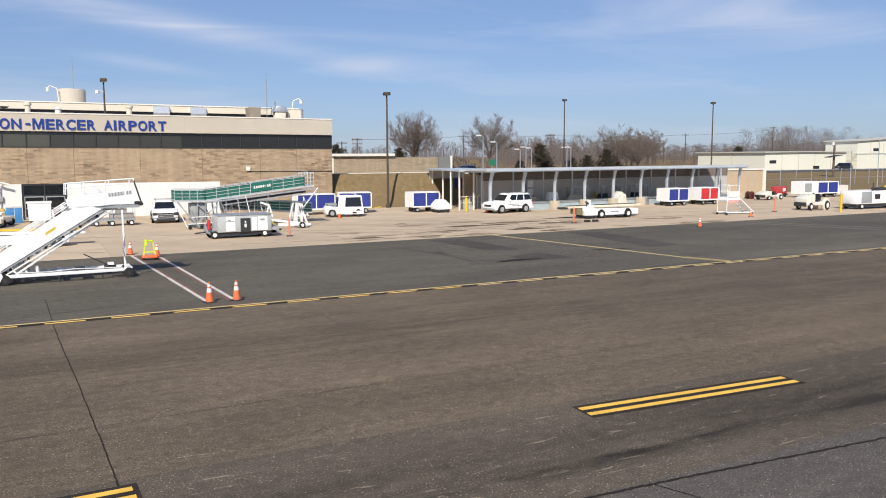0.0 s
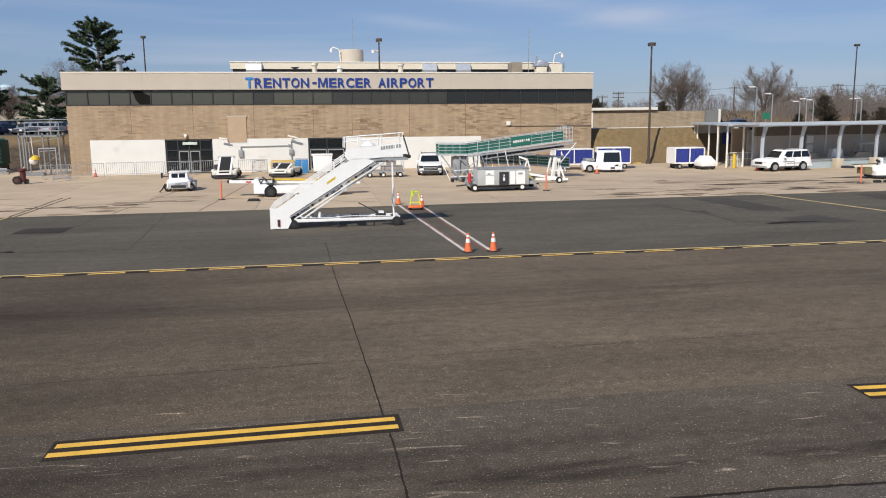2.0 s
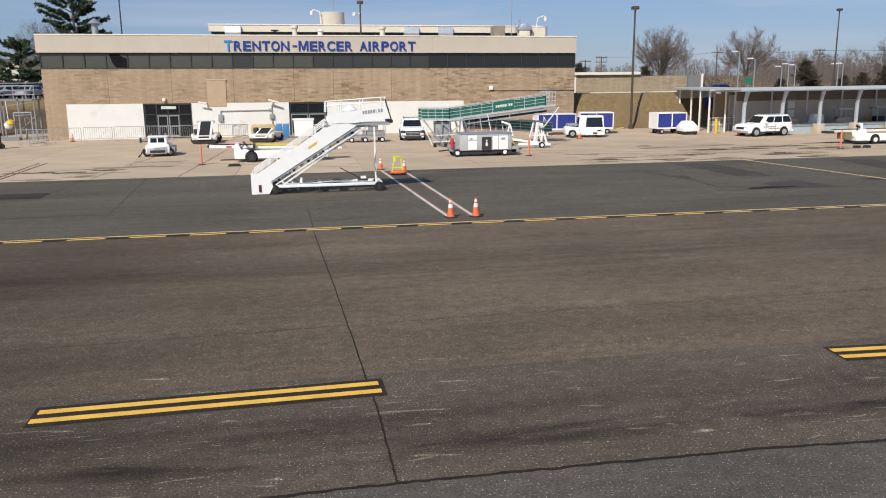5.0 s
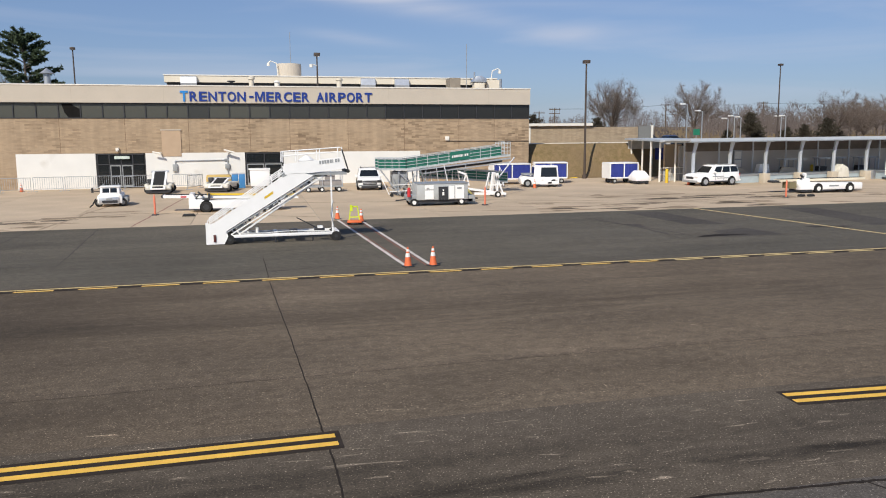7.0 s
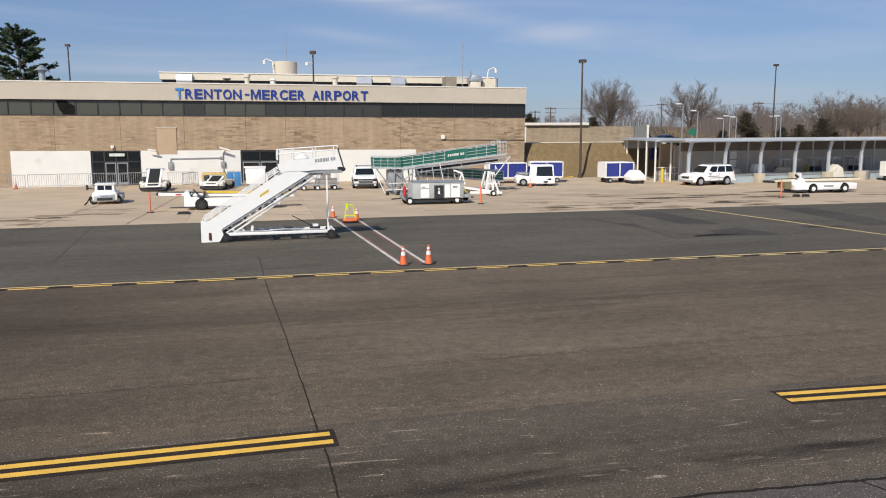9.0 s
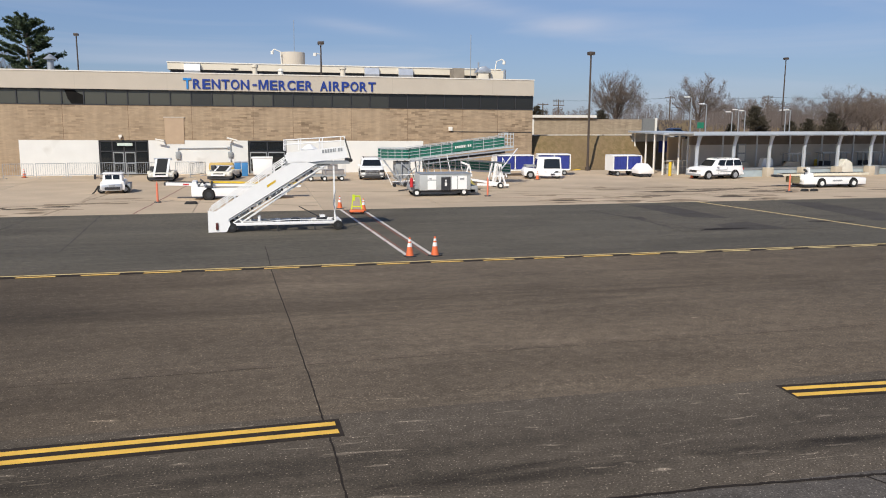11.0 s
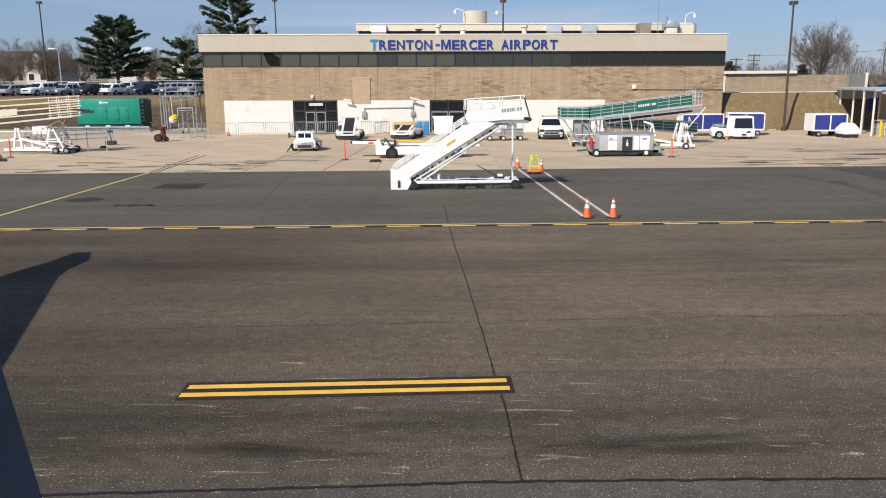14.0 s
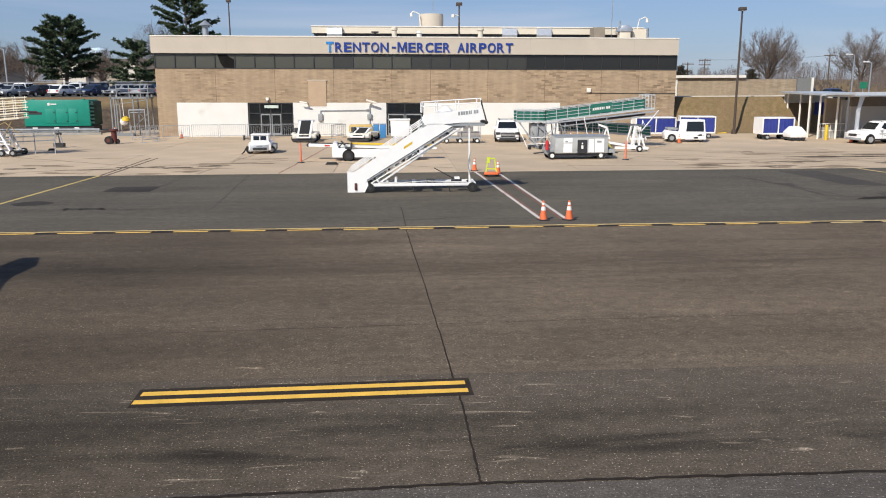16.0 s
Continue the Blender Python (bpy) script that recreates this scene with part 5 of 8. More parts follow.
part("hydraulic_cylinder", Geo().rod((1.5, 0.7, 2.5), (2.9, 0.7, 2.6), 0.05), RAIL, st)
part("equipment_tray", Geo().box(1.3, 1.62, 0.2, 0.9, 0.37, 0.47), DARK, st, bevel=0.01)
part("motor_box", Geo().box(2.3, 2.7, 0.3, 0.7, 0.37, 0.5), DARK, st, bevel=0.015)
part("battery_box", Geo().box(2.42, 2.62, 0.25, 0.6, 0.5, 0.58), WHITE, st)
part("white_can", Geo().lathe([(0.06, 0.4), (0.06, 0.62), (0, 0.64)], 10, (0.05, 0.3, 0)), WHITE, st)
part("tow_rod", Geo().rod((2.4, 0.4, 0.5), (1.6, 0.3, 0.95), 0.02), DARK, st)
part("crank", Geo().rod((-0.2, 0.2, 0.5), (-0.45, 0.2, 0.95), 0.015), DARK, st)
for x, y in ((-1.0, 0.1), (-1.0, 1.45), (3.12, 0.1), (3.12, 1.45)):
    w_ = part("wheel", Geo().wheel(x, y, 0.19, 0.19, 0.16), RUBBER, st)
    part("hub", Geo().wheel(x, y, 0.19, 0.075, 0.18), DARK, w_)
for y in (0.1, 1.46):
    part("lower_stringer", Geo().beam((-0.95, y, 0.38), (2.55, y, 2.5), 0.05, 0.05), WHITE, st)
    for k in range(12):
        q = (k + 0.5) / 12
        part("stringer_cleat", Geo().box(-0.95 + 3.5 * q - 0.05, -0.95 + 3.5 * q + 0.05, y - 0.04, y + 0.02, 0.44 + 2.12 * q, 0.53 + 2.12 * q), GREY if k % 2 else DARK, st)
part("cable", Geo().rod((-0.6, 0.06, 0.42), (0.4, 0.06, 0.4), 0.018).rod((0.4, 0.06, 0.4), (1.2, 0.06, 0.45), 0.018).rod((1.2, 0.06, 0.45), (2.9, 0.06, 0.4), 0.018), REFLECT, st)
part("hose", Geo().rod((3.05, 0.08, 1.6), (2.93, 0.06, 1.1), 0.016).rod((2.93, 0.06, 1.1), (3.06, 0.08, 0.5), 0.012), GREY, st)
part("jack_leg", Geo().rod((0.75, 0.15, 0.02), (0.75, 0.15, 0.3), 0.04).rod((2.2, 0.15, 0.02), (2.2, 0.15, 0.3), 0.03), DARK, st)


# ---- road vehicles ----
def car(m, label, L=4.7, W=1.8, H=1.45, paint=None, kind="sedan", category="car", group="parked cars", name="car", bright=True):
    """A car, its nose to -x: lower body, cabin, glass, wheels, lamps."""
    paint = paint or WHITE
    c = thing(name, m, label, category, group)
    a, hw = L / 2, W / 2
    belt, r = 0.61 * H, 0.2 * H if kind != "suv" else 0.205 * H
    rear = 0.6 if kind == "sedan" else 0.62
    nose = 0.585 if kind == "suv" else 0.48
    # along the car: place, underside, top and half width, as shares of its length, height and width
    lines = ((0.0, 0.27, nose - 0.14, 0.8), (0.012, 0.2, nose - 0.07, 0.9), (0.04, 0.17, nose - 0.025, 0.96), (0.1, 0.165, nose + 0.005, 0.99), (0.2, 0.165, 0.5 * nose + 0.305, 1.0), (0.3, 0.165, 0.615, 1.0), (0.6, 0.165, 0.62, 1.0), (0.9, 0.17, rear, 0.985), (0.965, 0.19, rear - 0.02, 0.95), (0.99, 0.22, rear - 0.07, 0.9), (1.0, 0.28, rear - 0.14, 0.84))
    rings = []
    for q, lo, hi, w_ in lines:
        x, w_, z0, z1 = -a + q * L, w_ * hw, lo * H, hi * H
        half = [(0.9 * w_, z0), (0.985 * w_, z0 + 0.05), (w_, z0 + 0.5 * (z1 - z0)), (0.97 * w_, z1 - 0.07 * H), (0.9 * w_, z1 - 0.018 * H), (0.6 * w_, z1)]
        rings.append([(x, y, z) for y, z in half] + [(x, -y, z) for y, z in reversed(half)])
    part("body", Geo().loft(rings), paint, c)
    if kind == "sedan":
        b0, b1, t0, t1 = -0.24 * L, 0.38 * L, -0.07 * L, 0.21 * L
    elif kind == "suv":
        b0, b1, t0, t1 = -0.225 * L, 0.488 * L, -0.085 * L, 0.43 * L
    else:
        b0, b1, t0, t1 = -0.27 * L, 0.46 * L, -0.08 * L, 0.32 * L
    wb, wt = hw * 0.95, hw * (0.79 if kind == "suv" else 0.76)
    low, high = belt - 0.03, H
    roof = []
    for q, inset in ((0.0, 0.0), (0.8, 0.0), (0.9, 0.035), (0.965, 0.1), (0.99, 0.2), (1.0, 0.36)):
        x0, x1, w_, z = b0 + (t0 - b0) * q + inset, b1 + (t1 - b1) * q - inset, wb + (wt - wb) * q - inset, low + (high - low) * q
        e_ = min(0.1, 0.3 * w_)
        roof.append([(x0 + e_, -w_, z), (x1 - e_, -w_, z), (x1, -w_ + e_, z), (x1, w_ - e_, z), (x1 - e_, w_, z), (x0 + e_, w_, z), (x0, w_ - e_, z), (x0, -w_ + e_, z)])
    part("cabin", Geo().loft(roof), paint, c)

    def face(u0, u1, s0, s1, side):
        """A pane on the sloping cabin side: u along the car, s up."""
        out = []
        for u, s in ((u0, s0), (u1, s0), (u1, s1), (u0, s1)):
            x0, x1, w_ = b0 + (t0 - b0) * s, b1 + (t1 - b1) * s, wb + (wt - wb) * s
            out.append((x0 + (x1 - x0) * u, side * (w_ + 0.012), belt - 0.03 + (H - belt + 0.03) * s))
        return out

    for side in (-1, 1):
        spans = ((0.12, 0.37), (0.4, 0.66), (0.69, 0.95)) if kind == "suv" else ((0.08, 0.46), (0.49, 0.9))
        for u0, u1 in spans:
            part("side_window", Geo().add(face(u0, u1, 0.14, 0.8, side), [(0, 1, 2, 3)]), CARGLASS, c)
    for q, (xb, xt, sgn) in enumerate(((b0, t0, -1), (b1, t1, 1))):
        pts = []
        for wy, s in ((-0.87, 0.1), (0.87, 0.1), (0.84, 0.8), (-0.84, 0.8)):
            pts.append((xb + (xt - xb) * s + sgn * 0.02, wy * (wb + (wt - wb) * s), belt - 0.03 + (H - belt + 0.03) * s))
        part("windscreen" if q == 0 else "rear_window", Geo().add(pts, [(0, 1, 2, 3)]), CARGLASS, c)
    for x in (-0.31 * L, 0.29 * L):
        for y in (-hw + 0.09, hw - 0.09):
            # Black disc draws the shaded hollow of the wheel arch.
            arch = part("wheel_arch", Geo().wheel(x, y * 1.02, r * 1.04, r * 1.17, 0.2), SHADE, c)
            w_ = part("wheel", Geo().wheel(x, y * 1.06, r, r, 0.2), RUBBER, c)
            part("rim", Geo().wheel(x, y * 1.075, r, r * 0.66, 0.2), ALU, w_)
    for y in (-hw * 0.74, hw * 0.74):
        part("headlight", Geo().box(-a - 0.012, -a + 0.14, y - 0.17, y + 0.17, 0.41 * H, 0.48 * H), REFLECT, c, bevel=0.02)
        part("taillight", Geo().box(a - 0.08, a + 0.012, y - 0.1, y + 0.1, 0.42 * H, 0.55 * H), RED, c)
        part("door_seam", Geo().box(-0.09 * L, -0.085 * L, y * 1.358 - 0.006, y * 1.358 + 0.006, 0.26 * H, belt - 0.05).box(0.1 * L, 0.105 * L, y * 1.358 - 0.006, y * 1.358 + 0.006, 0.26 * H, belt - 0.05), GREY, c)
        part("sill", Geo().box(-0.22 * L, 0.2 * L, y * 1.345 - 0.02, y * 1.345 + 0.02, 0.165 * H, 0.235 * H), DARK, c, bevel=0.01)
    part("grille", Geo().box(-a - 0.02, -a + 0.1, -0.5 * hw, 0.5 * hw, 0.34 * H, 0.45 * H), DARK, c, bevel=0.015)
    part("front_bumper", Geo().box(-a - 0.03, -a + 0.1, -hw * 0.95, hw * 0.95, 0.17 * H, 0.28 * H), DARK if kind != "suv" else GREY, c, bevel=0.03)
    part("rear_bumper", Geo().box(a - 0.1, a + 0.03, -hw * 0.95, hw * 0.95, 0.2 * H, 0.3 * H), DARK if kind != "suv" else paint, c, bevel=0.03)
    for y in (-1, 1):
        part("door_mirror", Geo().box(b0 + 0.35, b0 + 0.48, y * hw - 0.02 if y > 0 else y * hw - 0.16, y * hw + 0.16 if y > 0 else y * hw + 0.02, belt, belt + 0.14), paint, c, bevel=0.02)
    return c


tahoe = car(pose(33.62, 54.25, 0, 0, 0, 8), "white full-size patrol SUV with tinted windows on the apron", 4.05, 1.62, 1.54, WHITE, "suv", "SUV", "", "suv")
part("roof_rail", Geo().box(-0.3, 1.5, -0.5, -0.45, 1.5, 1.55).box(-0.3, 1.5, 0.45, 0.5, 1.5, 1.55), DARK, tahoe)
part("lightbar", Geo().box(-0.3, -0.05, -0.4, 0.4, 1.5, 1.56), GREY, tahoe, bevel=0.03)
part("side_decal", Geo().box(-0.6, 0.4, -0.822, -0.812, 0.66, 0.72).box(-0.2, 0.9, -0.822, -0.812, 0.54, 0.59), GREY, tahoe, "grey bars of illegible lettering")
police = car(pose(8.35, 59.6, 0, 0, 0, 84), "white SUV with a dark grille parked facing the taxiway", 4.6, 1.72, 1.5, WHITE, "suv", "SUV", "", "suv")
part("roof_rack", Geo().box(-0.3, 1.6, -0.6, -0.55, 1.5, 1.57).box(-0.3, 1.6, 0.55, 0.6, 1.5, 1.57).box(0.0, 0.06, -0.6, 0.6, 1.54, 1.58), DARK, police)
part("brush_guard", Geo().box(-2.37, -2.2, -0.5, 0.5, 0.42, 0.72), DARK, police, bevel=0.03)
for z in (0.5, 0.6):
    part("grille_bar", Geo().box(-2.39, -2.36, -0.46, 0.46, z - 0.018, z + 0.018), ALU, police)
part("lower_bumper", Geo().box(-2.38, -2.18, -0.8, 0.8, 0.16, 0.36), DARK, police, bevel=0.03)
for y in (-0.68, 0.68):
    part("lamp_surround", Geo().box(-2.33, -2.12, y - 0.16, y + 0.16, 0.56, 0.74), DARK, police, bevel=0.03)
    part("fog_lamp", Geo().box(-2.395, -2.37, y - 0.08, y + 0.08, 0.24, 0.32), REFLECT, police)

SILVER = material("silver_paint", (0.45, 0.46, 0.47), 0.35, 0.4, vary=0.05)
NAVY = material("navy_paint", (0.02, 0.035, 0.09), 0.3, vary=0.08)
BLACKP = material("black_paint", (0.015, 0.015, 0.017), 0.3, vary=0.1)
MAROON = material("maroon_paint", (0.12, 0.015, 0.02), 0.35, vary=0.08)
kinds = [("white", WHITE, "hatch"), ("silver grey", SILVER, "sedan"), ("dark blue", NAVY, "sedan"), ("black", BLACKP, "sedan"), ("white", WHITE, "suv"), ("dark blue", NAVY, "suv"), ("silver grey", SILVER, "hatch"), ("maroon", MAROON, "sedan"), ("black", BLACKP, "suv")]
rc = random.Random(11)
made = {}
lot = [(-20.6 - 2.75 * k, 88.2, 68 + rc.uniform(-3, 3)) for k in range(24)] + [(-22 - 2.8 * k, 95.5, 90 + rc.uniform(-3, 3)) for k in range(25)] + [(45 + 2.8 * k, 86.5, 90) for k in range(2)] + [(41 + 2.8 * k, 95, 90) for k in range(4)]
for k, (x, y, turn) in enumerate(lot):
    q = 0 if 5 <= k <= 5 else rc.choice((1, 2, 3, 6, 8, 0, 1, 4, 6, 0, 4, 0, 6))
    word, paint, kd = kinds[q]
    if x > 0:
        q = (3, 8, 2)[k % 3]
        word, paint, kd = kinds[q]
    z = 2.86 if x < 0 else 2.17
    place_at = pose(x, y + rc.uniform(-0.4, 0.4), z, 0, 0, turn if rc.random() < 0.5 else turn + 180)
    if q in made:
        again(made[q], place_at)
    else:
        made[q] = car(place_at, word + (" SUV" if kd == "suv" else " car") + " parked in the car park on the bank", 3.9 if kd != "suv" else 4.1, 1.6, 1.2 if kd != "suv" else 1.38, paint, kd)


# ---- baggage tractors, carts and loaders ----
def wheels(parent, spots, r, w_=0.18, hub=None):
    for x, y in spots:
        t_ = part("wheel", Geo().wheel(x, y, r, r, w_), RUBBER, parent)
        part("rim", Geo().wheel(x, y, r, r * 0.55, w_ + 0.03), hub or REFLECT, t_)


def curtain_cart(m, label, colour, L=2.9, H=1.65, sides=2, group="covered baggage carts"):
    """Covered baggage trailer: steel frame, white end panel and roof, curtains on the long side."""
    c = thing("baggage_cart", m, label, "baggage cart", group)
    a = L / 2
    part("deck", Geo().box(-a, a, -0.75, 0.75, 0.4, 0.5), WHITE, c)
    part("roof", Geo().box(-a, a, -0.78, 0.78, H - 0.08, H), WHITE, c, bevel=0.02)
    for x in (-a + 0.03, a - 0.03, 0):
        for y in (-0.74, 0.74):
            part("post", Geo().box(x - 0.035, x + 0.035, y - 0.035, y + 0.035, 0.5, H - 0.08), WHITE, c)
    part("end_panel", Geo().box(a - 0.03, a, -0.72, 0.72, 0.5, H - 0.08), WHITE, c)
    part("end_panel", Geo().box(-a, -a + 0.03, -0.72, 0.72, 0.5, H - 0.08), WHITE, c)
    k = 0
    for x0, x1 in ((-a + 0.1, -0.06), (0.06, a - 0.1)):
        for y in (-0.73, 0.73):
            gg = Geo()
            n = 12
            pts = [(x0 + (x1 - x0) * i / n, y + 0.018 * math.sin(i * 2.2 + k)) for i in range(n + 1)]
            gg.v = [(px_, py_, z) for z in (0.52, H - 0.1) for px_, py_ in pts]
            gg.f = [(i, i + 1, n + 2 + i, n + 1 + i) for i in range(n)]
            part("curtain", gg, colour, c)
            k += 1
    wheels(c, ((-a + 0.45, -0.6), (-a + 0.45, 0.6), (a - 0.45, -0.6), (a - 0.45, 0.6)), 0.2, 0.14, GREY)
    for x in (-a + 0.45, a - 0.45):
        part("axle", Geo().box(x - 0.05, x + 0.05, -0.6, 0.6, 0.16, 0.4), DARK, c)
    part("tow_bar", Geo().rod((a, 0, 0.35), (a + 0.9, 0, 0.42), 0.035), YELLOW, c)
    return c


curtain_cart(pose(28.2, 58.6, 0), "white covered baggage cart with two blue curtains", BLUE, 2.4, 1.62)
curtain_cart(pose(23.0, 60.4, 0, 0, 0, -14), "white covered baggage cart with dark blue curtains behind a tractor", BLUE, 2.6, 1.66)
curtain_cart(pose(19.6, 60.2, 0, 0, 0, -4), "white covered baggage cart with blue curtains beside the ramp", BLUE, 3.0, 1.62)
curtain_cart(pose(50.55, 53.9, 0), "white baggage cart with blue curtains beside the canopy", BLUE, 2.35, 1.55)
curtain_cart(pose(54.25, 53.9, 0), "white baggage cart with bright red curtains", RED, 2.3, 1.55)
c6 = curtain_cart(pose(73.6, 56.6, 0), "white equipment trailer with blue curtains and louvre", BLUE, 3.2, 1.62)
part("front_panel", Geo().box(-3.7, -1.62, -0.8, 0.8, 0.4, 1.68), WHITE, c6)
part("louvre", Geo().box(-3.6, -2.6, -0.82, -0.8, 0.6, 1.5), GREY, c6)
part("rear_box", Geo().box(1.62, 3.2, -0.7, 0.7, 0.3, 1.2), OFFWHITE, c6)

# cab tow tractor
tt = thing("tow_tractor", pose(21.15, 56.9, 0, 0, 0, -10), "white aircraft tow tractor with a glazed square cab", "tow tractor")
part("body", Geo().prism([(-1.75, 0.22), (1.05, 0.22), (1.1, 0.62), (1.0, 0.72), (-0.8, 0.74), (-1.6, 0.84), (-1.8, 0.6)], -0.7, 0.75), WHITE, tt, bevel=0.05)
part("cab", Geo().loft([[(-0.85, -0.68, 0.6), (1.04, -0.68, 0.6), (1.04, 0.7, 0.6), (-0.85, 0.7, 0.6)], [(-0.74, -0.58, 1.58), (0.96, -0.58, 1.58), (0.96, 0.62, 1.58), (-0.74, 0.62, 1.58)]]), WHITE, tt, bevel=0.03)
part("windscreen", Geo().add([(-0.32, -0.675, 0.76), (0.92, -0.675, 0.76), (0.86, -0.601, 1.46), (-0.26, -0.601, 1.46)], [(0, 1, 2, 3)]), CARGLASS, tt)
part("side_window", Geo().add([(-0.838, -0.5, 0.78), (-0.838, 0.5, 0.78), (-0.762, 0.5, 1.46), (-0.762, -0.5, 1.46)], [(3, 2, 1, 0)]), CARGLASS, tt)
part("bumper", Geo().box(-0.4, 1.05, -0.8, -0.7, 0.2, 0.45), WHITE, tt, bevel=0.03)
part("tow_hook", Geo().box(0.2, 0.5, -0.84, -0.8, 0.28, 0.4), DARK, tt)
for x in (-0.2, 0.85):
    part("headlight", Geo().box(x - 0.09, x + 0.09, -0.83, -0.8, 0.48, 0.6), REFLECT, tt)
wheels(tt, ((-1.3, -0.66), (-1.3, 0.7), (0.7, -0.6), (0.7, 0.7)), 0.3, 0.24, GREY)
part("rear_deck", Geo().box(-1.6, -0.9, -0.6, 0.7, 0.88, 1.0), GREY, tt)

# small domed tractor
dt = thing("small_tractor", pose(29.1, 57.1, 0) @ Matrix.Diagonal((0.88, 1, 1, 1)), "small white tractor with a domed cover", "tractor")
part("cover", Geo().loft([[(-0.65, -0.6, 0.25), (0.65, -0.6, 0.25), (0.65, 0.7, 0.25), (-0.65, 0.7, 0.25)], [(-0.66, -0.62, 0.6), (0.66, -0.62, 0.6), (0.66, 0.7, 0.6), (-0.66, 0.7, 0.6)], [(-0.3, -0.35, 1.02), (0.3, -0.35, 1.02), (0.3, 0.5, 1.02), (-0.3, 0.5, 1.02)]]), WHITE, dt, bevel=0.05)
part("skirt", Geo().box(-0.6, 0.6, -0.55, 0.65, 0.1, 0.26), DARK, dt)
wheels(dt, ((-0.42, -0.5), (0.42, -0.5), (-0.42, 0.6), (0.42, 0.6)), 0.17, 0.14, DARK)

# conditioned-air unit
ac = thing("air_start_unit", pose(0, 44.6, 0), "grey and white wheeled ground air unit with door panels", "ground unit")
part("housing", Geo().box(9.0, 12.0, 0.0, 1.5, 0.35, 1.28), material("pale_grey_housing", (0.46, 0.47, 0.46), 0.5, vary=0.12, scale=3, stain=(0.32, 0.31, 0.29), stain_at=0.6), ac, bevel=0.03)
part("top_plate", Geo().box(9.0, 12.05, -0.03, 1.53, 1.27, 1.31), STEEL, ac)
part("tail_box", Geo().box(12.0, 12.45, 0.1, 1.4, 0.2, 0.55), GREY, ac, bevel=0.02)
part("front_box", Geo().box(8.5, 9.05, 0.2, 1.4, 0.3, 0.62), GREY, ac, bevel=0.03)
for x0, x1, z0, z1 in ((9.46, 9.96, 0.96, 1.2), (9.46, 9.96, 0.4, 0.9), (10.88, 11.18, 0.4, 1.14), (11.24, 11.76, 0.4, 1.16)):
    part("door_panel", Geo().box(x0, x1, -0.025, 0.0, z0, z1), WHITE, ac)
part("control_panel", Geo().box(10.25, 10.8, -0.03, 0.0, 0.36, 1.1), DARK, ac)
part("gauge", Geo().box(10.46, 10.58, -0.045, -0.03, 0.6, 0.8).box(10.48, 10.56, -0.045, -0.03, 0.85, 0.95), REFLECT, ac)
part("small_label", Geo().box(9.55, 9.7, -0.045, -0.025, 0.99, 1.05).box(11.35, 11.6, -0.045, -0.025, 0.95, 1.05), GREY, ac)
part("extinguisher", Geo().lathe([(0.1, 0.55), (0.1, 1.0), (0.04, 1.08), (0, 1.1)], 12, (8.55, 0.1, 0)), RED, ac)
part("skirt", Geo().box(9.1, 12.3, 0.1, 1.4, 0.18, 0.36), DARK, ac)
part("tow_bar", Geo().rod((8.55, 0.8, 0.35), (7.9, 0.8, 0.3), 0.04).rod((12.4, 0.8, 0.35), (12.8, 0.8, 0.3), 0.04), DARK, ac)
wheels(ac, ((8.85, 0.15), (8.85, 1.35), (11.62, 0.15), (11.62, 1.35)), 0.22, 0.16)
hose = Geo()
for k in range(14):
    hose.lathe([(0.02, -0.05), (0.26, -0.02), (0.26, 0.02), (0.02, 0.05)], 12, (12.55 - 0.02 * k, 1.9 + 0.06 * k, 0.45 + 0.04 * k))
part("flex_hose", hose, material("hose_yellow", (0.6, 0.5, 0.16), 0.8, vary=0.2, scale=9), ac)

# belt loader with the long boom
bl = thing("belt_loader", pose(-0.6, 45.6, 0), "white belt loader with a long white and yellow boom", "belt loader", "belt loaders")
part("chassis", Geo().prism([(-2.85, 0.2), (2.2, 0.2), (2.2, 0.6), (-2.0, 0.62), (-2.2, 0.7), (-2.85, 0.7)], -0.65, 0.65), WHITE, bl, bevel=0.03)
part("cab_front", Geo().prism([(-2.86, 0.6), (-2.45, 0.6), (-2.6, 1.0), (-2.8, 1.02)], -0.6, 0.6), WHITE, bl)
part("seat", Geo().box(-2.15, -1.75, -0.45, -0.05, 0.6, 0.75).box(-1.85, -1.75, -0.45, -0.05, 0.7, 1.0), DARK, bl, bevel=0.03)
part("steering_wheel", Geo().rod((-2.5, -0.25, 0.75), (-2.25, -0.25, 1.0), 0.03).rod((-2.29, -0.25, 0.96), (-2.24, -0.25, 1.01), 0.17, n=14), DARK, bl)
part("boom", Geo().beam((-4.2, 0.3, 0.86), (3.0, 0.3, 0.66), 0.7, 0.16), WHITE, bl)
part("boom_rail", Geo().beam((-1.9, -0.08, 0.94), (3.0, -0.08, 0.8), 0.06, 0.1), YELLOW, bl)
part("belt", Geo().beam((-4.1, 0.3, 0.955), (3.0, 0.3, 0.755), 0.5, 0.02), RUBBER, bl)
part("boom_tip", Geo().rod((-4.22, -0.02, 0.86), (-4.22, 0.62, 0.86), 0.1), DARK, bl)
part("red_decal", Geo().box(-3.3, -3.0, -0.062, -0.055, 0.78, 0.86), RED, bl)
wheels(bl, ((-1.95, -0.62), (-1.95, 0.62), (1.6, -0.62), (1.6, 0.62)), 0.29, 0.2, DARK)
# Shaded arch hollow drawn as a black disc.
part("wheel_arch", Geo().wheel(-1.95, -0.56, 0.3, 0.36, 0.2), SHADE, bl)


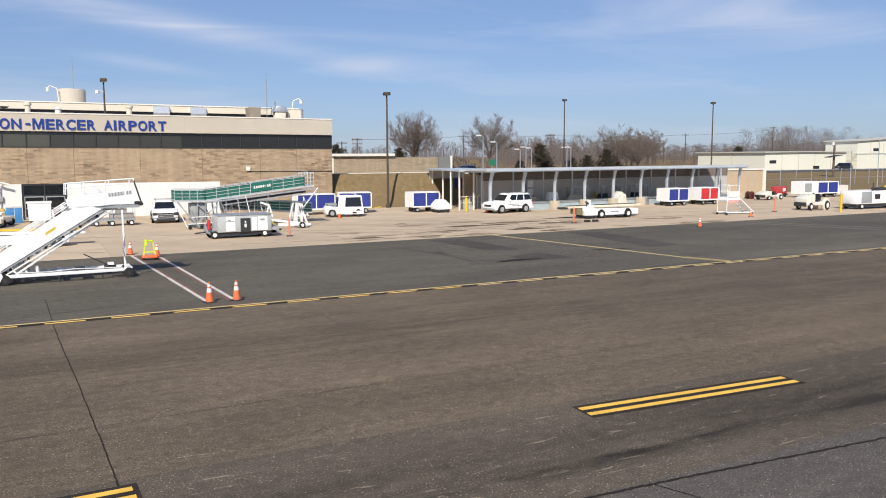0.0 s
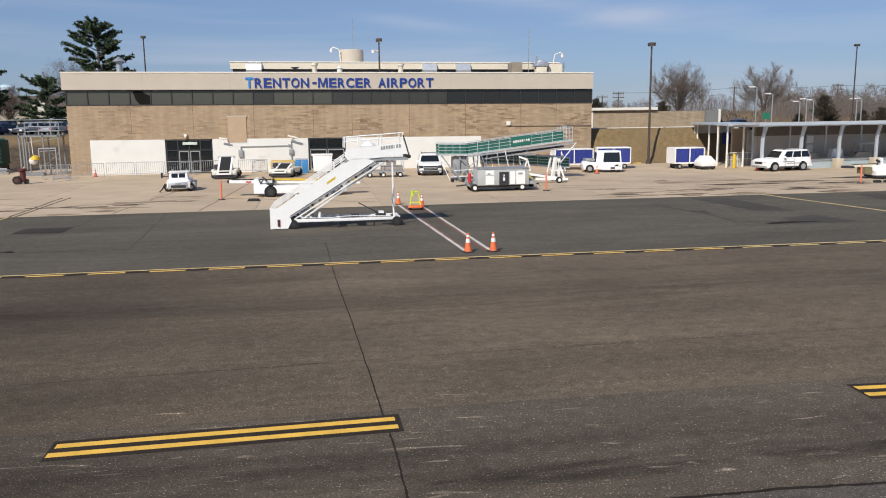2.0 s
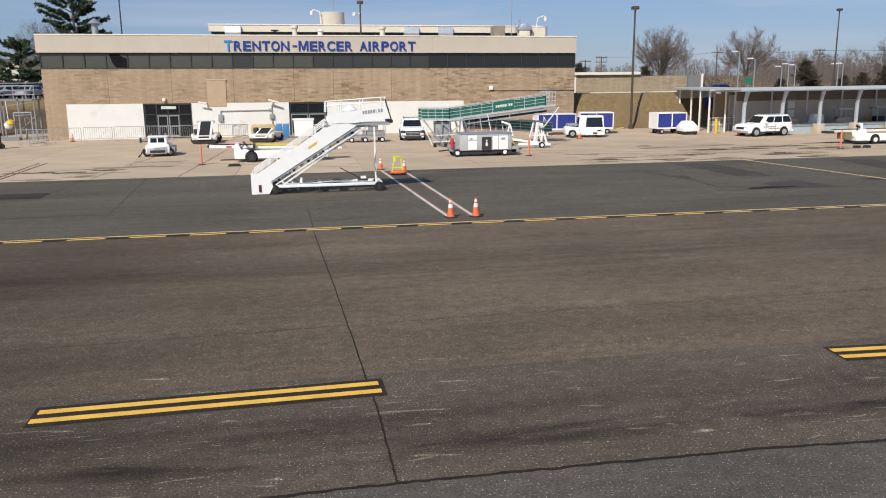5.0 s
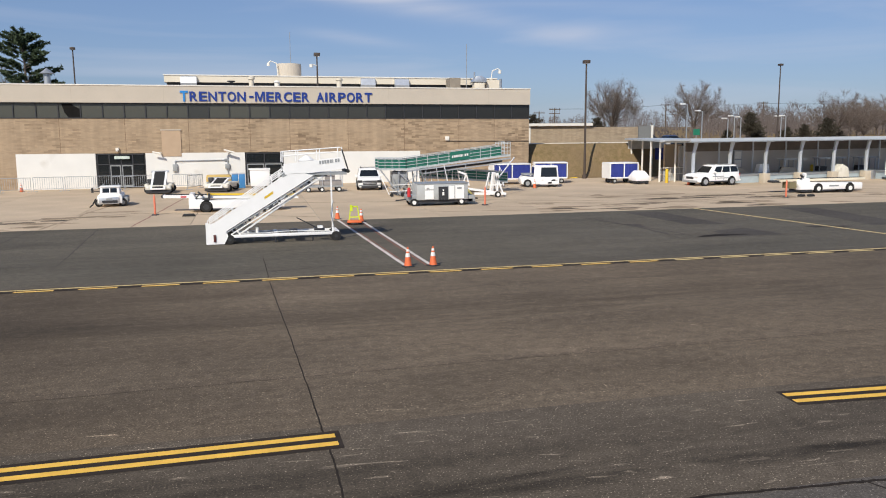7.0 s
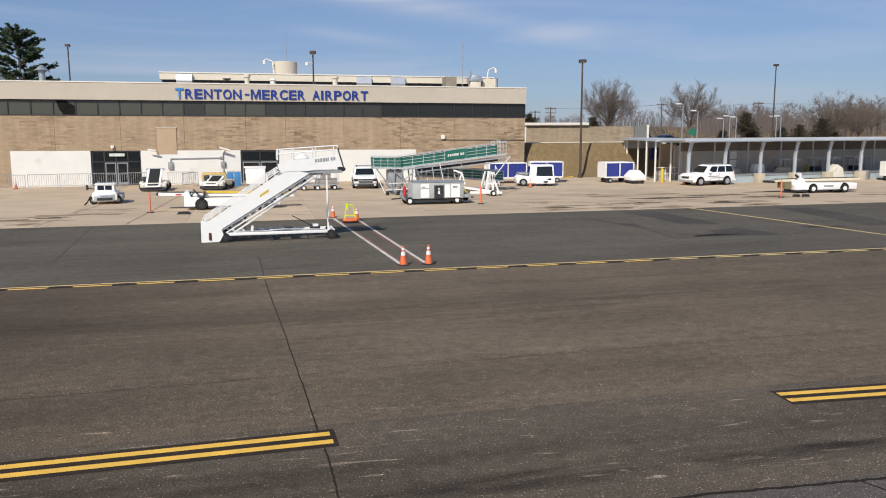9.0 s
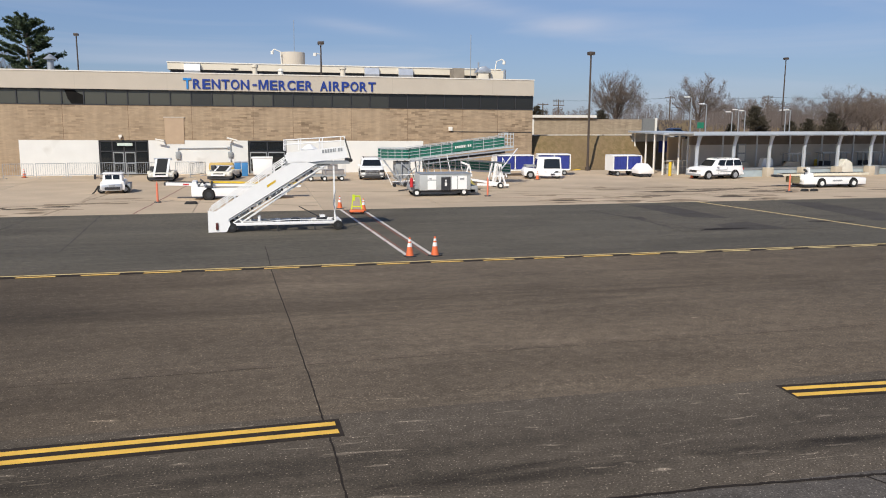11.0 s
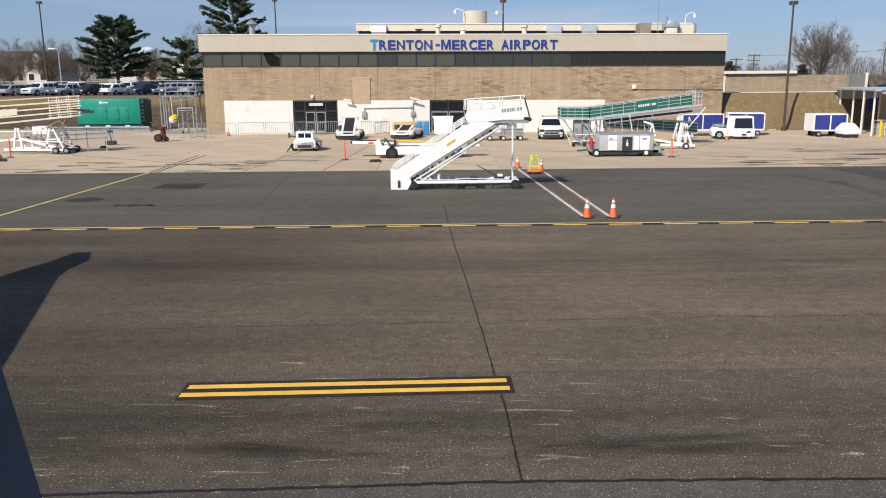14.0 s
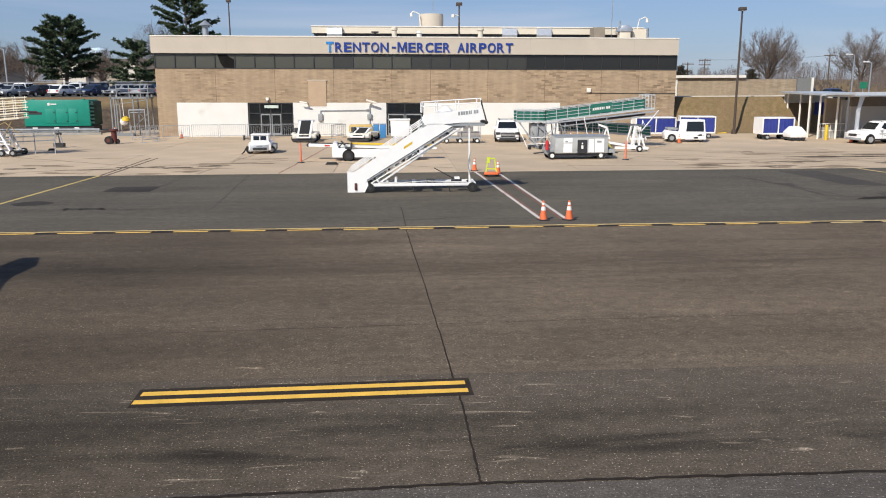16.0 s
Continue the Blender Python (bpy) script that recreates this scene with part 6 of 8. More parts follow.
def end_loader(m, label, rise_to, L=1.5):
    """Belt loader seen along its belt, which slopes up from the near end."""
    e = thing("belt_loader", m, label, "belt loader", "belt loaders")
    part("chassis", Geo().box(-0.85, 0.85, -0.1, 3.0, 0.3, 0.62), OFFWHITE, e, bevel=0.04)
    part("bumper", Geo().box(-0.8, 0.8, -0.16, -0.1, 0.1, 0.3), DARK, e)
    part("belt_frame", Geo().add([(-0.5, -0.3, 0.34), (0.5, -0.3, 0.34), (0.5, L, rise_to), (-0.5, L, rise_to), (-0.5, -0.3, 0.44), (0.5, -0.3, 0.44), (0.5, L, rise_to + 0.1), (-0.5, L, rise_to + 0.1)], [(0, 3, 2, 1), (4, 5, 6, 7), (0, 1, 5, 4), (2, 3, 7, 6), (1, 2, 6, 5), (3, 0, 4, 7)]), WHITE, e)
    part("belt", Geo().add([(-0.36, -0.3, 0.448), (0.36, -0.3, 0.448), (0.36, L, rise_to + 0.108), (-0.36, L, rise_to + 0.108)], [(0, 1, 2, 3)]), RUBBER, e)
    part("support", Geo().beam((-0.4, L - 0.1, 0.6), (-0.4, L - 0.1, rise_to), 0.08, 0.08).beam((0.4, L - 0.1, 0.6), (0.4, L - 0.1, rise_to), 0.08, 0.08), WHITE, e)
    part("end_roller", Geo().rod((-0.62, L, rise_to + 0.05), (0.62, L, rise_to + 0.05), 0.08), ALU, e)
    part("lamp", Geo().box(-0.78, -0.62, -0.12, -0.1, 0.42, 0.54).box(0.62, 0.78, -0.12, -0.1, 0.42, 0.54), REFLECT, e)
    part("seat", Geo().box(-0.8, -0.5, 0.8, 1.2, 0.62, 1.0), DARK, e, bevel=0.04)
    wheels(e, ((-0.72, 0.5), (0.72, 0.5), (-0.72, 2.4), (0.72, 2.4)), 0.27, 0.2, GREY)
    for x in (-0.8, 0.8):
        part("mudguard", Geo().box(x - 0.12, x + 0.12, 0.1, 0.9, 0.5, 0.7), OFFWHITE, e, bevel=0.05)
    return e


end_loader(pose(-6.5, 58.9, 0, 0, 0, 0), "white belt loader with a raised black belt beside the terminal", 1.42, 1.9)
end_loader(pose(-2.6, 59.1, 0, 0, 0, -14), "cream belt loader with a lowered black belt beside bins", 0.85, 1.6)

bt = thing("baggage_tractor", pose(-8.2, 49.8, 0, 0, 0, 4), "small white baggage tractor with a metal nose plate", "baggage tractor")
part("hull", Geo().prism([(-0.66, 0.22), (0.66, 0.22), (0.68, 0.62), (0.62, 0.72), (-0.62, 0.72), (-0.68, 0.62)], 0.0, 2.3), WHITE, bt, bevel=0.03)
part("nose_plate", Geo().box(-0.6, 0.5, -0.08, 0.0, 0.18, 0.58), ALU, bt, bevel=0.02)
part("cab", Geo().loft([[(-0.54, 0.06, 0.7), (0.56, 0.06, 0.7), (0.56, 1.3, 0.7), (-0.54, 1.3, 0.7)], [(-0.5, 0.14, 1.14), (0.52, 0.14, 1.14), (0.52, 1.22, 1.14), (-0.5, 1.22, 1.14)]]), WHITE, bt, bevel=0.03)
part("cab_roof", Geo().box(-0.56, 0.58, 0.08, 1.3, 1.14, 1.19), WHITE, bt, bevel=0.02)
for x0, x1 in ((-0.38, -0.02), (0.04, 0.4)):
    part("windscreen", Geo().add([(x0, 0.075, 0.84), (x1, 0.075, 0.84), (x1, 0.122, 1.09), (x0, 0.122, 1.09)], [(0, 1, 2, 3)]), CARGLASS, bt)
part("side_mirror", Geo().box(-0.98, -0.86, 0.1, 0.2, 0.85, 1.15).rod((-0.9, 0.15, 0.95), (-0.5, 0.2, 0.9), 0.03), DARK, bt)
part("hose_loop", Geo().rod((-0.75, 0.0, 0.5), (-0.95, -0.05, 0.15), 0.04).rod((-0.95, -0.05, 0.15), (-1.1, -0.05, 0.03), 0.04), RUBBER, bt)
wheels(bt, ((-0.62, 0.3), (0.68, 0.3), (-0.62, 1.9), (0.68, 1.9)), 0.24, 0.2, GREY)
part("side_step", Geo().box(0.72, 0.95, 0.3, 1.8, 0.2, 0.55), GREY, bt, bevel=0.02)
part("side_window", Geo().add([(0.552, 0.3, 0.78), (0.552, 1.1, 0.78), (0.5, 1.05, 1.08), (0.5, 0.4, 1.08)], [(0, 1, 2, 3)]), CARGLASS, bt)
part("grille", Geo().box(-0.42, 0.42, -0.1, -0.075, 0.24, 0.4), DARK, bt)
part("number_bar", Geo().box(-0.2, 0.15, -0.1, -0.08, 0.44, 0.52), GREY, bt)
for x in (-0.56, 0.56):
    part("headlight", Geo().box(x - 0.08, x + 0.08, -0.02, 0.0, 0.58, 0.68), REFLECT, bt)
    part("roof_post", Geo().rod((x * 0.75, 1.25, 0.68), (x * 0.75, 1.22, 1.3), 0.03), GREY, bt)

# bins by the wall
bin1 = solid("storage_bin", Geo().prism([(-0.9, 0.15), (0.95, 0.15), (0.95, 0.8), (0.85, 1.0), (-0.85, 1.0), (-0.9, 0.8)], 0, 1.0), material("bin_yellow", (0.62, 0.42, 0.13), 0.6, vary=0.1), pose(-2.6, 63.2, 0), "yellow plastic storage bin against the wall", "bin", bevel=0.04)
part("lifting_frame", Geo().box(-0.75, 0.1, -0.04, 0, 0.3, 0.86), GREY, bin1)
part("runner", Geo().box(-0.8, 0.85, 0.05, 0.95, 0.0, 0.152), DARK, bin1)
for k in range(2):
    bb = solid("recycling_bin", Geo().box(-0.24, 0.24, -0.28, 0.28, 0.0, 1.05), material("bin_blue", (0.05, 0.22, 0.48), 0.55, vary=0.1) if k == 0 else bpy.data.materials["bin_blue"], pose(-1.38 + 0.52 * k, 63.2, 0), "blue wheeled recycling bin against the wall", "bin", "blue bins", bevel=0.04)
    part("lid", Geo().box(-0.26, 0.26, -0.3, 0.3, 1.05, 1.14), material("bin_lid_grey", (0.5, 0.52, 0.55), 0.5) if k == 0 else bpy.data.materials["bin_lid_grey"], bb, bevel=0.03)
wb_ = solid("wheeled_container", Geo().prism([(-0.68, 0.2), (0.68, 0.2), (0.76, 1.45), (-0.72, 1.45)], 0, 1.2), WHITE, pose(0.45, 61.6, 0), "large white wheeled container beside the stairs", "container", bevel=0.05)
part("rim", Geo().box(-0.8, 0.8, -0.05, 1.25, 1.4, 1.5), WHITE, wb_, bevel=0.03)
for x, y in ((-0.5, 0.15), (0.5, 0.15), (-0.5, 1.05), (0.5, 1.05)):
    part("castor", Geo().wheel(x, y, 0.1, 0.1, 0.06), RUBBER, wb_)

# wheeled work platform with a cage
wp = thing("work_platform", pose(4.6, 56.8, 0), "low grey wheeled work platform with an open cage", "work platform")
part("deck", Geo().box(-1.1, 1.55, 0, 1.4, 0.34, 0.46), GREY, wp)
part("engine_box", Geo().box(-0.05, 1.45, 0.1, 1.2, 0.46, 0.8), material("dull_box", (0.33, 0.3, 0.28), 0.7, vary=0.2, scale=5), wp, bevel=0.03)
part("upper_box", Geo().box(0.35, 1.0, 0.2, 1.0, 0.8, 1.3), bpy.data.materials["dull_box"], wp, bevel=0.03)
for x in (-0.6, 0.1, 1.5):
    for y in (0.03, 1.37):
        part("cage_post", Geo().rod((x, y, 0.4), (x, y, 1.25), 0.025), ALU, wp)
part("cage_rail", Geo().rod((-0.6, 0.03, 1.25), (1.5, 0.03, 1.25), 0.025).rod((-0.6, 0.03, 0.85), (1.5, 0.03, 0.85), 0.02).rod((-0.6, 1.37, 1.25), (1.5, 1.37, 1.25), 0.025), ALU, wp)
wheels(wp, ((0.05, 0.05), (1.25, 0.05), (0.05, 1.3), (1.25, 1.3), (-0.9, 0.1)), 0.19, 0.12)
part("side_bin", Geo().box(-1.7, -0.7, 0.2, 1.2, 0.46, 0.75), material("dark_bin", (0.12, 0.12, 0.13), 0.6, vary=0.2), wp)

# ---- green boarding ramp ----
rp = thing("boarding_ramp", pose(0, 51.3, 0), "galvanised switchback boarding ramp with green side panels", "boarding ramp")
def ramp_run(x0, z0, x1, z1, y, panel_h, mat, n, name="side_panel"):
    for yy in (y, y + 1.3):
        part(name, Geo().add([(x0, yy, z0), (x1, yy, z1), (x1, yy, z1 + panel_h), (x0, yy, z0 + panel_h), (x0, yy + 0.03, z0), (x1, yy + 0.03, z1), (x1, yy + 0.03, z1 + panel_h), (x0, yy + 0.03, z0 + panel_h)], [(0, 1, 2, 3), (7, 6, 5, 4), (0, 4, 5, 1), (3, 2, 6, 7), (0, 3, 7, 4), (1, 5, 6, 2)]), mat, rp) if mat is not ALU else None
        for q in (0.0, 0.33, 0.66, 1.0, 1.12):
            part("rail", Geo().beam((x0, yy - 0.03, z0 + panel_h * q), (x1, yy - 0.03, z1 + panel_h * q), 0.034, 0.032), RAIL, rp)
        for k in range(n + 1):
            q = k / n
            x, z = x0 + (x1 - x0) * q, z0 + (z1 - z0) * q
            part("stanchion", Geo().beam((x, yy - 0.04, z - 0.12), (x, yy - 0.04, z + panel_h * 1.12 + 0.01), 0.03, 0.03), RAIL, rp)
    part("deck", Geo().loft([[(x0, y, z0 - 0.12), (x0, y + 1.3, z0 - 0.12), (x0, y + 1.3, z0), (x0, y, z0)], [(x1, y, z1 - 0.12), (x1, y + 1.3, z1 - 0.12), (x1, y + 1.3, z1), (x1, y, z1)]]), GREY, rp)
    part("deck_edge", Geo().beam((x0, y - 0.03, z0 - 0.07), (x1, y - 0.03, z1 - 0.07), 0.06, 0.08), RAIL, rp)


ramp_run(7.9, 1.84, 9.75, 1.8, 0.6, 0.6, GREEN, 4)
ramp_run(9.75, 1.8, 16.25, 2.56, 0.6, 0.62, GREEN, 9)
ramp_run(11.2, 1.2, 17.2, 0.72, 2.1, 0.56, GREEN, 8)
ramp_run(16.25, 2.56, 16.9, 2.6, 0.6, 0.76, ALU, 3, "end_gate")
part("brand_panel", Geo().add([(12.72, 0.53, 2.22), (14.08, 0.53, 2.38), (14.08, 0.53, 2.98), (12.72, 0.53, 2.82)], [(0, 1, 2, 3)]), GREEN, rp)
row_ = Geo()
for k in range(8):
    x = 12.84 + 0.145 * k
    z = 2.44 + 0.122 * (x - 12.83)
    row_.box(x, x + (0.1 if k != 5 else 0.04), 0.51, 0.524, z, z + 0.16)
part("lettering_bar", row_, REFLECT, rp, "row of pale blocks on green")
part("truss_beam", Geo().beam((9.8, 0.6, 1.62), (16.95, 0.6, 2.36), 0.08, 0.1).beam((10.9, 0.5, 1.46), (16.95, 0.5, 2.12), 0.06, 0.07), ALU, rp)
part("underside", Geo().loft([[(10.8, 0.8, 1.5), (10.8, 1.8, 1.5), (10.8, 1.8, 1.66), (10.8, 0.8, 1.66)], [(16.4, 0.8, 2.1), (16.4, 1.8, 2.1), (16.4, 1.8, 2.3), (16.4, 0.8, 2.3)]]), DARK, rp)
part("lower_truss", Geo().beam((10.9, 1.9, 1.4), (14.2, 1.9, 1.2), 0.06, 0.08).beam((10.9, 1.9, 1.1), (14.2, 1.9, 0.95), 0.06, 0.08), STEEL, rp)
for k in range(9):
    part("lacing_bar", Geo().beam((10.9 + 0.37 * k, 1.9, 1.4 - 0.02 * k), (11.08 + 0.37 * k, 1.9, 1.1 - 0.015 * k), 0.03, 0.03), STEEL, rp)
for x in (9.2, 9.7, 10.4, 11.0):
    part("support_leg", Geo().beam((x, 0.7, 0.05), (x + 0.1, 0.7, 1.65), 0.08, 0.08), STEEL, rp)
    part("support_leg", Geo().beam((x + 0.2, 1.8, 0.05), (x, 1.8, 1.65), 0.08, 0.08), STEEL, rp)
part("cross_brace", Geo().beam((9.1, 0.6, 0.3), (10.6, 0.6, 1.5), 0.06, 0.06).beam((10.6, 0.6, 0.3), (9.3, 0.6, 1.5), 0.06, 0.06).beam((8.6, 0.6, 0.6), (9.4, 0.5, 0.2), 0.05, 0.05), ALU, rp)
part("cabinet", Geo().box(8.9, 9.9, 0.8, 1.8, 0.5, 1.6), GREY, rp, bevel=0.03)
part("stair_stringer", Geo().beam((8.0, 0.4, 1.75), (9.3, 0.2, 0.1), 0.05, 0.07).beam((8.2, 1.6, 1.75), (9.3, 1.4, 0.1), 0.05, 0.07), STEEL, rp)
part("prop", Geo().beam((13.2, 0.3, 1.55), (13.75, 0.3, 1.35), 0.1, 0.12).beam((13.75, 0.3, 1.4), (13.5, 0.3, 0.6), 0.08, 0.08).beam((13.75, 0.3, 1.4), (13.95, 0.3, 0.6), 0.08, 0.08), WHITE, rp)
rk = random.Random(31)
for k in range(16):
    x = 8.6 + 0.34 * k
    part("strut", Geo().beam((x, 0.5 + 0.8 * (k % 2), 0.1 + 0.35 * rk.random()), (x + rk.uniform(-0.7, 0.7), 0.5 + 0.8 * (k % 2), 1.3 + 0.06 * k), 0.045, 0.045), (WHITE, RAIL, STEEL)[k % 3], rp)
part("lower_rail", Geo().rod((8.6, 0.3, 0.32), (13.2, 0.3, 0.5), 0.03).rod((8.8, 0.3, 0.75), (13.4, 0.3, 0.85), 0.025), WHITE, rp)
for x in (8.7, 9.4):
    part("castor", Geo().wheel(x, 0.1, 0.12, 0.12, 0.08), RUBBER, rp)
part("tail_strut", Geo().beam((15.2, -2.2, 1.2), (17.2, 0.6, 2.4), 0.06, 0.06), WHITE, rp)
part("axle_frame", Geo().beam((13.0, -2.2, 0.62), (15.3, -2.3, 0.28), 0.12, 0.14).beam((13.6, -2.3, 0.28), (15.7, -2.3, 0.22), 0.12, 0.14), WHITE, rp)
for x0, x1 in ((14.6, 14.8), (15.5, 15.0), (15.1, 15.15)):
    part("a_frame", Geo().beam((x0, -2.3, 0.2), (x1, -2.3, 1.55), 0.1, 0.1).beam((x0, -1.2, 0.2), (x1, -1.6, 1.55), 0.1, 0.1), WHITE, rp)
part("a_frame_bar", Geo().beam((14.6, -2.3, 0.8), (15.4, -2.3, 0.8), 0.08, 0.08), WHITE, rp)
wheels(rp, ((15.1, -2.45), (15.1, -1.1)), 0.2, 0.14)

# low green stair cart parked behind
ls = thing("crew_steps", pose(17.7, 57.2, 0), "small white wheeled crew steps with handrails", "steps")
for k in range(4):
    part("tread", Geo().box(-0.4, 0.4, 0.25 * k, 0.25 * k + 0.3, 0.2 + 0.22 * k, 0.24 + 0.22 * k), ALU, ls)
for x in (-0.42, 0.42):
    part("side_rail", Geo().beam((x, -0.1, 0.1), (x, 1.0, 1.05), 0.05, 0.08).rod((x, 0.0, 0.2), (x, 0.0, 0.9), 0.02).rod((x, 0, 0.9), (x, 1.0, 1.5), 0.02).rod((x, 1.0, 0.05), (x, 1.0, 1.5), 0.025), WHITE, ls)

# ---- yard beside the terminal ----
gn = thing("standby_generator", pose(-28.6, 71.5, 0), "large bright green standby generator on a dark skid", "generator")
part("enclosure", Geo().box(-3.0, 2.55, 0, 2.2, 0.62, 2.82), TEAL, gn, bevel=0.05)
part("radiator_hood", Geo().box(2.55, 2.84, 0.15, 2.05, 0.7, 2.7), material("louvre_teal", (0.006, 0.045, 0.034), 0.6), gn, bevel=0.03)
for k in range(6):
    part("louvre", Geo().box(2.5, 2.9, -0.02, 0.16, 0.85 + 0.31 * k, 1.0 + 0.31 * k), bpy.data.materials["louvre_teal"], gn)
for x0, x1 in ((-1.2, -0.35), (-0.3, 0.7), (0.75, 1.5)):
    part("access_door", Geo().box(x0, x1, -0.02, 0, 0.85, 2.1), TEAL, gn, bevel=0.008)
    part("door_latch", Geo().box(x1 - 0.16, x1 - 0.04, -0.05, -0.02, 1.75, 1.83).box(x1 - 0.16, x1 - 0.04, -0.05, -0.02, 1.02, 1.1), DARK, gn)
part("vent_slot", Geo().box(-2.6, -1.5, -0.02, 0, 1.62, 1.82), DARK, gn)
part("badge", Geo().box(-0.95, -0.75, -0.02, 0, 2.38, 2.6).box(-0.7, -0.2, -0.02, 0, 2.44, 2.54), REFLECT, gn)
part("lifting_eye", Geo().box(-2.3, -2.1, 0.1, 0.3, 2.82, 2.92).box(1.9, 2.1, 0.1, 0.3, 2.82, 2.92), TEAL, gn)
part("skid", Geo().box(-3.0, 2.7, 0.1, 2.1, 0.22, 0.62), DARK, gn)
for x in (-2.2, -0.4, 1.3):
    part("skid_plate", Geo().box(x - 0.2, x + 0.2, 0.06, 0.1, 0.3, 0.52), REFLECT, gn)
part("plinth", Geo().box(-3.4, 3.3, -0.3, 2.5, -0.05, 0.22), CEMENT, gn)
gr = thing("pipe_guard_rail", pose(-28.9, 70.2, 0), "long low galvanised pipe guard rail", "guard rail")
part("rail", Geo().rod((-5, 0, 0.42), (4.0, 0, 0.4), 0.09).rod((-5, 0.1, 0.2), (4.0, 0.1, 0.2), 0.06), STEEL, gr)
for k in range(6):
    part("post", Geo().rod((-4.6 + 1.7 * k, 0, -0.05), (-4.6 + 1.7 * k, 0, 0.42), 0.06), STEEL, gr)
solid("kerb", Geo().box(-40, -24.6, 69.6, 69.9, -0.1, 0.16), CEMENT, FAR, "low concrete kerb along the yard", "kerb", kind="structure", bevel=0.03)

DULL_STEEL = material("dull_galvanised_steel", (0.27, 0.28, 0.29), 0.6, 0.4, vary=0.2, scale=3)
cg = thing("access_platform", pose(-21.4, 67.6, 0), "tall galvanised access platform frame with guard rails", "access platform")
for x in (-1.5, -1.25, 0.25, 1.4):
    for y in (0, 1.3):
        part("upright", Geo().beam((x, y, 0), (x, y, 3.3 if x != -1.25 else 3.0), 0.1, 0.1), DULL_STEEL, cg)
part("deck", Geo().box(-1.6, 1.55, -0.05, 1.4, 3.0, 3.12), DULL_STEEL, cg)
for z in (3.45, 3.8, 4.15):
    part("guard_rail", Geo().rod((-1.0, 0, z), (1.5, 0, z), 0.03).rod((1.5, 0, z), (1.5, 1.35, z), 0.03).rod((-1.0, 1.35, z), (1.5, 1.35, z), 0.03), STEEL, cg)
for x in (-1.0, 0.0, 0.9, 1.5):
    part("guard_post", Geo().rod((x, 0, 3.1), (x, 0, 4.15), 0.035), STEEL, cg)
part("lower_frame", Geo().beam((-0.1, -0.1, 0), (-0.1, -0.1, 2.1), 0.07, 0.07).beam((1.15, -0.1, 0), (1.15, -0.1, 2.1), 0.07, 0.07).beam((-0.1, -0.1, 2.1), (1.2, -0.1, 2.12), 0.08, 0.1).beam((0.0, -0.1, 1.9), (1.1, -0.1, 1.93), 0.05, 0.05), STEEL, cg)
part("brace", Geo().beam((-1.4, 0, 2.5), (1.3, 0, 2.9), 0.05, 0.05).beam((0.0, 1.2, 0.8), (1.2, 1.2, 1.9), 0.05, 0.05).beam((0.1, 1.2, 2.0), (1.2, 1.2, 0.9), 0.04, 0.04), DULL_STEEL, cg)
part("hanging_rod", Geo().rod((-0.6, -0.05, 3.0), (-0.55, -0.05, 1.6), 0.03), REFLECT, cg)
part("float_ball", Geo().lathe([(0.02, -0.32), (0.26, -0.2), (0.34, 0.0), (0.26, 0.2), (0.02, 0.32)], 14, (-0.55, -0.1, 1.15)), REFLECT, cg, "white ball")
part("yellow_cap", Geo().lathe([(0.36, 0), (0.3, 0.22), (0.1, 0.34)], 14, (-0.4, -0.12, 1.25)), YELLOW, cg)
part("step", Geo().box(-1.5, 0.2, -0.4, 0.2, 0.0, 0.25), DULL_STEEL, cg)

fx = thing("fire_extinguisher_cart", pose(-20.12, 58.9, 0) @ Matrix.Scale(0.95, 4), "dark red wheeled fire extinguisher", "extinguisher")
part("cylinder", Geo().lathe([(0.05, 0.12), (0.2, 0.2), (0.2, 0.9), (0.08, 1.05), (0.05, 1.12)], 14, (0.2, 0, 0)), BROWN, fx)
part("handle", Geo().rod((0.2, 0.1, 0.95), (0.75, 0.1, 1.0), 0.03).rod((-0.1, 0.1, 0.5), (0.2, 0.1, 0.9), 0.03), BROWN, fx)
for y in (-0.28, 0.28):
    w_ = part("wheel", Geo().wheel(-0.15, y, 0.3, 0.3, 0.08), RUBBER, fx)
    part("hub", Geo().wheel(-0.15, y, 0.3, 0.15, 0.1), BROWN, w_)
part("small_wheel", Geo().wheel(0.4, 0, 0.2, 0.2, 0.08), RUBBER, fx)
part("hose_reel", Geo().lathe([(0.05, 0.95), (0.3, 0.98), (0.3, 1.12), (0.05, 1.15)], 14, (0.2, 0, 0)), BROWN, fx)
sk = thing("tool_stand", pose(-22.68, 56.0, 0), "small grey folding tool stand", "stand")
part("legs", Geo().beam((-0.3, 0, 0), (-0.1, 0, 0.9), 0.06, 0.06).beam((0.35, 0, 0), (0.15, 0, 0.9), 0.06, 0.06).beam((0, 0.4, 0), (0, 0.1, 0.9), 0.06, 0.06), STEEL, sk)
part("tray", Geo().box(-0.3, 0.35, -0.1, 0.3, 0.05, 0.3).box(-0.15, 0.2, 0, 0.2, 0.85, 1.0), DARK, sk)

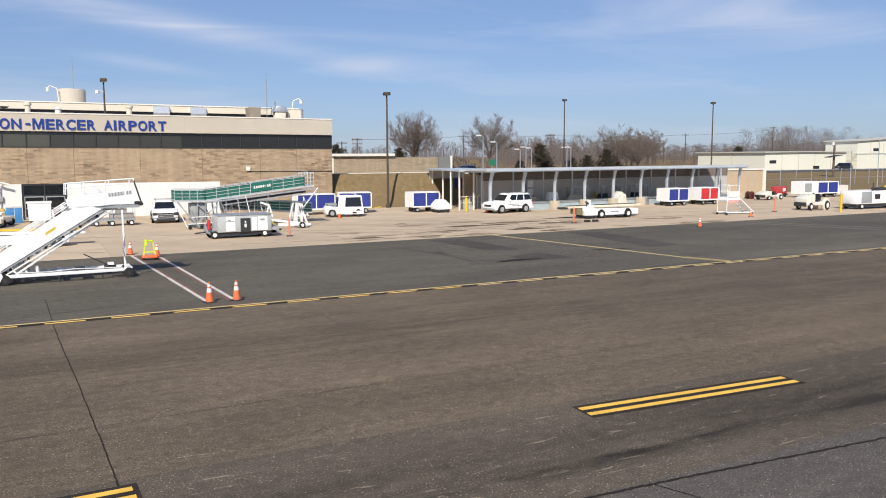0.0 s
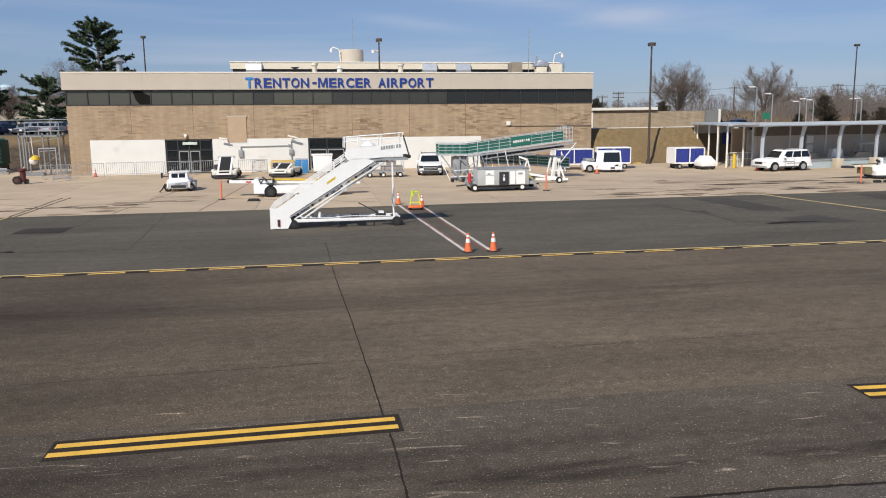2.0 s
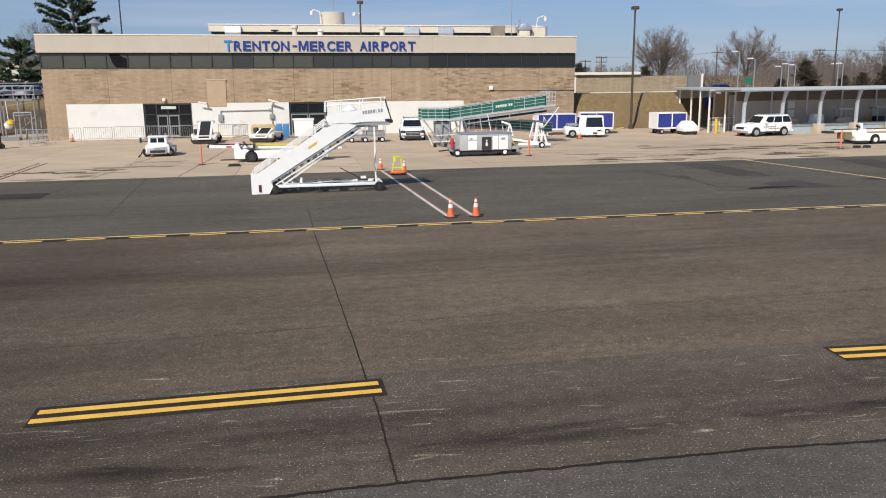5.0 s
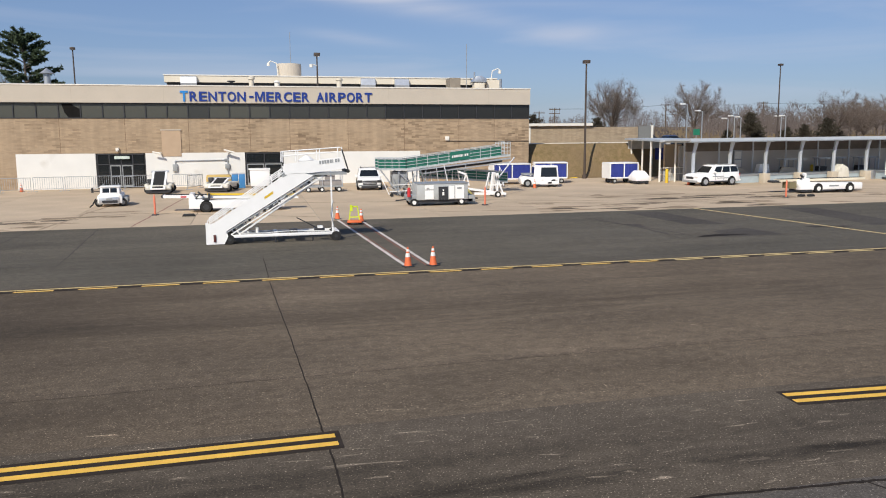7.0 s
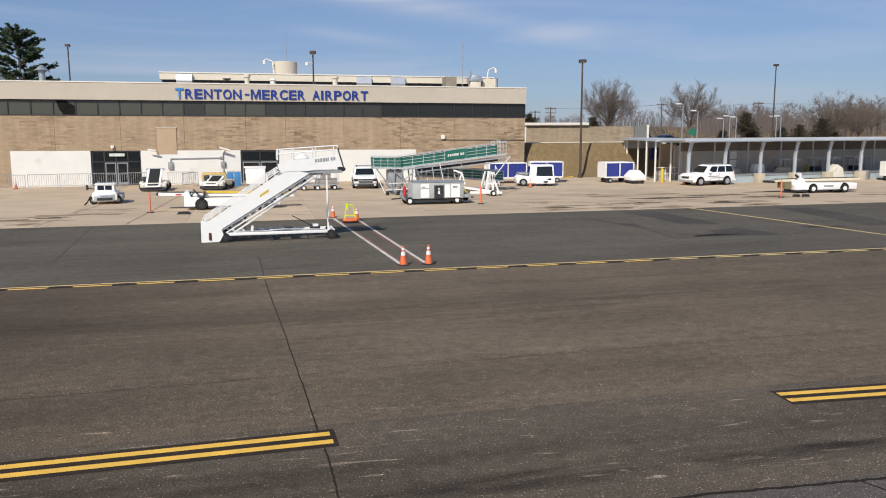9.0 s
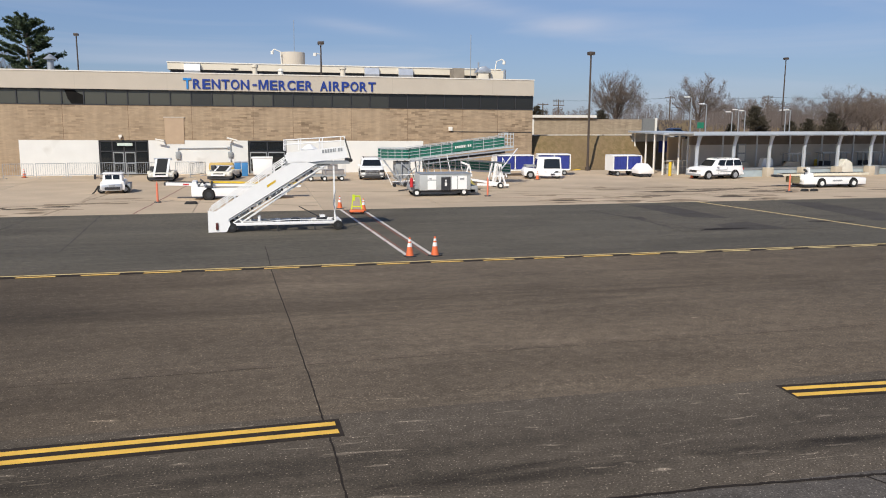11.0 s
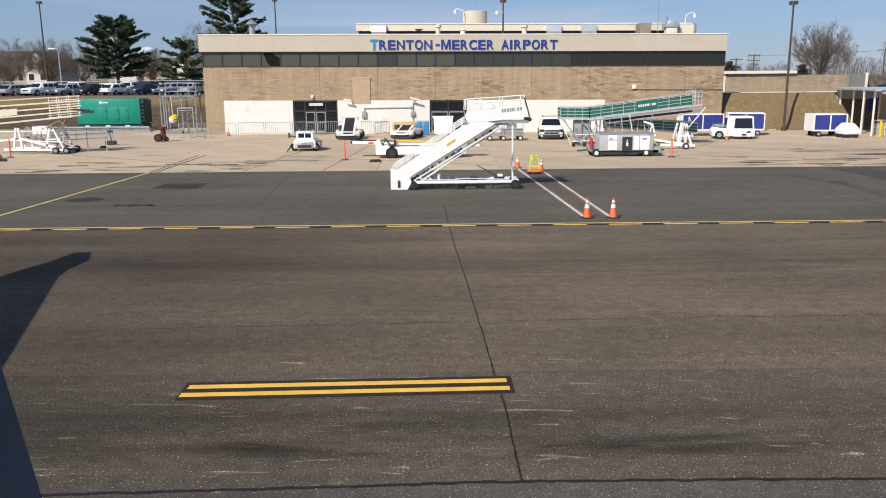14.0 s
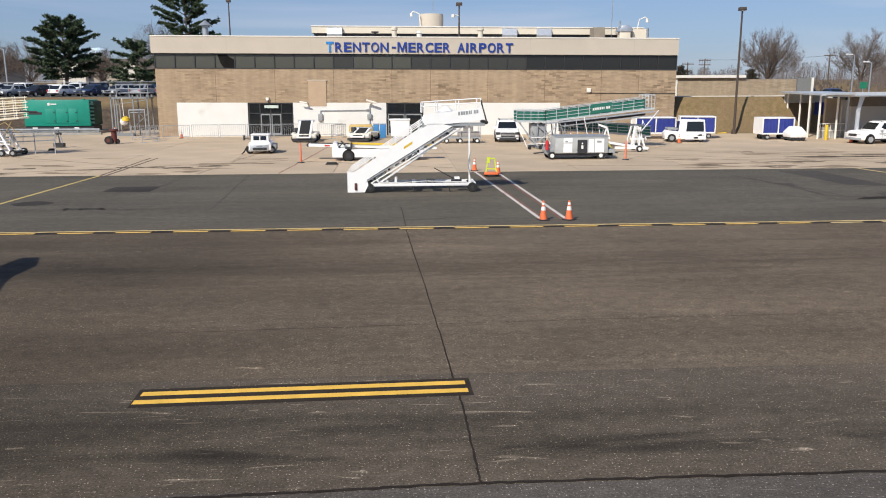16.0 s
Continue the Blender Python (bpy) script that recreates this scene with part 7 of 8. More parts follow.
# crowd barriers
bar = thing("crowd_barrier", pose(-18.9, 62.8, 0), "grey steel crowd barrier by the terminal", "barrier", "crowd barriers")
part("frame", Geo().rod((-1, 0, 1.05), (1, 0, 1.05), 0.022).rod((-1, 0, 0.2), (1, 0, 0.2), 0.022).rod((-1, 0, 0), (-1, 0, 1.05), 0.022).rod((1, 0, 0), (1, 0, 1.05), 0.022), STEEL, bar)
for k in range(12):
    part("bar", Geo().rod((-0.85 + 0.155 * k, 0, 0.2), (-0.85 + 0.155 * k, 0, 1.05), 0.011, n=5), STEEL, bar)
for x in (-0.82, 0.82):
    part("foot", Geo().box(x - 0.025, x + 0.025, -0.3, 0.3, 0, 0.04), STEEL, bar)
for x, y, r in ((-16.8, 63.6, 4), (-14.7, 64.0, 2), (-12.6, 64.2, -3), (-10.5, 64.3, 0), (-8.4, 64.3, 3), (-18.0, 60.8, 75), (-5.0, 64.4, 0), (-4.3, 63.2, 60)):
    again(bar, pose(x, y, 0, 0, 0, r))

# long white boarding ramp parked in the yard
lr = thing("parked_ramp", pose(0, 49.6, 0), "white folded boarding ramp with long rails on a wheeled frame", "boarding ramp")
CREAMR = material("cream_rail", (0.74, 0.66, 0.5), 0.5, vary=0.08)
for y in (0.0, 1.3):
    for q in range(5):
        z0, z1 = 1.72 + 0.36 * q, 2.28 + 0.3 * q
        part("rail", Geo().beam((-28.6, y, z0), (-22.2, y, z1), 0.06, 0.085 if q < 4 else 0.05), CREAMR, lr)
    for q in range(9):
        part("gate_bar", Geo().beam((-23.75 + 0.04 * q, y + 0.06, 2.2 + 0.145 * q), (-22.3, y + 0.06, 2.3 + 0.142 * q), 0.03, 0.045), CREAMR, lr)
    for x in (-23.55, -23.05, -22.32):
        part("stanchion", Geo().beam((x, y - 0.02, 2.2), (x, y - 0.02, 3.5 + 0.08 * (x + 23.0)), 0.022, 0.022), WHITE, lr)
    part("side_board", Geo().add([(-27.6, y - 0.04, 2.2), (-26.2, y - 0.04, 2.35), (-26.2, y - 0.04, 2.74), (-27.6, y - 0.04, 2.6)], [(0, 1, 2, 3)]), CREAMR, lr)
    part("a_leg", Geo().beam((-26.0, y, 0.2), (-25.75, y, 1.6), 0.11, 0.11).beam((-25.45, y, 0.2), (-25.6, y, 1.6), 0.11, 0.11).beam((-25.9, y, 0.95), (-25.5, y, 0.95), 0.08, 0.08), WHITE, lr)
    part("a_leg", Geo().beam((-24.0, y, 0.25), (-23.7, y, 1.55), 0.1, 0.1).beam((-22.9, y, 0.25), (-23.5, y, 1.55), 0.1, 0.1).beam((-24.0, y, 0.9), (-23.1, y, 0.9), 0.08, 0.08), WHITE, lr)
    part("base_rail", Geo().beam((-26.6, y, 0.3), (-22.7, y, 0.24), 0.12, 0.14), WHITE, lr)
    part("drag_strut", Geo().beam((-25.6, y, 0.98), (-23.4, y, 0.4), 0.1, 0.14).beam((-27.0, y, 0.8), (-25.6, y, 0.98), 0.08, 0.1), WHITE, lr)
part("deck", Geo().loft([[(-28.6, 0, 1.66), (-28.6, 1.3, 1.66), (-28.6, 1.3, 1.74), (-28.6, 0, 1.74)], [(-22.2, 0, 2.22), (-22.2, 1.3, 2.22), (-22.2, 1.3, 2.3), (-22.2, 0, 2.3)]]), ALU, lr)
part("nose_bar", Geo().rod((-22.4, 0.65, 2.66), (-21.4, 0.65, 2.6), 0.06), DARK, lr)
part("scissor_brace", Geo().beam((-24.2, 0.1, 1.5), (-22.8, 0.1, 2.2), 0.04, 0.04).beam((-23.2, 0.1, 1.3), (-22.6, 0.1, 2.3), 0.035, 0.035).beam((-22.4, 0.1, 1.4), (-23.3, 0.1, 2.2), 0.035, 0.035), FAINT_LINE, lr)
part("white_box", Geo().box(-24.9, -24.0, 0.3, 1.0, 1.2, 1.7), WHITE, lr)
for y, z0, z1 in ((1.7, 0.7, 0.85), (1.7, 1.0, 1.15), (1.9, 1.3, 1.4)):
    part("spare_rail", Geo().beam((-24.6, y, z0), (-20.95, y, z1), 0.05, 0.06), ALU, lr)
for x in (-21.0, -22.2):
    part("rail_post", Geo().beam((x, 1.7, 0), (x, 1.7, 1.4), 0.05, 0.05), ALU, lr)
wheels(lr, ((-23.4, -0.1), (-22.75, -0.1), (-23.4, 1.4), (-22.75, 1.4)), 0.21, 0.14, GREY)
part("axle_beam", Geo().box(-23.5, -22.65, 0.0, 1.3, 0.16, 0.28), DARK, lr)
rk = random.Random(17)
for k in range(22):
    x = -25.4 + 0.13 * k
    part("brace", Geo().beam((x, 0.25 + 0.9 * (k % 2), rk.uniform(0.3, 0.7)), (x + rk.uniform(-0.5, 0.5), 0.25 + 0.9 * (k % 2), rk.uniform(1.1, 1.7)), 0.03, 0.03), (ALU, STEEL, CREAMR, STEEL)[k % 4], lr)
for k in range(5):
    part("cross_rail", Geo().beam((-25.6 + 0.2 * k, 0.3 + 0.2 * k, 0.75 + 0.19 * k), (-22.9 - 0.1 * k, 0.3 + 0.2 * k, 0.72 + 0.2 * k), 0.035, 0.035), (STEEL, ALU)[k % 2], lr)
part("tie_rod", Geo().rod((-28.4, 0.0, 0.95), (-22.9, 0.0, 0.72), 0.035).rod((-28.4, 0.0, 1.35), (-23.4, 0.0, 1.42), 0.03), WHITE, lr)

# coiled yellow hose on the concrete
hz = thing("hose_coil", pose(-25.5, 45.7, 0), "heap of yellow ribbed hose lying on the concrete", "hose")
HOSE_DULL = material("dull_yellow_hose", (0.45, 0.36, 0.06), 0.8, vary=0.3, scale=7)
for k in range(3):
    ring = [(0.65 * math.cos(0.524 * i) * (1 - 0.12 * k), 0.5 * math.sin(0.524 * i) * (1 - 0.12 * k), 0.13 + 0.13 * k + 0.05 * math.sin(1.6 * i + k)) for i in range(13)]
    coil = Geo()
    for i in range(12):
        coil.rod(ring[i], ring[i + 1], 0.13, n=8)
    part("coil", coil, HOSE_DULL, hz)
part("loose_end", Geo().rod((0.6, -0.25, 0.1), (1.05, -0.5, 0.08), 0.1).rod((1.05, -0.5, 0.08), (1.3, -0.45, 0.08), 0.12), DARK, hz)

# bank fence with a pale top rail
fn = thing("bank_fence", pose(0, 85.6, 2.8), "chain-link fence with pale rails along the bank top", "fence", kind="structure")
part("top_rail", Geo().rod((-110, 0, 1.55), (-19, 0, 1.5), 0.035), ALU, fn)
for k in range(31):
    part("post", Geo().rod((-110 + 3 * k, 0, -0.2), (-110 + 3 * k, 0, 1.55), 0.022, n=6), STEEL, fn)

# ---- equipment on the far side of the apron ----
ft = thing("flatbed_tractor", pose(37.15, 46.3, 0, 0, 0, -2), "low white belt loader with a cream boom lying flat", "belt loader", "belt loaders")
part("chassis", Geo().prism([(-2.3, 0.2), (2.3, 0.2), (2.3, 0.62), (-1.2, 0.66), (-1.6, 0.72), (-2.3, 0.6)], -0.7, 0.7), WHITE, ft, bevel=0.04)
part("boom", Geo().beam((-3.4, 0.3, 0.8), (3.0, 0.3, 0.84), 0.7, 0.14), CREAMR, ft)
part("belt", Geo().beam((-3.3, 0.3, 0.885), (2.9, 0.3, 0.915), 0.5, 0.015), RUBBER, ft)
part("bonnet", Geo().prism([(-2.25, 0.55), (-1.45, 0.6), (-1.6, 0.86), (-2.1, 0.84)], -0.62, 0.3), WHITE, ft, bevel=0.05)
part("seat", Geo().box(-1.85, -1.5, -0.5, -0.1, 0.84, 0.95).box(-1.85, -1.76, -0.5, -0.1, 0.92, 1.3), WHITE, ft, bevel=0.04)
part("steering_wheel", Geo().rod((-2.05, -0.3, 0.84), (-1.98, -0.3, 1.1), 0.03).rod((-2.0, -0.3, 1.08), (-1.96, -0.3, 1.12), 0.15, n=14), DARK, ft)
part("underside", Geo().box(-2.28, -1.5, -0.72, 0.6, 0.08, 0.22), DARK, ft)
part("front_lamp", Geo().box(-2.33, -2.29, -0.5, -0.3, 0.42, 0.52), REFLECT, ft)
part("side_label", Geo().box(-0.2, 0.5, -0.712, -0.702, 0.4, 0.5), GREY, ft)
part("tip", Geo().box(-3.9, -3.3, 0.0, 0.6, 0.66, 0.8), DARK, ft, bevel=0.03)
part("crate", Geo().box(-2.9, -2.4, -0.4, 0.4, 0.3, 0.7), material("crate_olive", (0.2, 0.17, 0.09), 0.8), ft)
wheels(ft, ((-1.0, -0.66), (1.35, -0.66), (-1.0, 0.66), (1.35, 0.66)), 0.28, 0.2)
for x in (-1.0, 1.35):
    # Arch hollow's shade drawn as a black disc.
    part("wheel_arch", Geo().wheel(x, -0.62, 0.3, 0.35, 0.18), SHADE, ft)

ws = thing("maintenance_stand", pose(45.9, 43.0, 0), "white rolling maintenance stand with sloped ladder", "stand")
for y in (0, 0.9):
    part("frame", Geo().beam((-0.3, y, 0.1), (-0.25, y, 2.2), 0.035, 0.035).beam((0.95, y, 1.2), (0.9, y, 2.2), 0.03, 0.03).beam((-0.3, y, 0.2), (2.4, y, 0.15), 0.06, 0.07).beam((0.9, y, 1.3), (2.5, y, 0.15), 0.045, 0.06).beam((-0.25, y, 2.2), (0.9, y, 2.2), 0.03, 0.03).beam((-0.25, y, 1.75), (0.9, y, 1.75), 0.035, 0.035), WHITE, ws)
part("platform", Geo().box(-0.3, 1.0, 0, 0.9, 1.12, 1.3), WHITE, ws)
part("board", Geo().box(-0.2, 0.9, -0.03, 0, 1.35, 1.72), REFLECT, ws)
part("pink_tape", Geo().box(-0.2, 0.9, -0.04, 0, 0.9, 1.1), material("pink_tape", (0.7, 0.4, 0.36), 0.7), ws)
for k in range(5):
    part("rung", Geo().box(1.1 + 0.28 * k, 1.3 + 0.28 * k, 0.0, 0.9, 1.02 - 0.2 * k, 1.06 - 0.2 * k), ALU, ws)
for x in (-0.3, 2.3):
    part("castor", Geo().wheel(x, 0, 0.1, 0.1, 0.07), RUBBER, ws)
    part("castor", Geo().wheel(x, 0.9, 0.1, 0.1, 0.07), RUBBER, ws)


def open_tractor(m, label, s=1.0):
    o = thing("baggage_tractor", m, label, "baggage tractor", "open baggage tractors")
    part("bonnet", Geo().prism([(-1.9 * s, 0.3), (-0.5 * s, 0.3), (-0.5 * s, 1.1 * s), (-0.9 * s, 1.2 * s), (-1.8 * s, 0.95 * s)], -0.62, 0.62), OFFWHITE, o, bevel=0.06)
    part("deck", Geo().prism([(-0.6 * s, 0.3), (1.9 * s, 0.3), (1.9 * s, 0.6 * s), (0.6 * s, 0.66 * s), (-0.6 * s, 0.55 * s)], -0.62, 0.62), OFFWHITE, o, bevel=0.05)
    part("mudguard", Geo().wheel(1.2 * s, -0.55, 0.4 * s, 0.52 * s, 0.3).wheel(1.2 * s, 0.55, 0.4 * s, 0.52 * s, 0.3), OFFWHITE, o)
    part("seat", Geo().box(0.2 * s, 0.65 * s, -0.4, 0.4, 0.6 * s, 0.8 * s).box(0.6 * s, 0.72 * s, -0.4, 0.4, 0.75 * s, 1.15 * s), DARK, o, bevel=0.04)
    part("steering", Geo().rod((-0.5 * s, -0.2, 0.9 * s), (-0.1 * s, -0.2, 1.15 * s), 0.03).rod((-0.12 * s, -0.2, 1.12 * s), (-0.08 * s, -0.2, 1.16 * s), 0.18, n=14), DARK, o)
    part("windshield_frame", Geo().box(-0.62 * s, -0.56 * s, -0.6, 0.6, 1.1 * s, 1.25 * s), OFFWHITE, o)
    wheels(o, ((-1.2 * s, -0.6), (-1.2 * s, 0.6)), 0.3 * s, 0.2)
    wheels(o, ((1.2 * s, -0.66), (1.2 * s, 0.66)), 0.37 * s, 0.24)
    part("bumper", Geo().box(-2.0 * s, -1.85 * s, -0.6, 0.6, 0.25, 0.5), DARK, o, bevel=0.03)
    return o


open_tractor(pose(55.9, 43.8, 0, 0, 0, -4) @ Matrix.Diagonal((0.86, 1, 1.3, 1)), "open cream baggage tractor with white wheels", 0.8)
open_tractor(pose(65.1, 56.0, 0, 0, 0, 3), "small open white baggage tractor near the end wall", 0.7)
gp = thing("ground_power_unit", pose(62.2, 41.9, 0, 0, 0, -3), "long white ground power unit with a grey louvred door", "ground unit")
part("housing", Geo().box(-3.3, 3.3, 0, 1.6, 0.42, 1.45), WHITE, gp, bevel=0.05)
part("louvre_door", Geo().box(-2.75, -1.55, -0.03, 0, 0.5, 1.42), GREY, gp, bevel=0.01)
part("control_recess", Geo().box(-1.2, -0.6, -0.03, 0, 0.8, 1.2), DARK, gp)
part("vent_panel", Geo().box(-0.3, 0.4, -0.02, 0, 0.7, 1.35).box(1.2, 1.9, -0.02, 0, 0.7, 1.35), REFLECT, gp)
part("skirt", Geo().box(-3.2, 3.2, 0.1, 1.5, 0.2, 0.43), DARK, gp)
part("exhaust", Geo().box(-0.5, 0.6, 0.4, 0.9, 1.45, 1.7).rod((-0.8, 0.5, 1.45), (-0.8, 0.5, 2.1), 0.05), DARK, gp)
part("tow_bar", Geo().box(-3.8, -3.3, 0.6, 1.0, 0.25, 0.45), DARK, gp)
wheels(gp, ((-2.6, 0.1), (2.2, 0.1), (-2.6, 1.5), (2.2, 1.5)), 0.24, 0.18)
rx_ = thing("red_fuel_trailer", pose(70.0, 59.0, 0) @ Matrix.Scale(0.85, 4), "small red wheeled trailer with a white panel", "trailer")
part("tank", Geo().box(-0.9, 0.9, -0.5, 0.5, 0.4, 1.3), material("faded_red", (0.45, 0.05, 0.05), 0.6, vary=0.15), rx_, bevel=0.08)
part("panel", Geo().box(0.1, 0.6, -0.53, -0.5, 0.7, 1.1), REFLECT, rx_)
part("frame", Geo().box(-1.1, 1.1, -0.45, 0.45, 0.25, 0.4), DARK, rx_)
wheels(rx_, ((-0.5, -0.5), (0.5, -0.5), (-0.5, 0.5), (0.5, 0.5)), 0.25, 0.14, DARK)
rl = thing("hose_reel", pose(64.2, 57.6, 0) @ Matrix.Scale(0.8, 4), "dark brown hose reel on wheels", "hose reel")
part("reel", Geo().wheel(0, -0.3, 0.5, 0.5, 0.1).wheel(0, 0.3, 0.5, 0.5, 0.1), BROWN, rl)
part("drum", Geo().wheel(0, 0, 0.5, 0.34, 0.55), DARK, rl)
part("frame", Geo().beam((-0.9, 0, 0.2), (0, 0, 0.5), 0.08, 0.08).beam((0, -0.4, 0.5), (0.4, -0.4, 0.02), 0.05, 0.05), DARK, rl)

# ---- far buildings ----
CREAMM = material("cream_hangar_sheet", (0.8, 0.77, 0.64), 0.65, vary=0.06, scale=0.1, fine=3)
DARKW = glass_material("far_window", (0.03, 0.035, 0.04), 0.1)


def hangar(x0, x1, y, z0, z1, depth, label, windows, pitch=0.6):
    h = thing("hangar", pose(0, y, 0), label, "hangar", "far hangars", "structure")
    part("wall", Geo().prism([(x0, z0), (x1, z0), (x1, z1), ((x0 + x1) / 2, z1 + pitch), (x0, z1)], 0, depth), CREAMM, h)
    part("roof", Geo().prism([(x0 - 0.4, z1), ((x0 + x1) / 2, z1 + pitch), (x1 + 0.4, z1), (x1 + 0.4, z1 + 0.2), ((x0 + x1) / 2, z1 + pitch + 0.2), (x0 - 0.4, z1 + 0.2)], -0.4, depth + 0.4), material("hangar_roof", (0.52, 0.5, 0.44), 0.6) if "hangar_roof" not in bpy.data.materials else bpy.data.materials["hangar_roof"], h)
    for x, z in windows:
        part("window", Geo().box(x - 0.9, x + 0.9, -0.05, 0.05, z - 0.3, z + 0.3), DARKW, h)
    n = int((x1 - x0) / 4)
    for k in range(1, n):
        part("sheet_seam", Geo().box(x0 + (x1 - x0) * k / n - 0.04, x0 + (x1 - x0) * k / n + 0.04, -0.03, 0.0, z0, z1), FASCIA, h)
    return h


h1 = hangar(126.3, 150.0, 110, 0.6, 4.75, 17.5, "pale cream long shed with shallow roof", ((128.5, 3.0), (141, 1.8)), 0.1)
part("side_seam", Geo().box(126.22, 126.3, 8.0, 8.12, 0.6, 4.75), FASCIA, h1)
h3 = hangar(152.0, 190.0, 109, 0.6, 7.0, 7.5, "tall cream hangar with small high windows", ((158, 5.3), (166, 5.3), (174, 5.3), (182, 5.3)), 1.0)
part("band", Geo().box(151, 186, -0.08, 0, 4.35, 4.5), GREY, h3)
for k in range(9):
    part("hangar_door", Geo().box(152 + 3.6 * k, 155.4 + 3.6 * k, -0.06, 0, 0.7, 4.3), CREAMM, h3)
solid("far_road", Geo().box(78, 260, 99, 106, 0.6, 1.36), LOT, FAR, "grey road in front of the hangars", "road", kind="structure")
again(made[8] if 8 in made else made[3], pose(139.5, 103, 1.36, 0, 0, 0))
fy = thing("yard_fence", pose(0, 74, 0), "chain-link yard fence with tall grey posts", "fence", kind="structure")
for k in range(26):
    x = 76 + 3.0 * k
    part("post", Geo().rod((x, 0, 0), (x, 0, 2.4), 0.045, n=6), STEEL, fy)
part("top_rail", Geo().rod((76, 0, 2.35), (151, 0, 2.35), 0.035, n=6).rod((76, 0, 1.2), (151, 0, 1.2), 0.02, n=6), STEEL, fy)
for x, y, top in ((87.5, 60, 6.2), (92.5, 62, 6.0), (94.5, 61, 5.2), (97.5, 63, 5.6), (91, 66, 5.0)):
    mm = thing("antenna_mast", pose(x, y, 0), "thin grey steel mast in the yard", "mast", "yard masts")
    part("shaft", Geo().rod((0, 0, 0), (0, 0, top), 0.06, 0.04), STEEL, mm)
    part("spar", Geo().rod((-1.0, 0, top * 0.72), (1.0, 0, top * 0.72), 0.03), STEEL, mm)
gz = thing("gantry_lamp", pose(113, 85, 0.7), "weathered pole with flat solar panel and lamp", "lamp pole")
part("shaft", Geo().rod((0, 0, 0), (0, 0, 5.4), 0.2, 0.16), WOODPOLE, gz)
part("panel", Geo().prism([(-1.5, 3.2), (1.2, 3.5), (1.2, 3.6), (-1.5, 3.3)], -0.6, 0.6), DARK, gz)
part("lamp", Geo().lathe([(0.1, 5.0), (0.22, 5.15), (0.22, 5.5), (0.05, 5.62)], 10, (-0.3, 0, 0)), REFLECT, gz)


def apartments(x0, x1, y, z0, label, wings):
    a = thing("apartment_house", pose(0, y, 0), label, "apartment house", "far apartments", "structure")
    wallm = bpy.data.materials.get("beige_siding") or material("beige_siding", (0.42, 0.37, 0.3), 0.8, vary=0.08)
    roofm = bpy.data.materials.get("brown_shingle") or material("brown_shingle", (0.13, 0.1, 0.08), 0.9, vary=0.2)
    H_ = 6.0
    part("wall", Geo().box(x0, x1, 0, 10, z0, z0 + H_ - 1.6), wallm, a)
    part("roof", Geo().loft([[(x0 - 0.5, -0.5, z0 + H_ - 1.6), (x1 + 0.5, -0.5, z0 + H_ - 1.6), (x1 + 0.5, 10.5, z0 + H_ - 1.6), (x0 - 0.5, 10.5, z0 + H_ - 1.6)], [(x0 + 3, 4.8, z0 + H_ + 0.6), (x1 - 3, 4.8, z0 + H_ + 0.6), (x1 - 3, 5.2, z0 + H_ + 0.6), (x0 + 3, 5.2, z0 + H_ + 0.6)]]), roofm, a)
    for x in wings:
        part("gable", Geo().prism([(x - 2.2, z0), (x + 2.2, z0), (x + 2.2, z0 + H_ - 1.4), (x, z0 + H_ + 0.2), (x - 2.2, z0 + H_ - 1.4)], -1.4, 4), bpy.data.materials.get("pale_gable") or material("pale_gable", (0.7, 0.66, 0.58), 0.8, vary=0.06), a)
        part("gable_roof", Geo().prism([(x - 2.5, z0 + H_ - 1.5), (x, z0 + H_ + 0.2), (x + 2.5, z0 + H_ - 1.5), (x + 2.5, z0 + H_ - 1.2), (x, z0 + H_ + 0.5), (x - 2.5, z0 + H_ - 1.2)], -1.8, 4), roofm, a)
        for dx in (-1.1, 1.1):
            for dz in (0.9, 2.9):
                wd = part("window", Geo().box(x + dx - 0.5, x + dx + 0.5, -1.45, -1.38, z0 + dz, z0 + dz + 1.2), DARKW, a)
                part("window_frame", Geo().box(x + dx - 0.58, x + dx + 0.58, -1.43, -1.39, z0 + dz - 0.08, z0 + dz + 1.28), WHITE, wd)
    k = x0 + 1.5
    while k < x1 - 1:
        for dz in (0.9, 2.7):
            part("window", Geo().box(k - 0.45, k + 0.45, -0.05, 0.03, z0 + dz, z0 + dz + 1.2), DARKW, a)
        k += 2.4
    return a


apartments(-104, -74, 160, 3.6, "beige apartment house with white gables and brown roof", (-98, -88, -77))
apartments(-66, -40, 165, 2.2, "beige apartment house with white gable behind pines", (-51, -62))
wt = thing("water_tower", pose(-104.5, 300, 0), "pale blue water tower tank above the trees", "water tower")
part("tank", Geo().lathe([(0.5, 11.6), (2.6, 12.4), (3.15, 13.4), (3.15, 15.0), (2.6, 15.6), (0.0, 16.1)], 24), material("pale_blue_tank", (0.62, 0.76, 0.86), 0.5, vary=0.05), wt)
part("stem", Geo().rod((0, 0, 2), (0, 0, 12.2), 0.9, n=14), bpy.data.materials["pale_blue_tank"], wt)
gs = thing("exit_gantry_sign", pose(54.6, 92, 3.0), "small green road sign on posts in the car park", "road sign")
part("board", Geo().box(-0.45, 0.45, 0, 0.06, 0.25, 1.0), material("sign_green", (0.02, 0.2, 0.11), 0.5), gs)
part("post", Geo().rod((0, 0.1, -0.6), (0, 0.1, 0.95), 0.05), STEEL, gs)


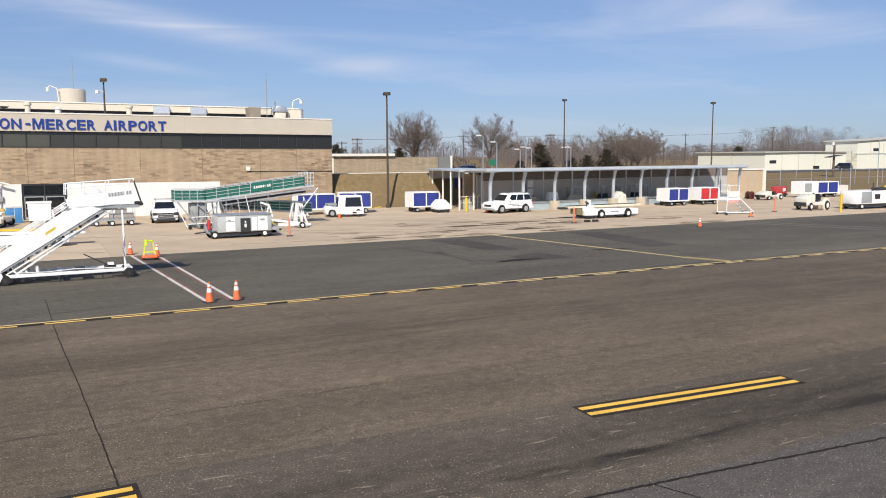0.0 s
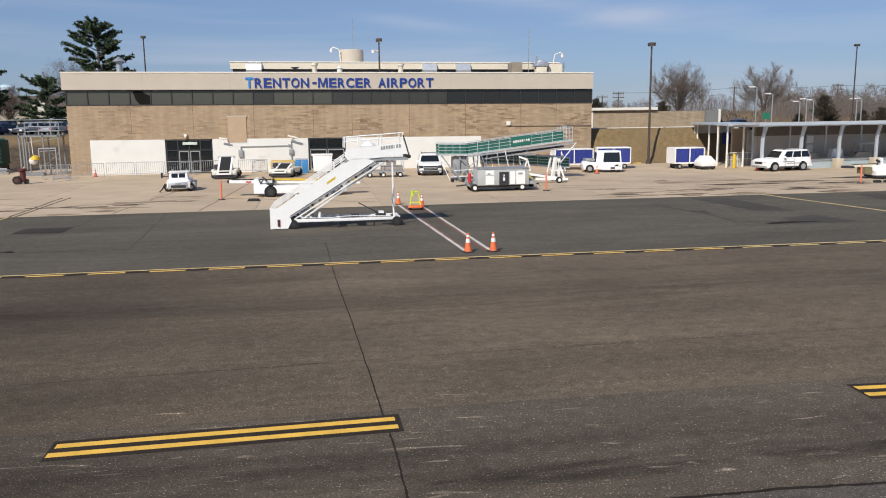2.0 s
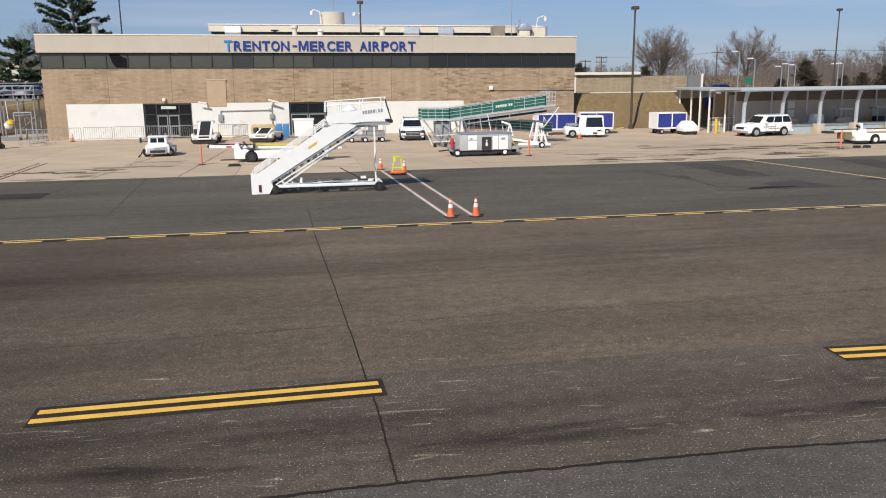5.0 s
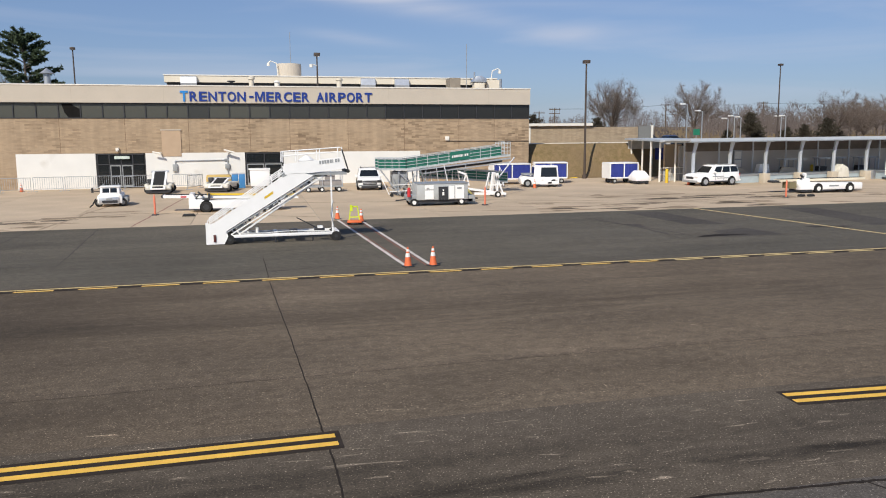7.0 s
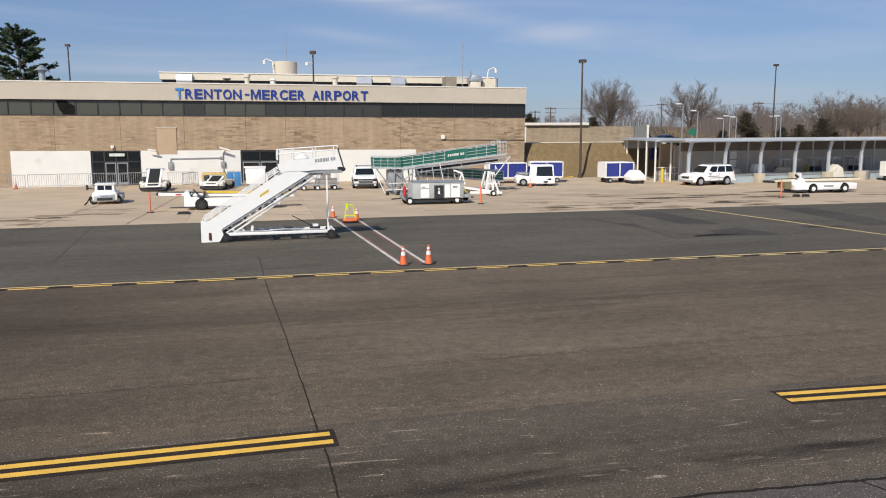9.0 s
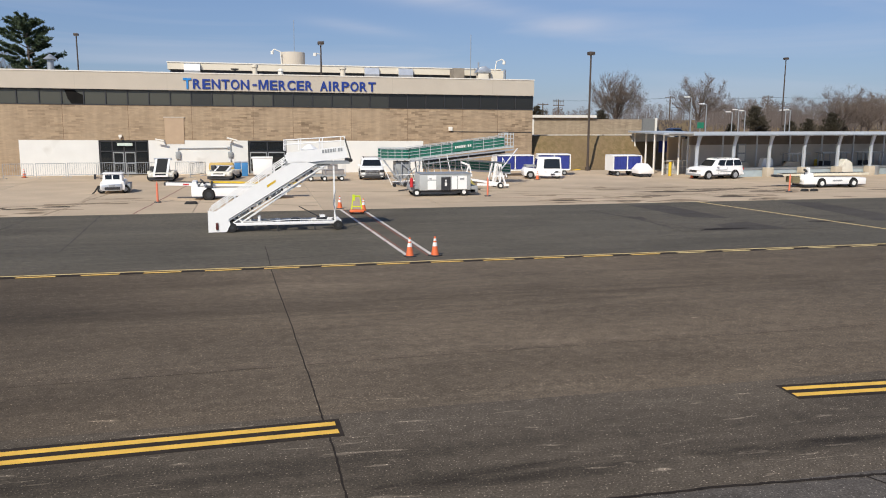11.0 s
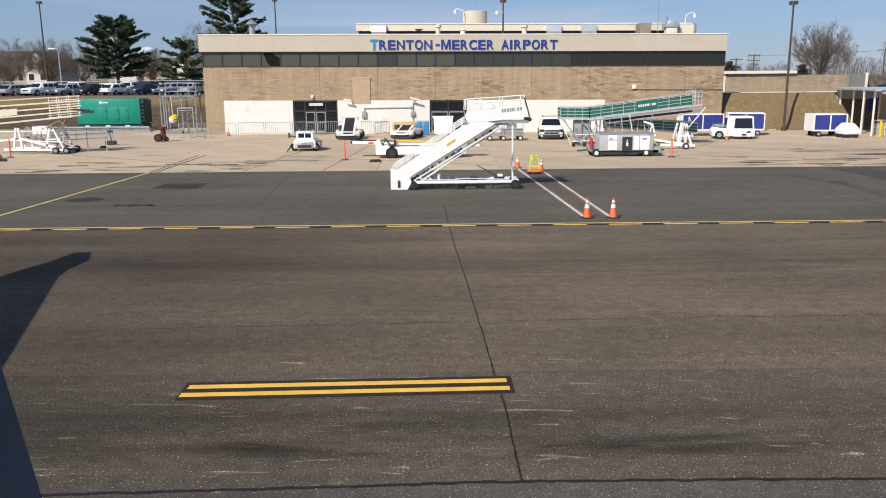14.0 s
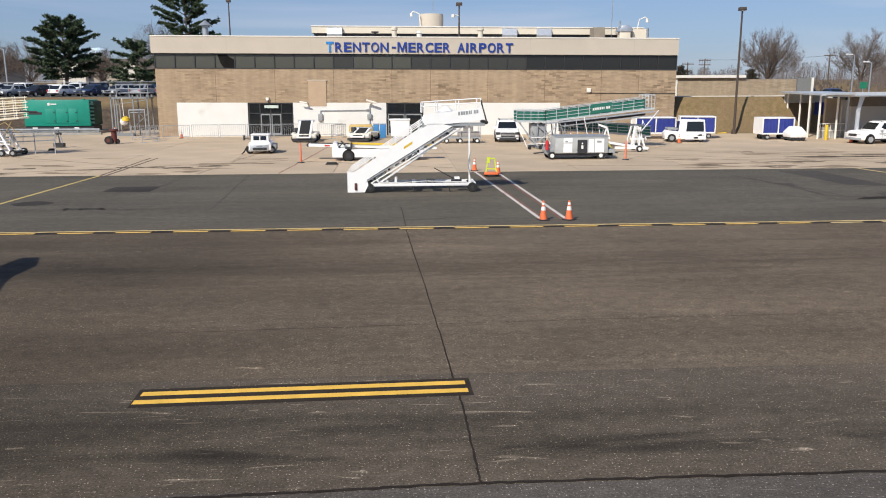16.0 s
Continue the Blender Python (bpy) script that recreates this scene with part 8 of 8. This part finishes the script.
# ---- trees ----
def bare_tree(name, m, h, wide, seed, label, thick=0.26, limbs=13, side=9):
    """A leafless tree: limbs that rise and bend outwards, branches, twigs and fine sprays that fill a rounded crown."""
    rnd = random.Random(seed)
    t = thing(name, m, label, "tree", "bare trees")
    trunk, crown = Geo(), Geo()
    fork = h * 0.13
    trunk.rod((0, 0, -0.3), (0.05, 0, fork), thick, thick * 0.85, n=8)
    mid, tall = h * 0.55, h * 0.45

    def inside(p):
        return ((p.x / wide) ** 2 + (p.y / wide) ** 2 + ((p.z - mid) / tall) ** 2) ** 0.5

    def blade(p, d, w_):
        q = d.cross(Vector((rnd.gauss(0, 1), rnd.gauss(0, 1), rnd.gauss(0, 1)))).normalized() * w_
        crown.v += [tuple(p - q), tuple(p + q), tuple(p + d)]
        i = len(crown.v)
        crown.f.append((i - 3, i - 2, i - 1))

    def branch(p, d, ln, r, level):
        """A bent shoot of three pieces with smaller ones along it."""
        pts, lift = [p], 0.12
        for k in range(3):
            d = (d + Vector((rnd.gauss(0, 0.11), rnd.gauss(0, 0.11), lift * rnd.random()))).normalized()
            pts.append(pts[-1] + d * ln / 3)
        if level == 2 and inside(pts[-1]) > 1.06:
            return
        if level < 2:
            for k in range(3):
                crown.rod(pts[k], pts[k + 1], r * (1 - 0.22 * k), r * (0.78 - 0.22 * k), n=4 if level < 1 else 3)
        else:
            blade(pts[0], pts[2] - pts[0], 0.012)
            blade(pts[1], pts[3] - pts[1], 0.01)
        for k in range((6, 5, 3)[level]):
            q = 0.25 + 0.75 * (k + rnd.random()) / (6, 5, 3)[level]
            i = min(2, int(q * 3))
            at = pts[i].lerp(pts[i + 1], q * 3 - i)
            out = Vector((rnd.gauss(0, 0.42), rnd.gauss(0, 0.42), rnd.gauss(0.12, 0.3)))
            way = (d + out).normalized()
            if level < 2:
                branch(at, way, ln * rnd.uniform(0.5, 0.78), r * 0.5, level + 1)
            else:
                blade(at, way * rnd.uniform(0.35, 0.8), 0.008)

    for i in range(limbs):
        a = 2.39996 * i + rnd.uniform(-0.3, 0.3)
        q = (i + 0.5) / limbs
        up = 0.98 - 1.5 * q
        flat = max(0.0, 1 - up * up) ** 0.5
        end = Vector((math.cos(a) * flat * wide, math.sin(a) * flat * wide, mid + up * tall)) * 0.94
        p0 = Vector((0.05, 0, fork * rnd.uniform(0.8, 1.3)))
        knee = Vector((end.x * 0.32, end.y * 0.32, p0.z + (end.z - p0.z) * (0.5 if up > -0.1 else 0.75) + 0.3))
        pts = []
        for k in range(7):
            u = k / 6
            pts.append(p0 * (1 - u) ** 2 + knee * 2 * u * (1 - u) + end * u * u + Vector((rnd.gauss(0, 0.07), rnd.gauss(0, 0.07), 0)) * (k > 0))
        r = thick * 0.3 * (1.1 - 0.35 * q)
        for k in range(6):
            crown.rod(pts[k], pts[k + 1], r * (1 - 0.14 * k), r * (0.86 - 0.14 * k), n=5)
        for k in range(side):
            u = 0.18 + 0.82 * (k + rnd.random()) / side
            j = min(5, int(u * 6))
            at = pts[j].lerp(pts[j + 1], u * 6 - j)
            d = (pts[j + 1] - pts[j]).normalized()
            out = Vector((rnd.gauss(0, 0.4), rnd.gauss(0, 0.4), rnd.gauss(0.1, 0.25)))
            branch(at, (d + out).normalized(), h * rnd.uniform(0.17, 0.3) * (1.2 - 0.65 * u), r * 0.36 * (1.2 - u), 0)
    part("trunk", trunk, BARK, t)
    part("crown", crown, BARK, t, "fine leafless branches")
    return t


ta = bare_tree("bare_tree", pose(56.2, 120, 2.9), 8.9, 4.6, 3, "rounded leafless tree against the sky", 0.3, 27, 6)
tb = bare_tree("bare_tree", pose(70.7, 120, 2.9), 8.7, 4.9, 8, "wide open leafless tree against the sky", 0.26, 20, 6)
tc = bare_tree("bare_tree", pose(99.5, 122, 1.5), 8.8, 5.6, 15, "broad leafless tree among the woods", 0.26, 20, 6)
for src, x, y, s, r in ((tb, 112, 130, 0.9, 40), (ta, -66, 140, 0.95, 70), (tb, -58, 135, 0.9, 120), (tc, -75, 145, 1.0, 10), (tc, -30.6, 119, 1.15, 140), (ta, -27.5, 126, 0.7, 33), (tb, -62, 118, 0.6, 200), (tc, 128, 150, 1.0, 70), (tb, 150, 170, 1.1, 10), (ta, -52, 150, 0.8, 20), (tb, -82, 130, 0.8, 80)):
    again(src, pose(x, y, rise(x, y), 0, 0, r), s)


def pine(m, h, spread, seed, label, bare=0.2, density=1.0, gap=0.062, droop=0.0, outline=((0, 0.75), (0.18, 1.0), (0.45, 0.95), (0.7, 0.72), (0.88, 0.46), (1, 0.14))):
    """A white pine: straight trunk, whorls of level limbs, each carrying tufts of needles."""
    rnd = random.Random(seed)
    t = thing("pine_tree", m, label, "tree", "pine trees")
    part("trunk", Geo().rod((0, 0, -0.3), (0.1, 0, h * 0.6), 0.24, 0.15).rod((0.1, 0, h * 0.6), (0, 0, h * 0.98), 0.15, 0.03), BARK, t)
    limbs, tufts = Geo(), Geo()
    z = h * bare
    while z < h * 0.985:
        q = (z / h - bare) / (1 - bare)
        reach = spread * float(np.interp(q, [k for k, _ in outline], [k for _, k in outline]))
        n = rnd.randint(5, 8)
        a0 = rnd.uniform(0, 6.28)
        for k in range(n):
            a = a0 + 6.283 * k / n + rnd.uniform(-0.4, 0.4)
            ln = reach * rnd.choice((rnd.uniform(0.4, 0.8), rnd.uniform(0.7, 1.12), rnd.uniform(0.85, 1.0)))
            p0 = Vector((0, 0, z + rnd.uniform(-0.25, 0.25)))
            d = Vector((math.cos(a), math.sin(a), rnd.uniform(0.0, 0.3) + 0.75 * q * q - droop))
            p1 = p0 + d * ln
            limbs.rod(p0, p1, 0.05 * (1 - 0.6 * q) + 0.01, 0.012, n=4)
            m_ = max(6, int(ln * 12 * density))
            for j in range(m_):
                s = 0.36 + 0.68 * (j + rnd.random()) / m_
                c = p0.lerp(p1, min(s, 1.05)) + Vector((rnd.gauss(0, 0.2), rnd.gauss(0, 0.2), rnd.gauss(0.12, 0.08))) * (0.35 + 0.14 * ln)
                for _ in range(11):
                    v = Vector((rnd.gauss(0, 1), rnd.gauss(0, 1), rnd.gauss(0.35, 0.6))).normalized() * rnd.uniform(0.22, 0.44)
                    w_ = v.cross(Vector((rnd.gauss(0, 1), rnd.gauss(0, 1), rnd.gauss(0, 1)))).normalized() * 0.085
                    tufts.v += [tuple(c - w_), tuple(c + w_), tuple(c + v)]
                    i = len(tufts.v)
                    tufts.f.append((i - 3, i - 2, i - 1))
        z += h * gap * rnd.uniform(0.75, 1.3)
    part("branchwork", limbs, BARK, t)
    part("needles", tufts, NEEDLE, t, "dark green needle tufts")
    return t


pine(pose(-42.7, 110, 2.8), 9.0, 4.5, 21, "broad dark green pine in front of the car park", 0.2, 1.35, 0.05)
pine(pose(-33.0, 108, 2.8), 5.9, 3.9, 5, "low spreading pine with flat layers beside the terminal", 0.12, 0.9, 0.115, 0.02, ((0, 0.95), (0.4, 1.0), (0.75, 0.72), (1, 0.25)))
pine(pose(-27.4, 112, 2.8), 13.3, 4.4, 9, "tall dark green pine behind the terminal", 0.3, 1.25, 0.05)


def cedar(m, h, r, seed):
    rnd = random.Random(seed)
    t = thing("cedar_tree", m, "dark pointed cedar tree among bare woods", "tree", "cedar trees")
    part("trunk", Geo().rod((0, 0, -0.2), (0, 0, h * 0.8), 0.15, 0.03), BARK, t)
    gg = Geo()
    z = 0.06
    while z < 0.97:
        for _ in range(rnd.randint(3, 6)):
            a = rnd.uniform(0, 6.28)
            ln = r * (1 - z) ** 0.75 * rnd.uniform(0.45, 1.15) + 0.12
            p0 = Vector((0, 0, h * z))
            p1 = p0 + Vector((math.cos(a) * ln, math.sin(a) * ln, ln * rnd.uniform(0.2, 0.75)))
            for _ in range(int(20 + 26 * ln)):
                c = p0.lerp(p1, rnd.uniform(0.25, 1.0)) + Vector((rnd.gauss(0, 0.15), rnd.gauss(0, 0.15), rnd.gauss(0, 0.13)))
                v = Vector((math.cos(a) * 0.4 + rnd.gauss(0, 0.3), math.sin(a) * 0.4 + rnd.gauss(0, 0.3), rnd.uniform(0.2, 0.9))).normalized() * rnd.uniform(0.18, 0.42)
                w_ = v.cross(Vector((rnd.gauss(0, 1), rnd.gauss(0, 1), rnd.gauss(0, 1)))).normalized() * 0.07
                gg.v += [tuple(c - w_), tuple(c + w_), tuple(c + v)]
                i = len(gg.v)
                gg.f.append((i - 3, i - 2, i - 1))
        z += rnd.uniform(0.035, 0.07)
    part("foliage", gg, CEDAR, t)
    return t


c0 = cedar(pose(81.8, 121, 2.4), 4.0, 2.5, 2)
for x, y, s in ((96.8, 121, 1.0), (84.5, 123, 0.7), (79.4, 124, 0.6), (89.5, 122, 0.65), (94.5, 124, 0.75), (101.0, 124, 0.7), (206, 190, 1.2), (71.5, 160, 1.0), (-23.5, 128, 1.1), (60.5, 190, 1.2), (64, 190, 0.9), (68, 190, 1.1), (57, 185, 1.3)):
    again(c0, pose(x, y, rise(x, y), 0, 0, x * 7), s)


def woods(name, x0, x1, y0, y1, n, low, high, seed, label):
    """Far leafless woods, seen only as a mass of twigs with an uneven top."""
    rnd = random.Random(seed)
    v, f = [], []

    def blade(p, d, w_):
        s = d.cross(Vector((0.2, 1, 0.1))).normalized() * w_
        v.extend([tuple(p - s), tuple(p + s), tuple(p + d + s * 0.3), tuple(p + d - s * 0.3)])
        i = len(v)
        f.append((i - 4, i - 3, i - 2, i - 1))

    for _ in range(n):
        x, y = rnd.uniform(x0, x1), rnd.uniform(y0, y1)
        h = rnd.uniform(low, high) * (0.82 + 0.18 * math.sin(x * 0.05 + seed)) * (0.17 if 0 < x < 0.6 * y and y < 250 else 1.0)
        base = Vector((x, y, rise(x, y) - 0.3))
        blade(base, Vector((rnd.gauss(0, 0.2), 0, h * 0.7)), 0.17)
        for _ in range(230):
            z = h * rnd.uniform(0.06, 0.95)
            a = rnd.uniform(0, 6.28)
            r = h * 0.26 * math.sqrt(rnd.random()) * (1.15 - z / h) * 1.6
            p = base + Vector((math.cos(a) * r, math.sin(a) * r, z))
            d = Vector((math.cos(a) * rnd.uniform(-0.2, 0.7), math.sin(a) * 0.4, rnd.uniform(0.3, 1.0))).normalized() * h * rnd.uniform(0.05, 0.12)
            blade(p, d, rnd.uniform(0.012, 0.032))
    me = bpy.data.meshes.new(name)
    me.from_pydata([site(*p) for p in v], [], f)
    me.materials.append(TWIG)
    tagged(new(name, me), label, "woods", kind="stuff")


woods("far_woods", 268, 310, 225, 250, 70, 11.0, 15.5, 12, "grey-brown leafless trees rising over the hangars")
woods("far_woods", 300, 560, 235, 310, 420, 9.0, 14.5, 1, "grey-brown leafless woods along the horizon")
woods("far_woods", 95, 310, 225, 290, 460, 4.5, 8.0, 7, "grey-brown leafless woods along the horizon")
woods("far_woods", 60, 165, 150, 215, 300, 5.2, 8.2, 2, "grey-brown leafless woods behind the car park")
woods("far_woods", -240, -40, 175, 230, 260, 4.5, 7.5, 4, "grey-brown leafless woods behind the apartments")
woods("far_woods", -40, 96, 250, 300, 130, 2.5, 4.2, 5, "low leafless woods far behind the terminal")

# ---- the aircraft the view is taken from ----
pl = thing("airliner", pose(0, -1.83, 4.36), "white airliner with a swept wing and upturned wingtip", "aircraft", kind="structure")
WINGP = material("aircraft_white", (0.72, 0.73, 0.75), 0.4, vary=0.04)
skin, R_ = Geo(), 1.975
cols = [0.0]
for k in range(40):
    cols += [cols[-1] + 0.25, cols[-1] + 0.53]
cols = [c - 12.275 for c in cols]
angs = [radians(a) for a in (-90, -60, -35, -18, -6, 5, 20, 40, 65, 90, 115, 140, 160, 175, 186, 198, 215, 240, 270)]
skin.v = [(x, R_ * math.cos(a), R_ * math.sin(a)) for x in cols for a in angs]
na = len(angs)
for i in range(len(cols) - 1):
    for j in range(na - 1):
        hole = i % 2 == 0 and j in (4, 13) and cols[i] < 8.5
        near = -0.75 < cols[i] < 0.6 and j in (3, 4)
        if not hole and not near:
            skin.f.append((i * na + j, (i + 1) * na + j, (i + 1) * na + j + 1, i * na + j + 1))
part("fuselage_skin", skin, WINGP, pl)
part("nose_cap", Geo().loft([[(cols[-1] + d, s * R_ * math.cos(a), s * R_ * math.sin(a) - 0.25 * d / 3) for a in angs[:-1]] for d, s in ((0, 1), (1.5, 0.93), (3.0, 0.7), (4.2, 0.2))]), WINGP, pl)
part("tail_cone", Geo().loft([[(cols[0] - d, s * R_ * math.cos(a), s * R_ * math.sin(a) + 0.3 * d / 4) for a in angs[:-1]] for d, s in ((0, 1), (4, 0.85), (8, 0.5), (12, 0.12))]), WINGP, pl)
part("cabin_floor", Geo().box(cols[0], cols[-1], -1.6, 1.6, -1.05, -0.95), GREY, pl)
foil = lambda le, te, y, z, t: [(le, y, z), (le - 0.12 * (le - te), y, z + t), (le - 0.45 * (le - te), y, z + t * 1.2), (te, y, z), (le - 0.45 * (le - te), y, z - t * 0.7), (le - 0.12 * (le - te), y, z - t * 0.7)]
TIP = foil(-12.02, -13.45, 16.5, -0.34, 0.08)
part("wing", Geo().loft([foil(-4.6, -11.2, 1.6, -1.55, 0.42), foil(-7.65, -11.8, 6.6, -1.15, 0.26), TIP]), WINGP, pl)
part("winglet", Geo().loft([TIP, foil(-12.4, -13.6, 16.9, 0.0, 0.05), foil(-13.1, -14.05, 17.12, 1.0, 0.03), foil(-14.22, -14.7, 17.26, 2.0, 0.02)]), WINGP, pl)
for s in (1, -1):
    part("gear_leg", Geo().rod((-8.4, s * 3.8, -1.3), (-8.4, s * 3.8, -3.82), 0.12), STEEL, pl)
    for y in (s * 3.8 - 0.45, s * 3.8 + 0.45):
        part("gear_wheel", Geo().wheel(-8.4, y, -3.78, 0.58, 0.4), RUBBER, pl)
# window surround close to the eye, world coordinates through the parent
pn = Geo()
n_ = 40
inner = []
for k in range(n_):
    a = 6.28319 * (k + 0.5) / n_
    ex = 4
    c_, s_ = math.cos(a), math.sin(a)
    rx2, rz2 = 0.155, 0.2
    xx = math.copysign(abs(c_) ** (2 / ex), c_) * rx2 + 0.097
    zz = math.copysign(abs(s_) ** (2 / ex), s_) * rz2
    xx -= 0.124 * zz + 0.0026
    inner.append((xx, zz + 4.445))
ring_o = []
for x_, z_ in inner:
    dx_, dz_ = x_ - 0.1, z_ - 4.445
    k_ = min(1.0 / max(abs(dx_), 1e-6), 0.7 / max(abs(dz_), 1e-6))
    ring_o.append((0.1 + dx_ * k_, 4.445 + dz_ * k_))
YW = 0.1
pn.v = [(x_, YW, z_) for x_, z_ in inner]
pn.v += [(0.1 + (x_ - 0.1) * 1.14, 0.03, 4.445 + (z_ - 4.445) * 1.14) for x_, z_ in inner]
pn.v += [(x_, 0.03, z_) for x_, z_ in ring_o]
for k in range(n_):
    j = (k + 1) % n_
    pn.f += [(k, j, n_ + j, n_ + k), (n_ + k, n_ + j, 2 * n_ + j, 2 * n_ + k)]
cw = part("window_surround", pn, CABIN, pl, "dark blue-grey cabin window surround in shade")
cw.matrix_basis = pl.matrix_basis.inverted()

# ---- concrete slabs of the apron ----
slab = None
rs = random.Random(7)
for j in range(4):
    for i in range(-8, 22):
        y0, x0 = 39.0 + 6.75 * j, 6.1 * i - 3.0
        if slab is None:
            slab = mesh_of("slab", Geo().box(0.012, 6.088, 0.012, 6.738, -0.1, 0.0), CONCRETE, 0.0, 0)
        ob = new("slab", slab)
        ob.parent = apron
        ob.location = (x0, y0, 0.004 + 0.002 * rs.random())
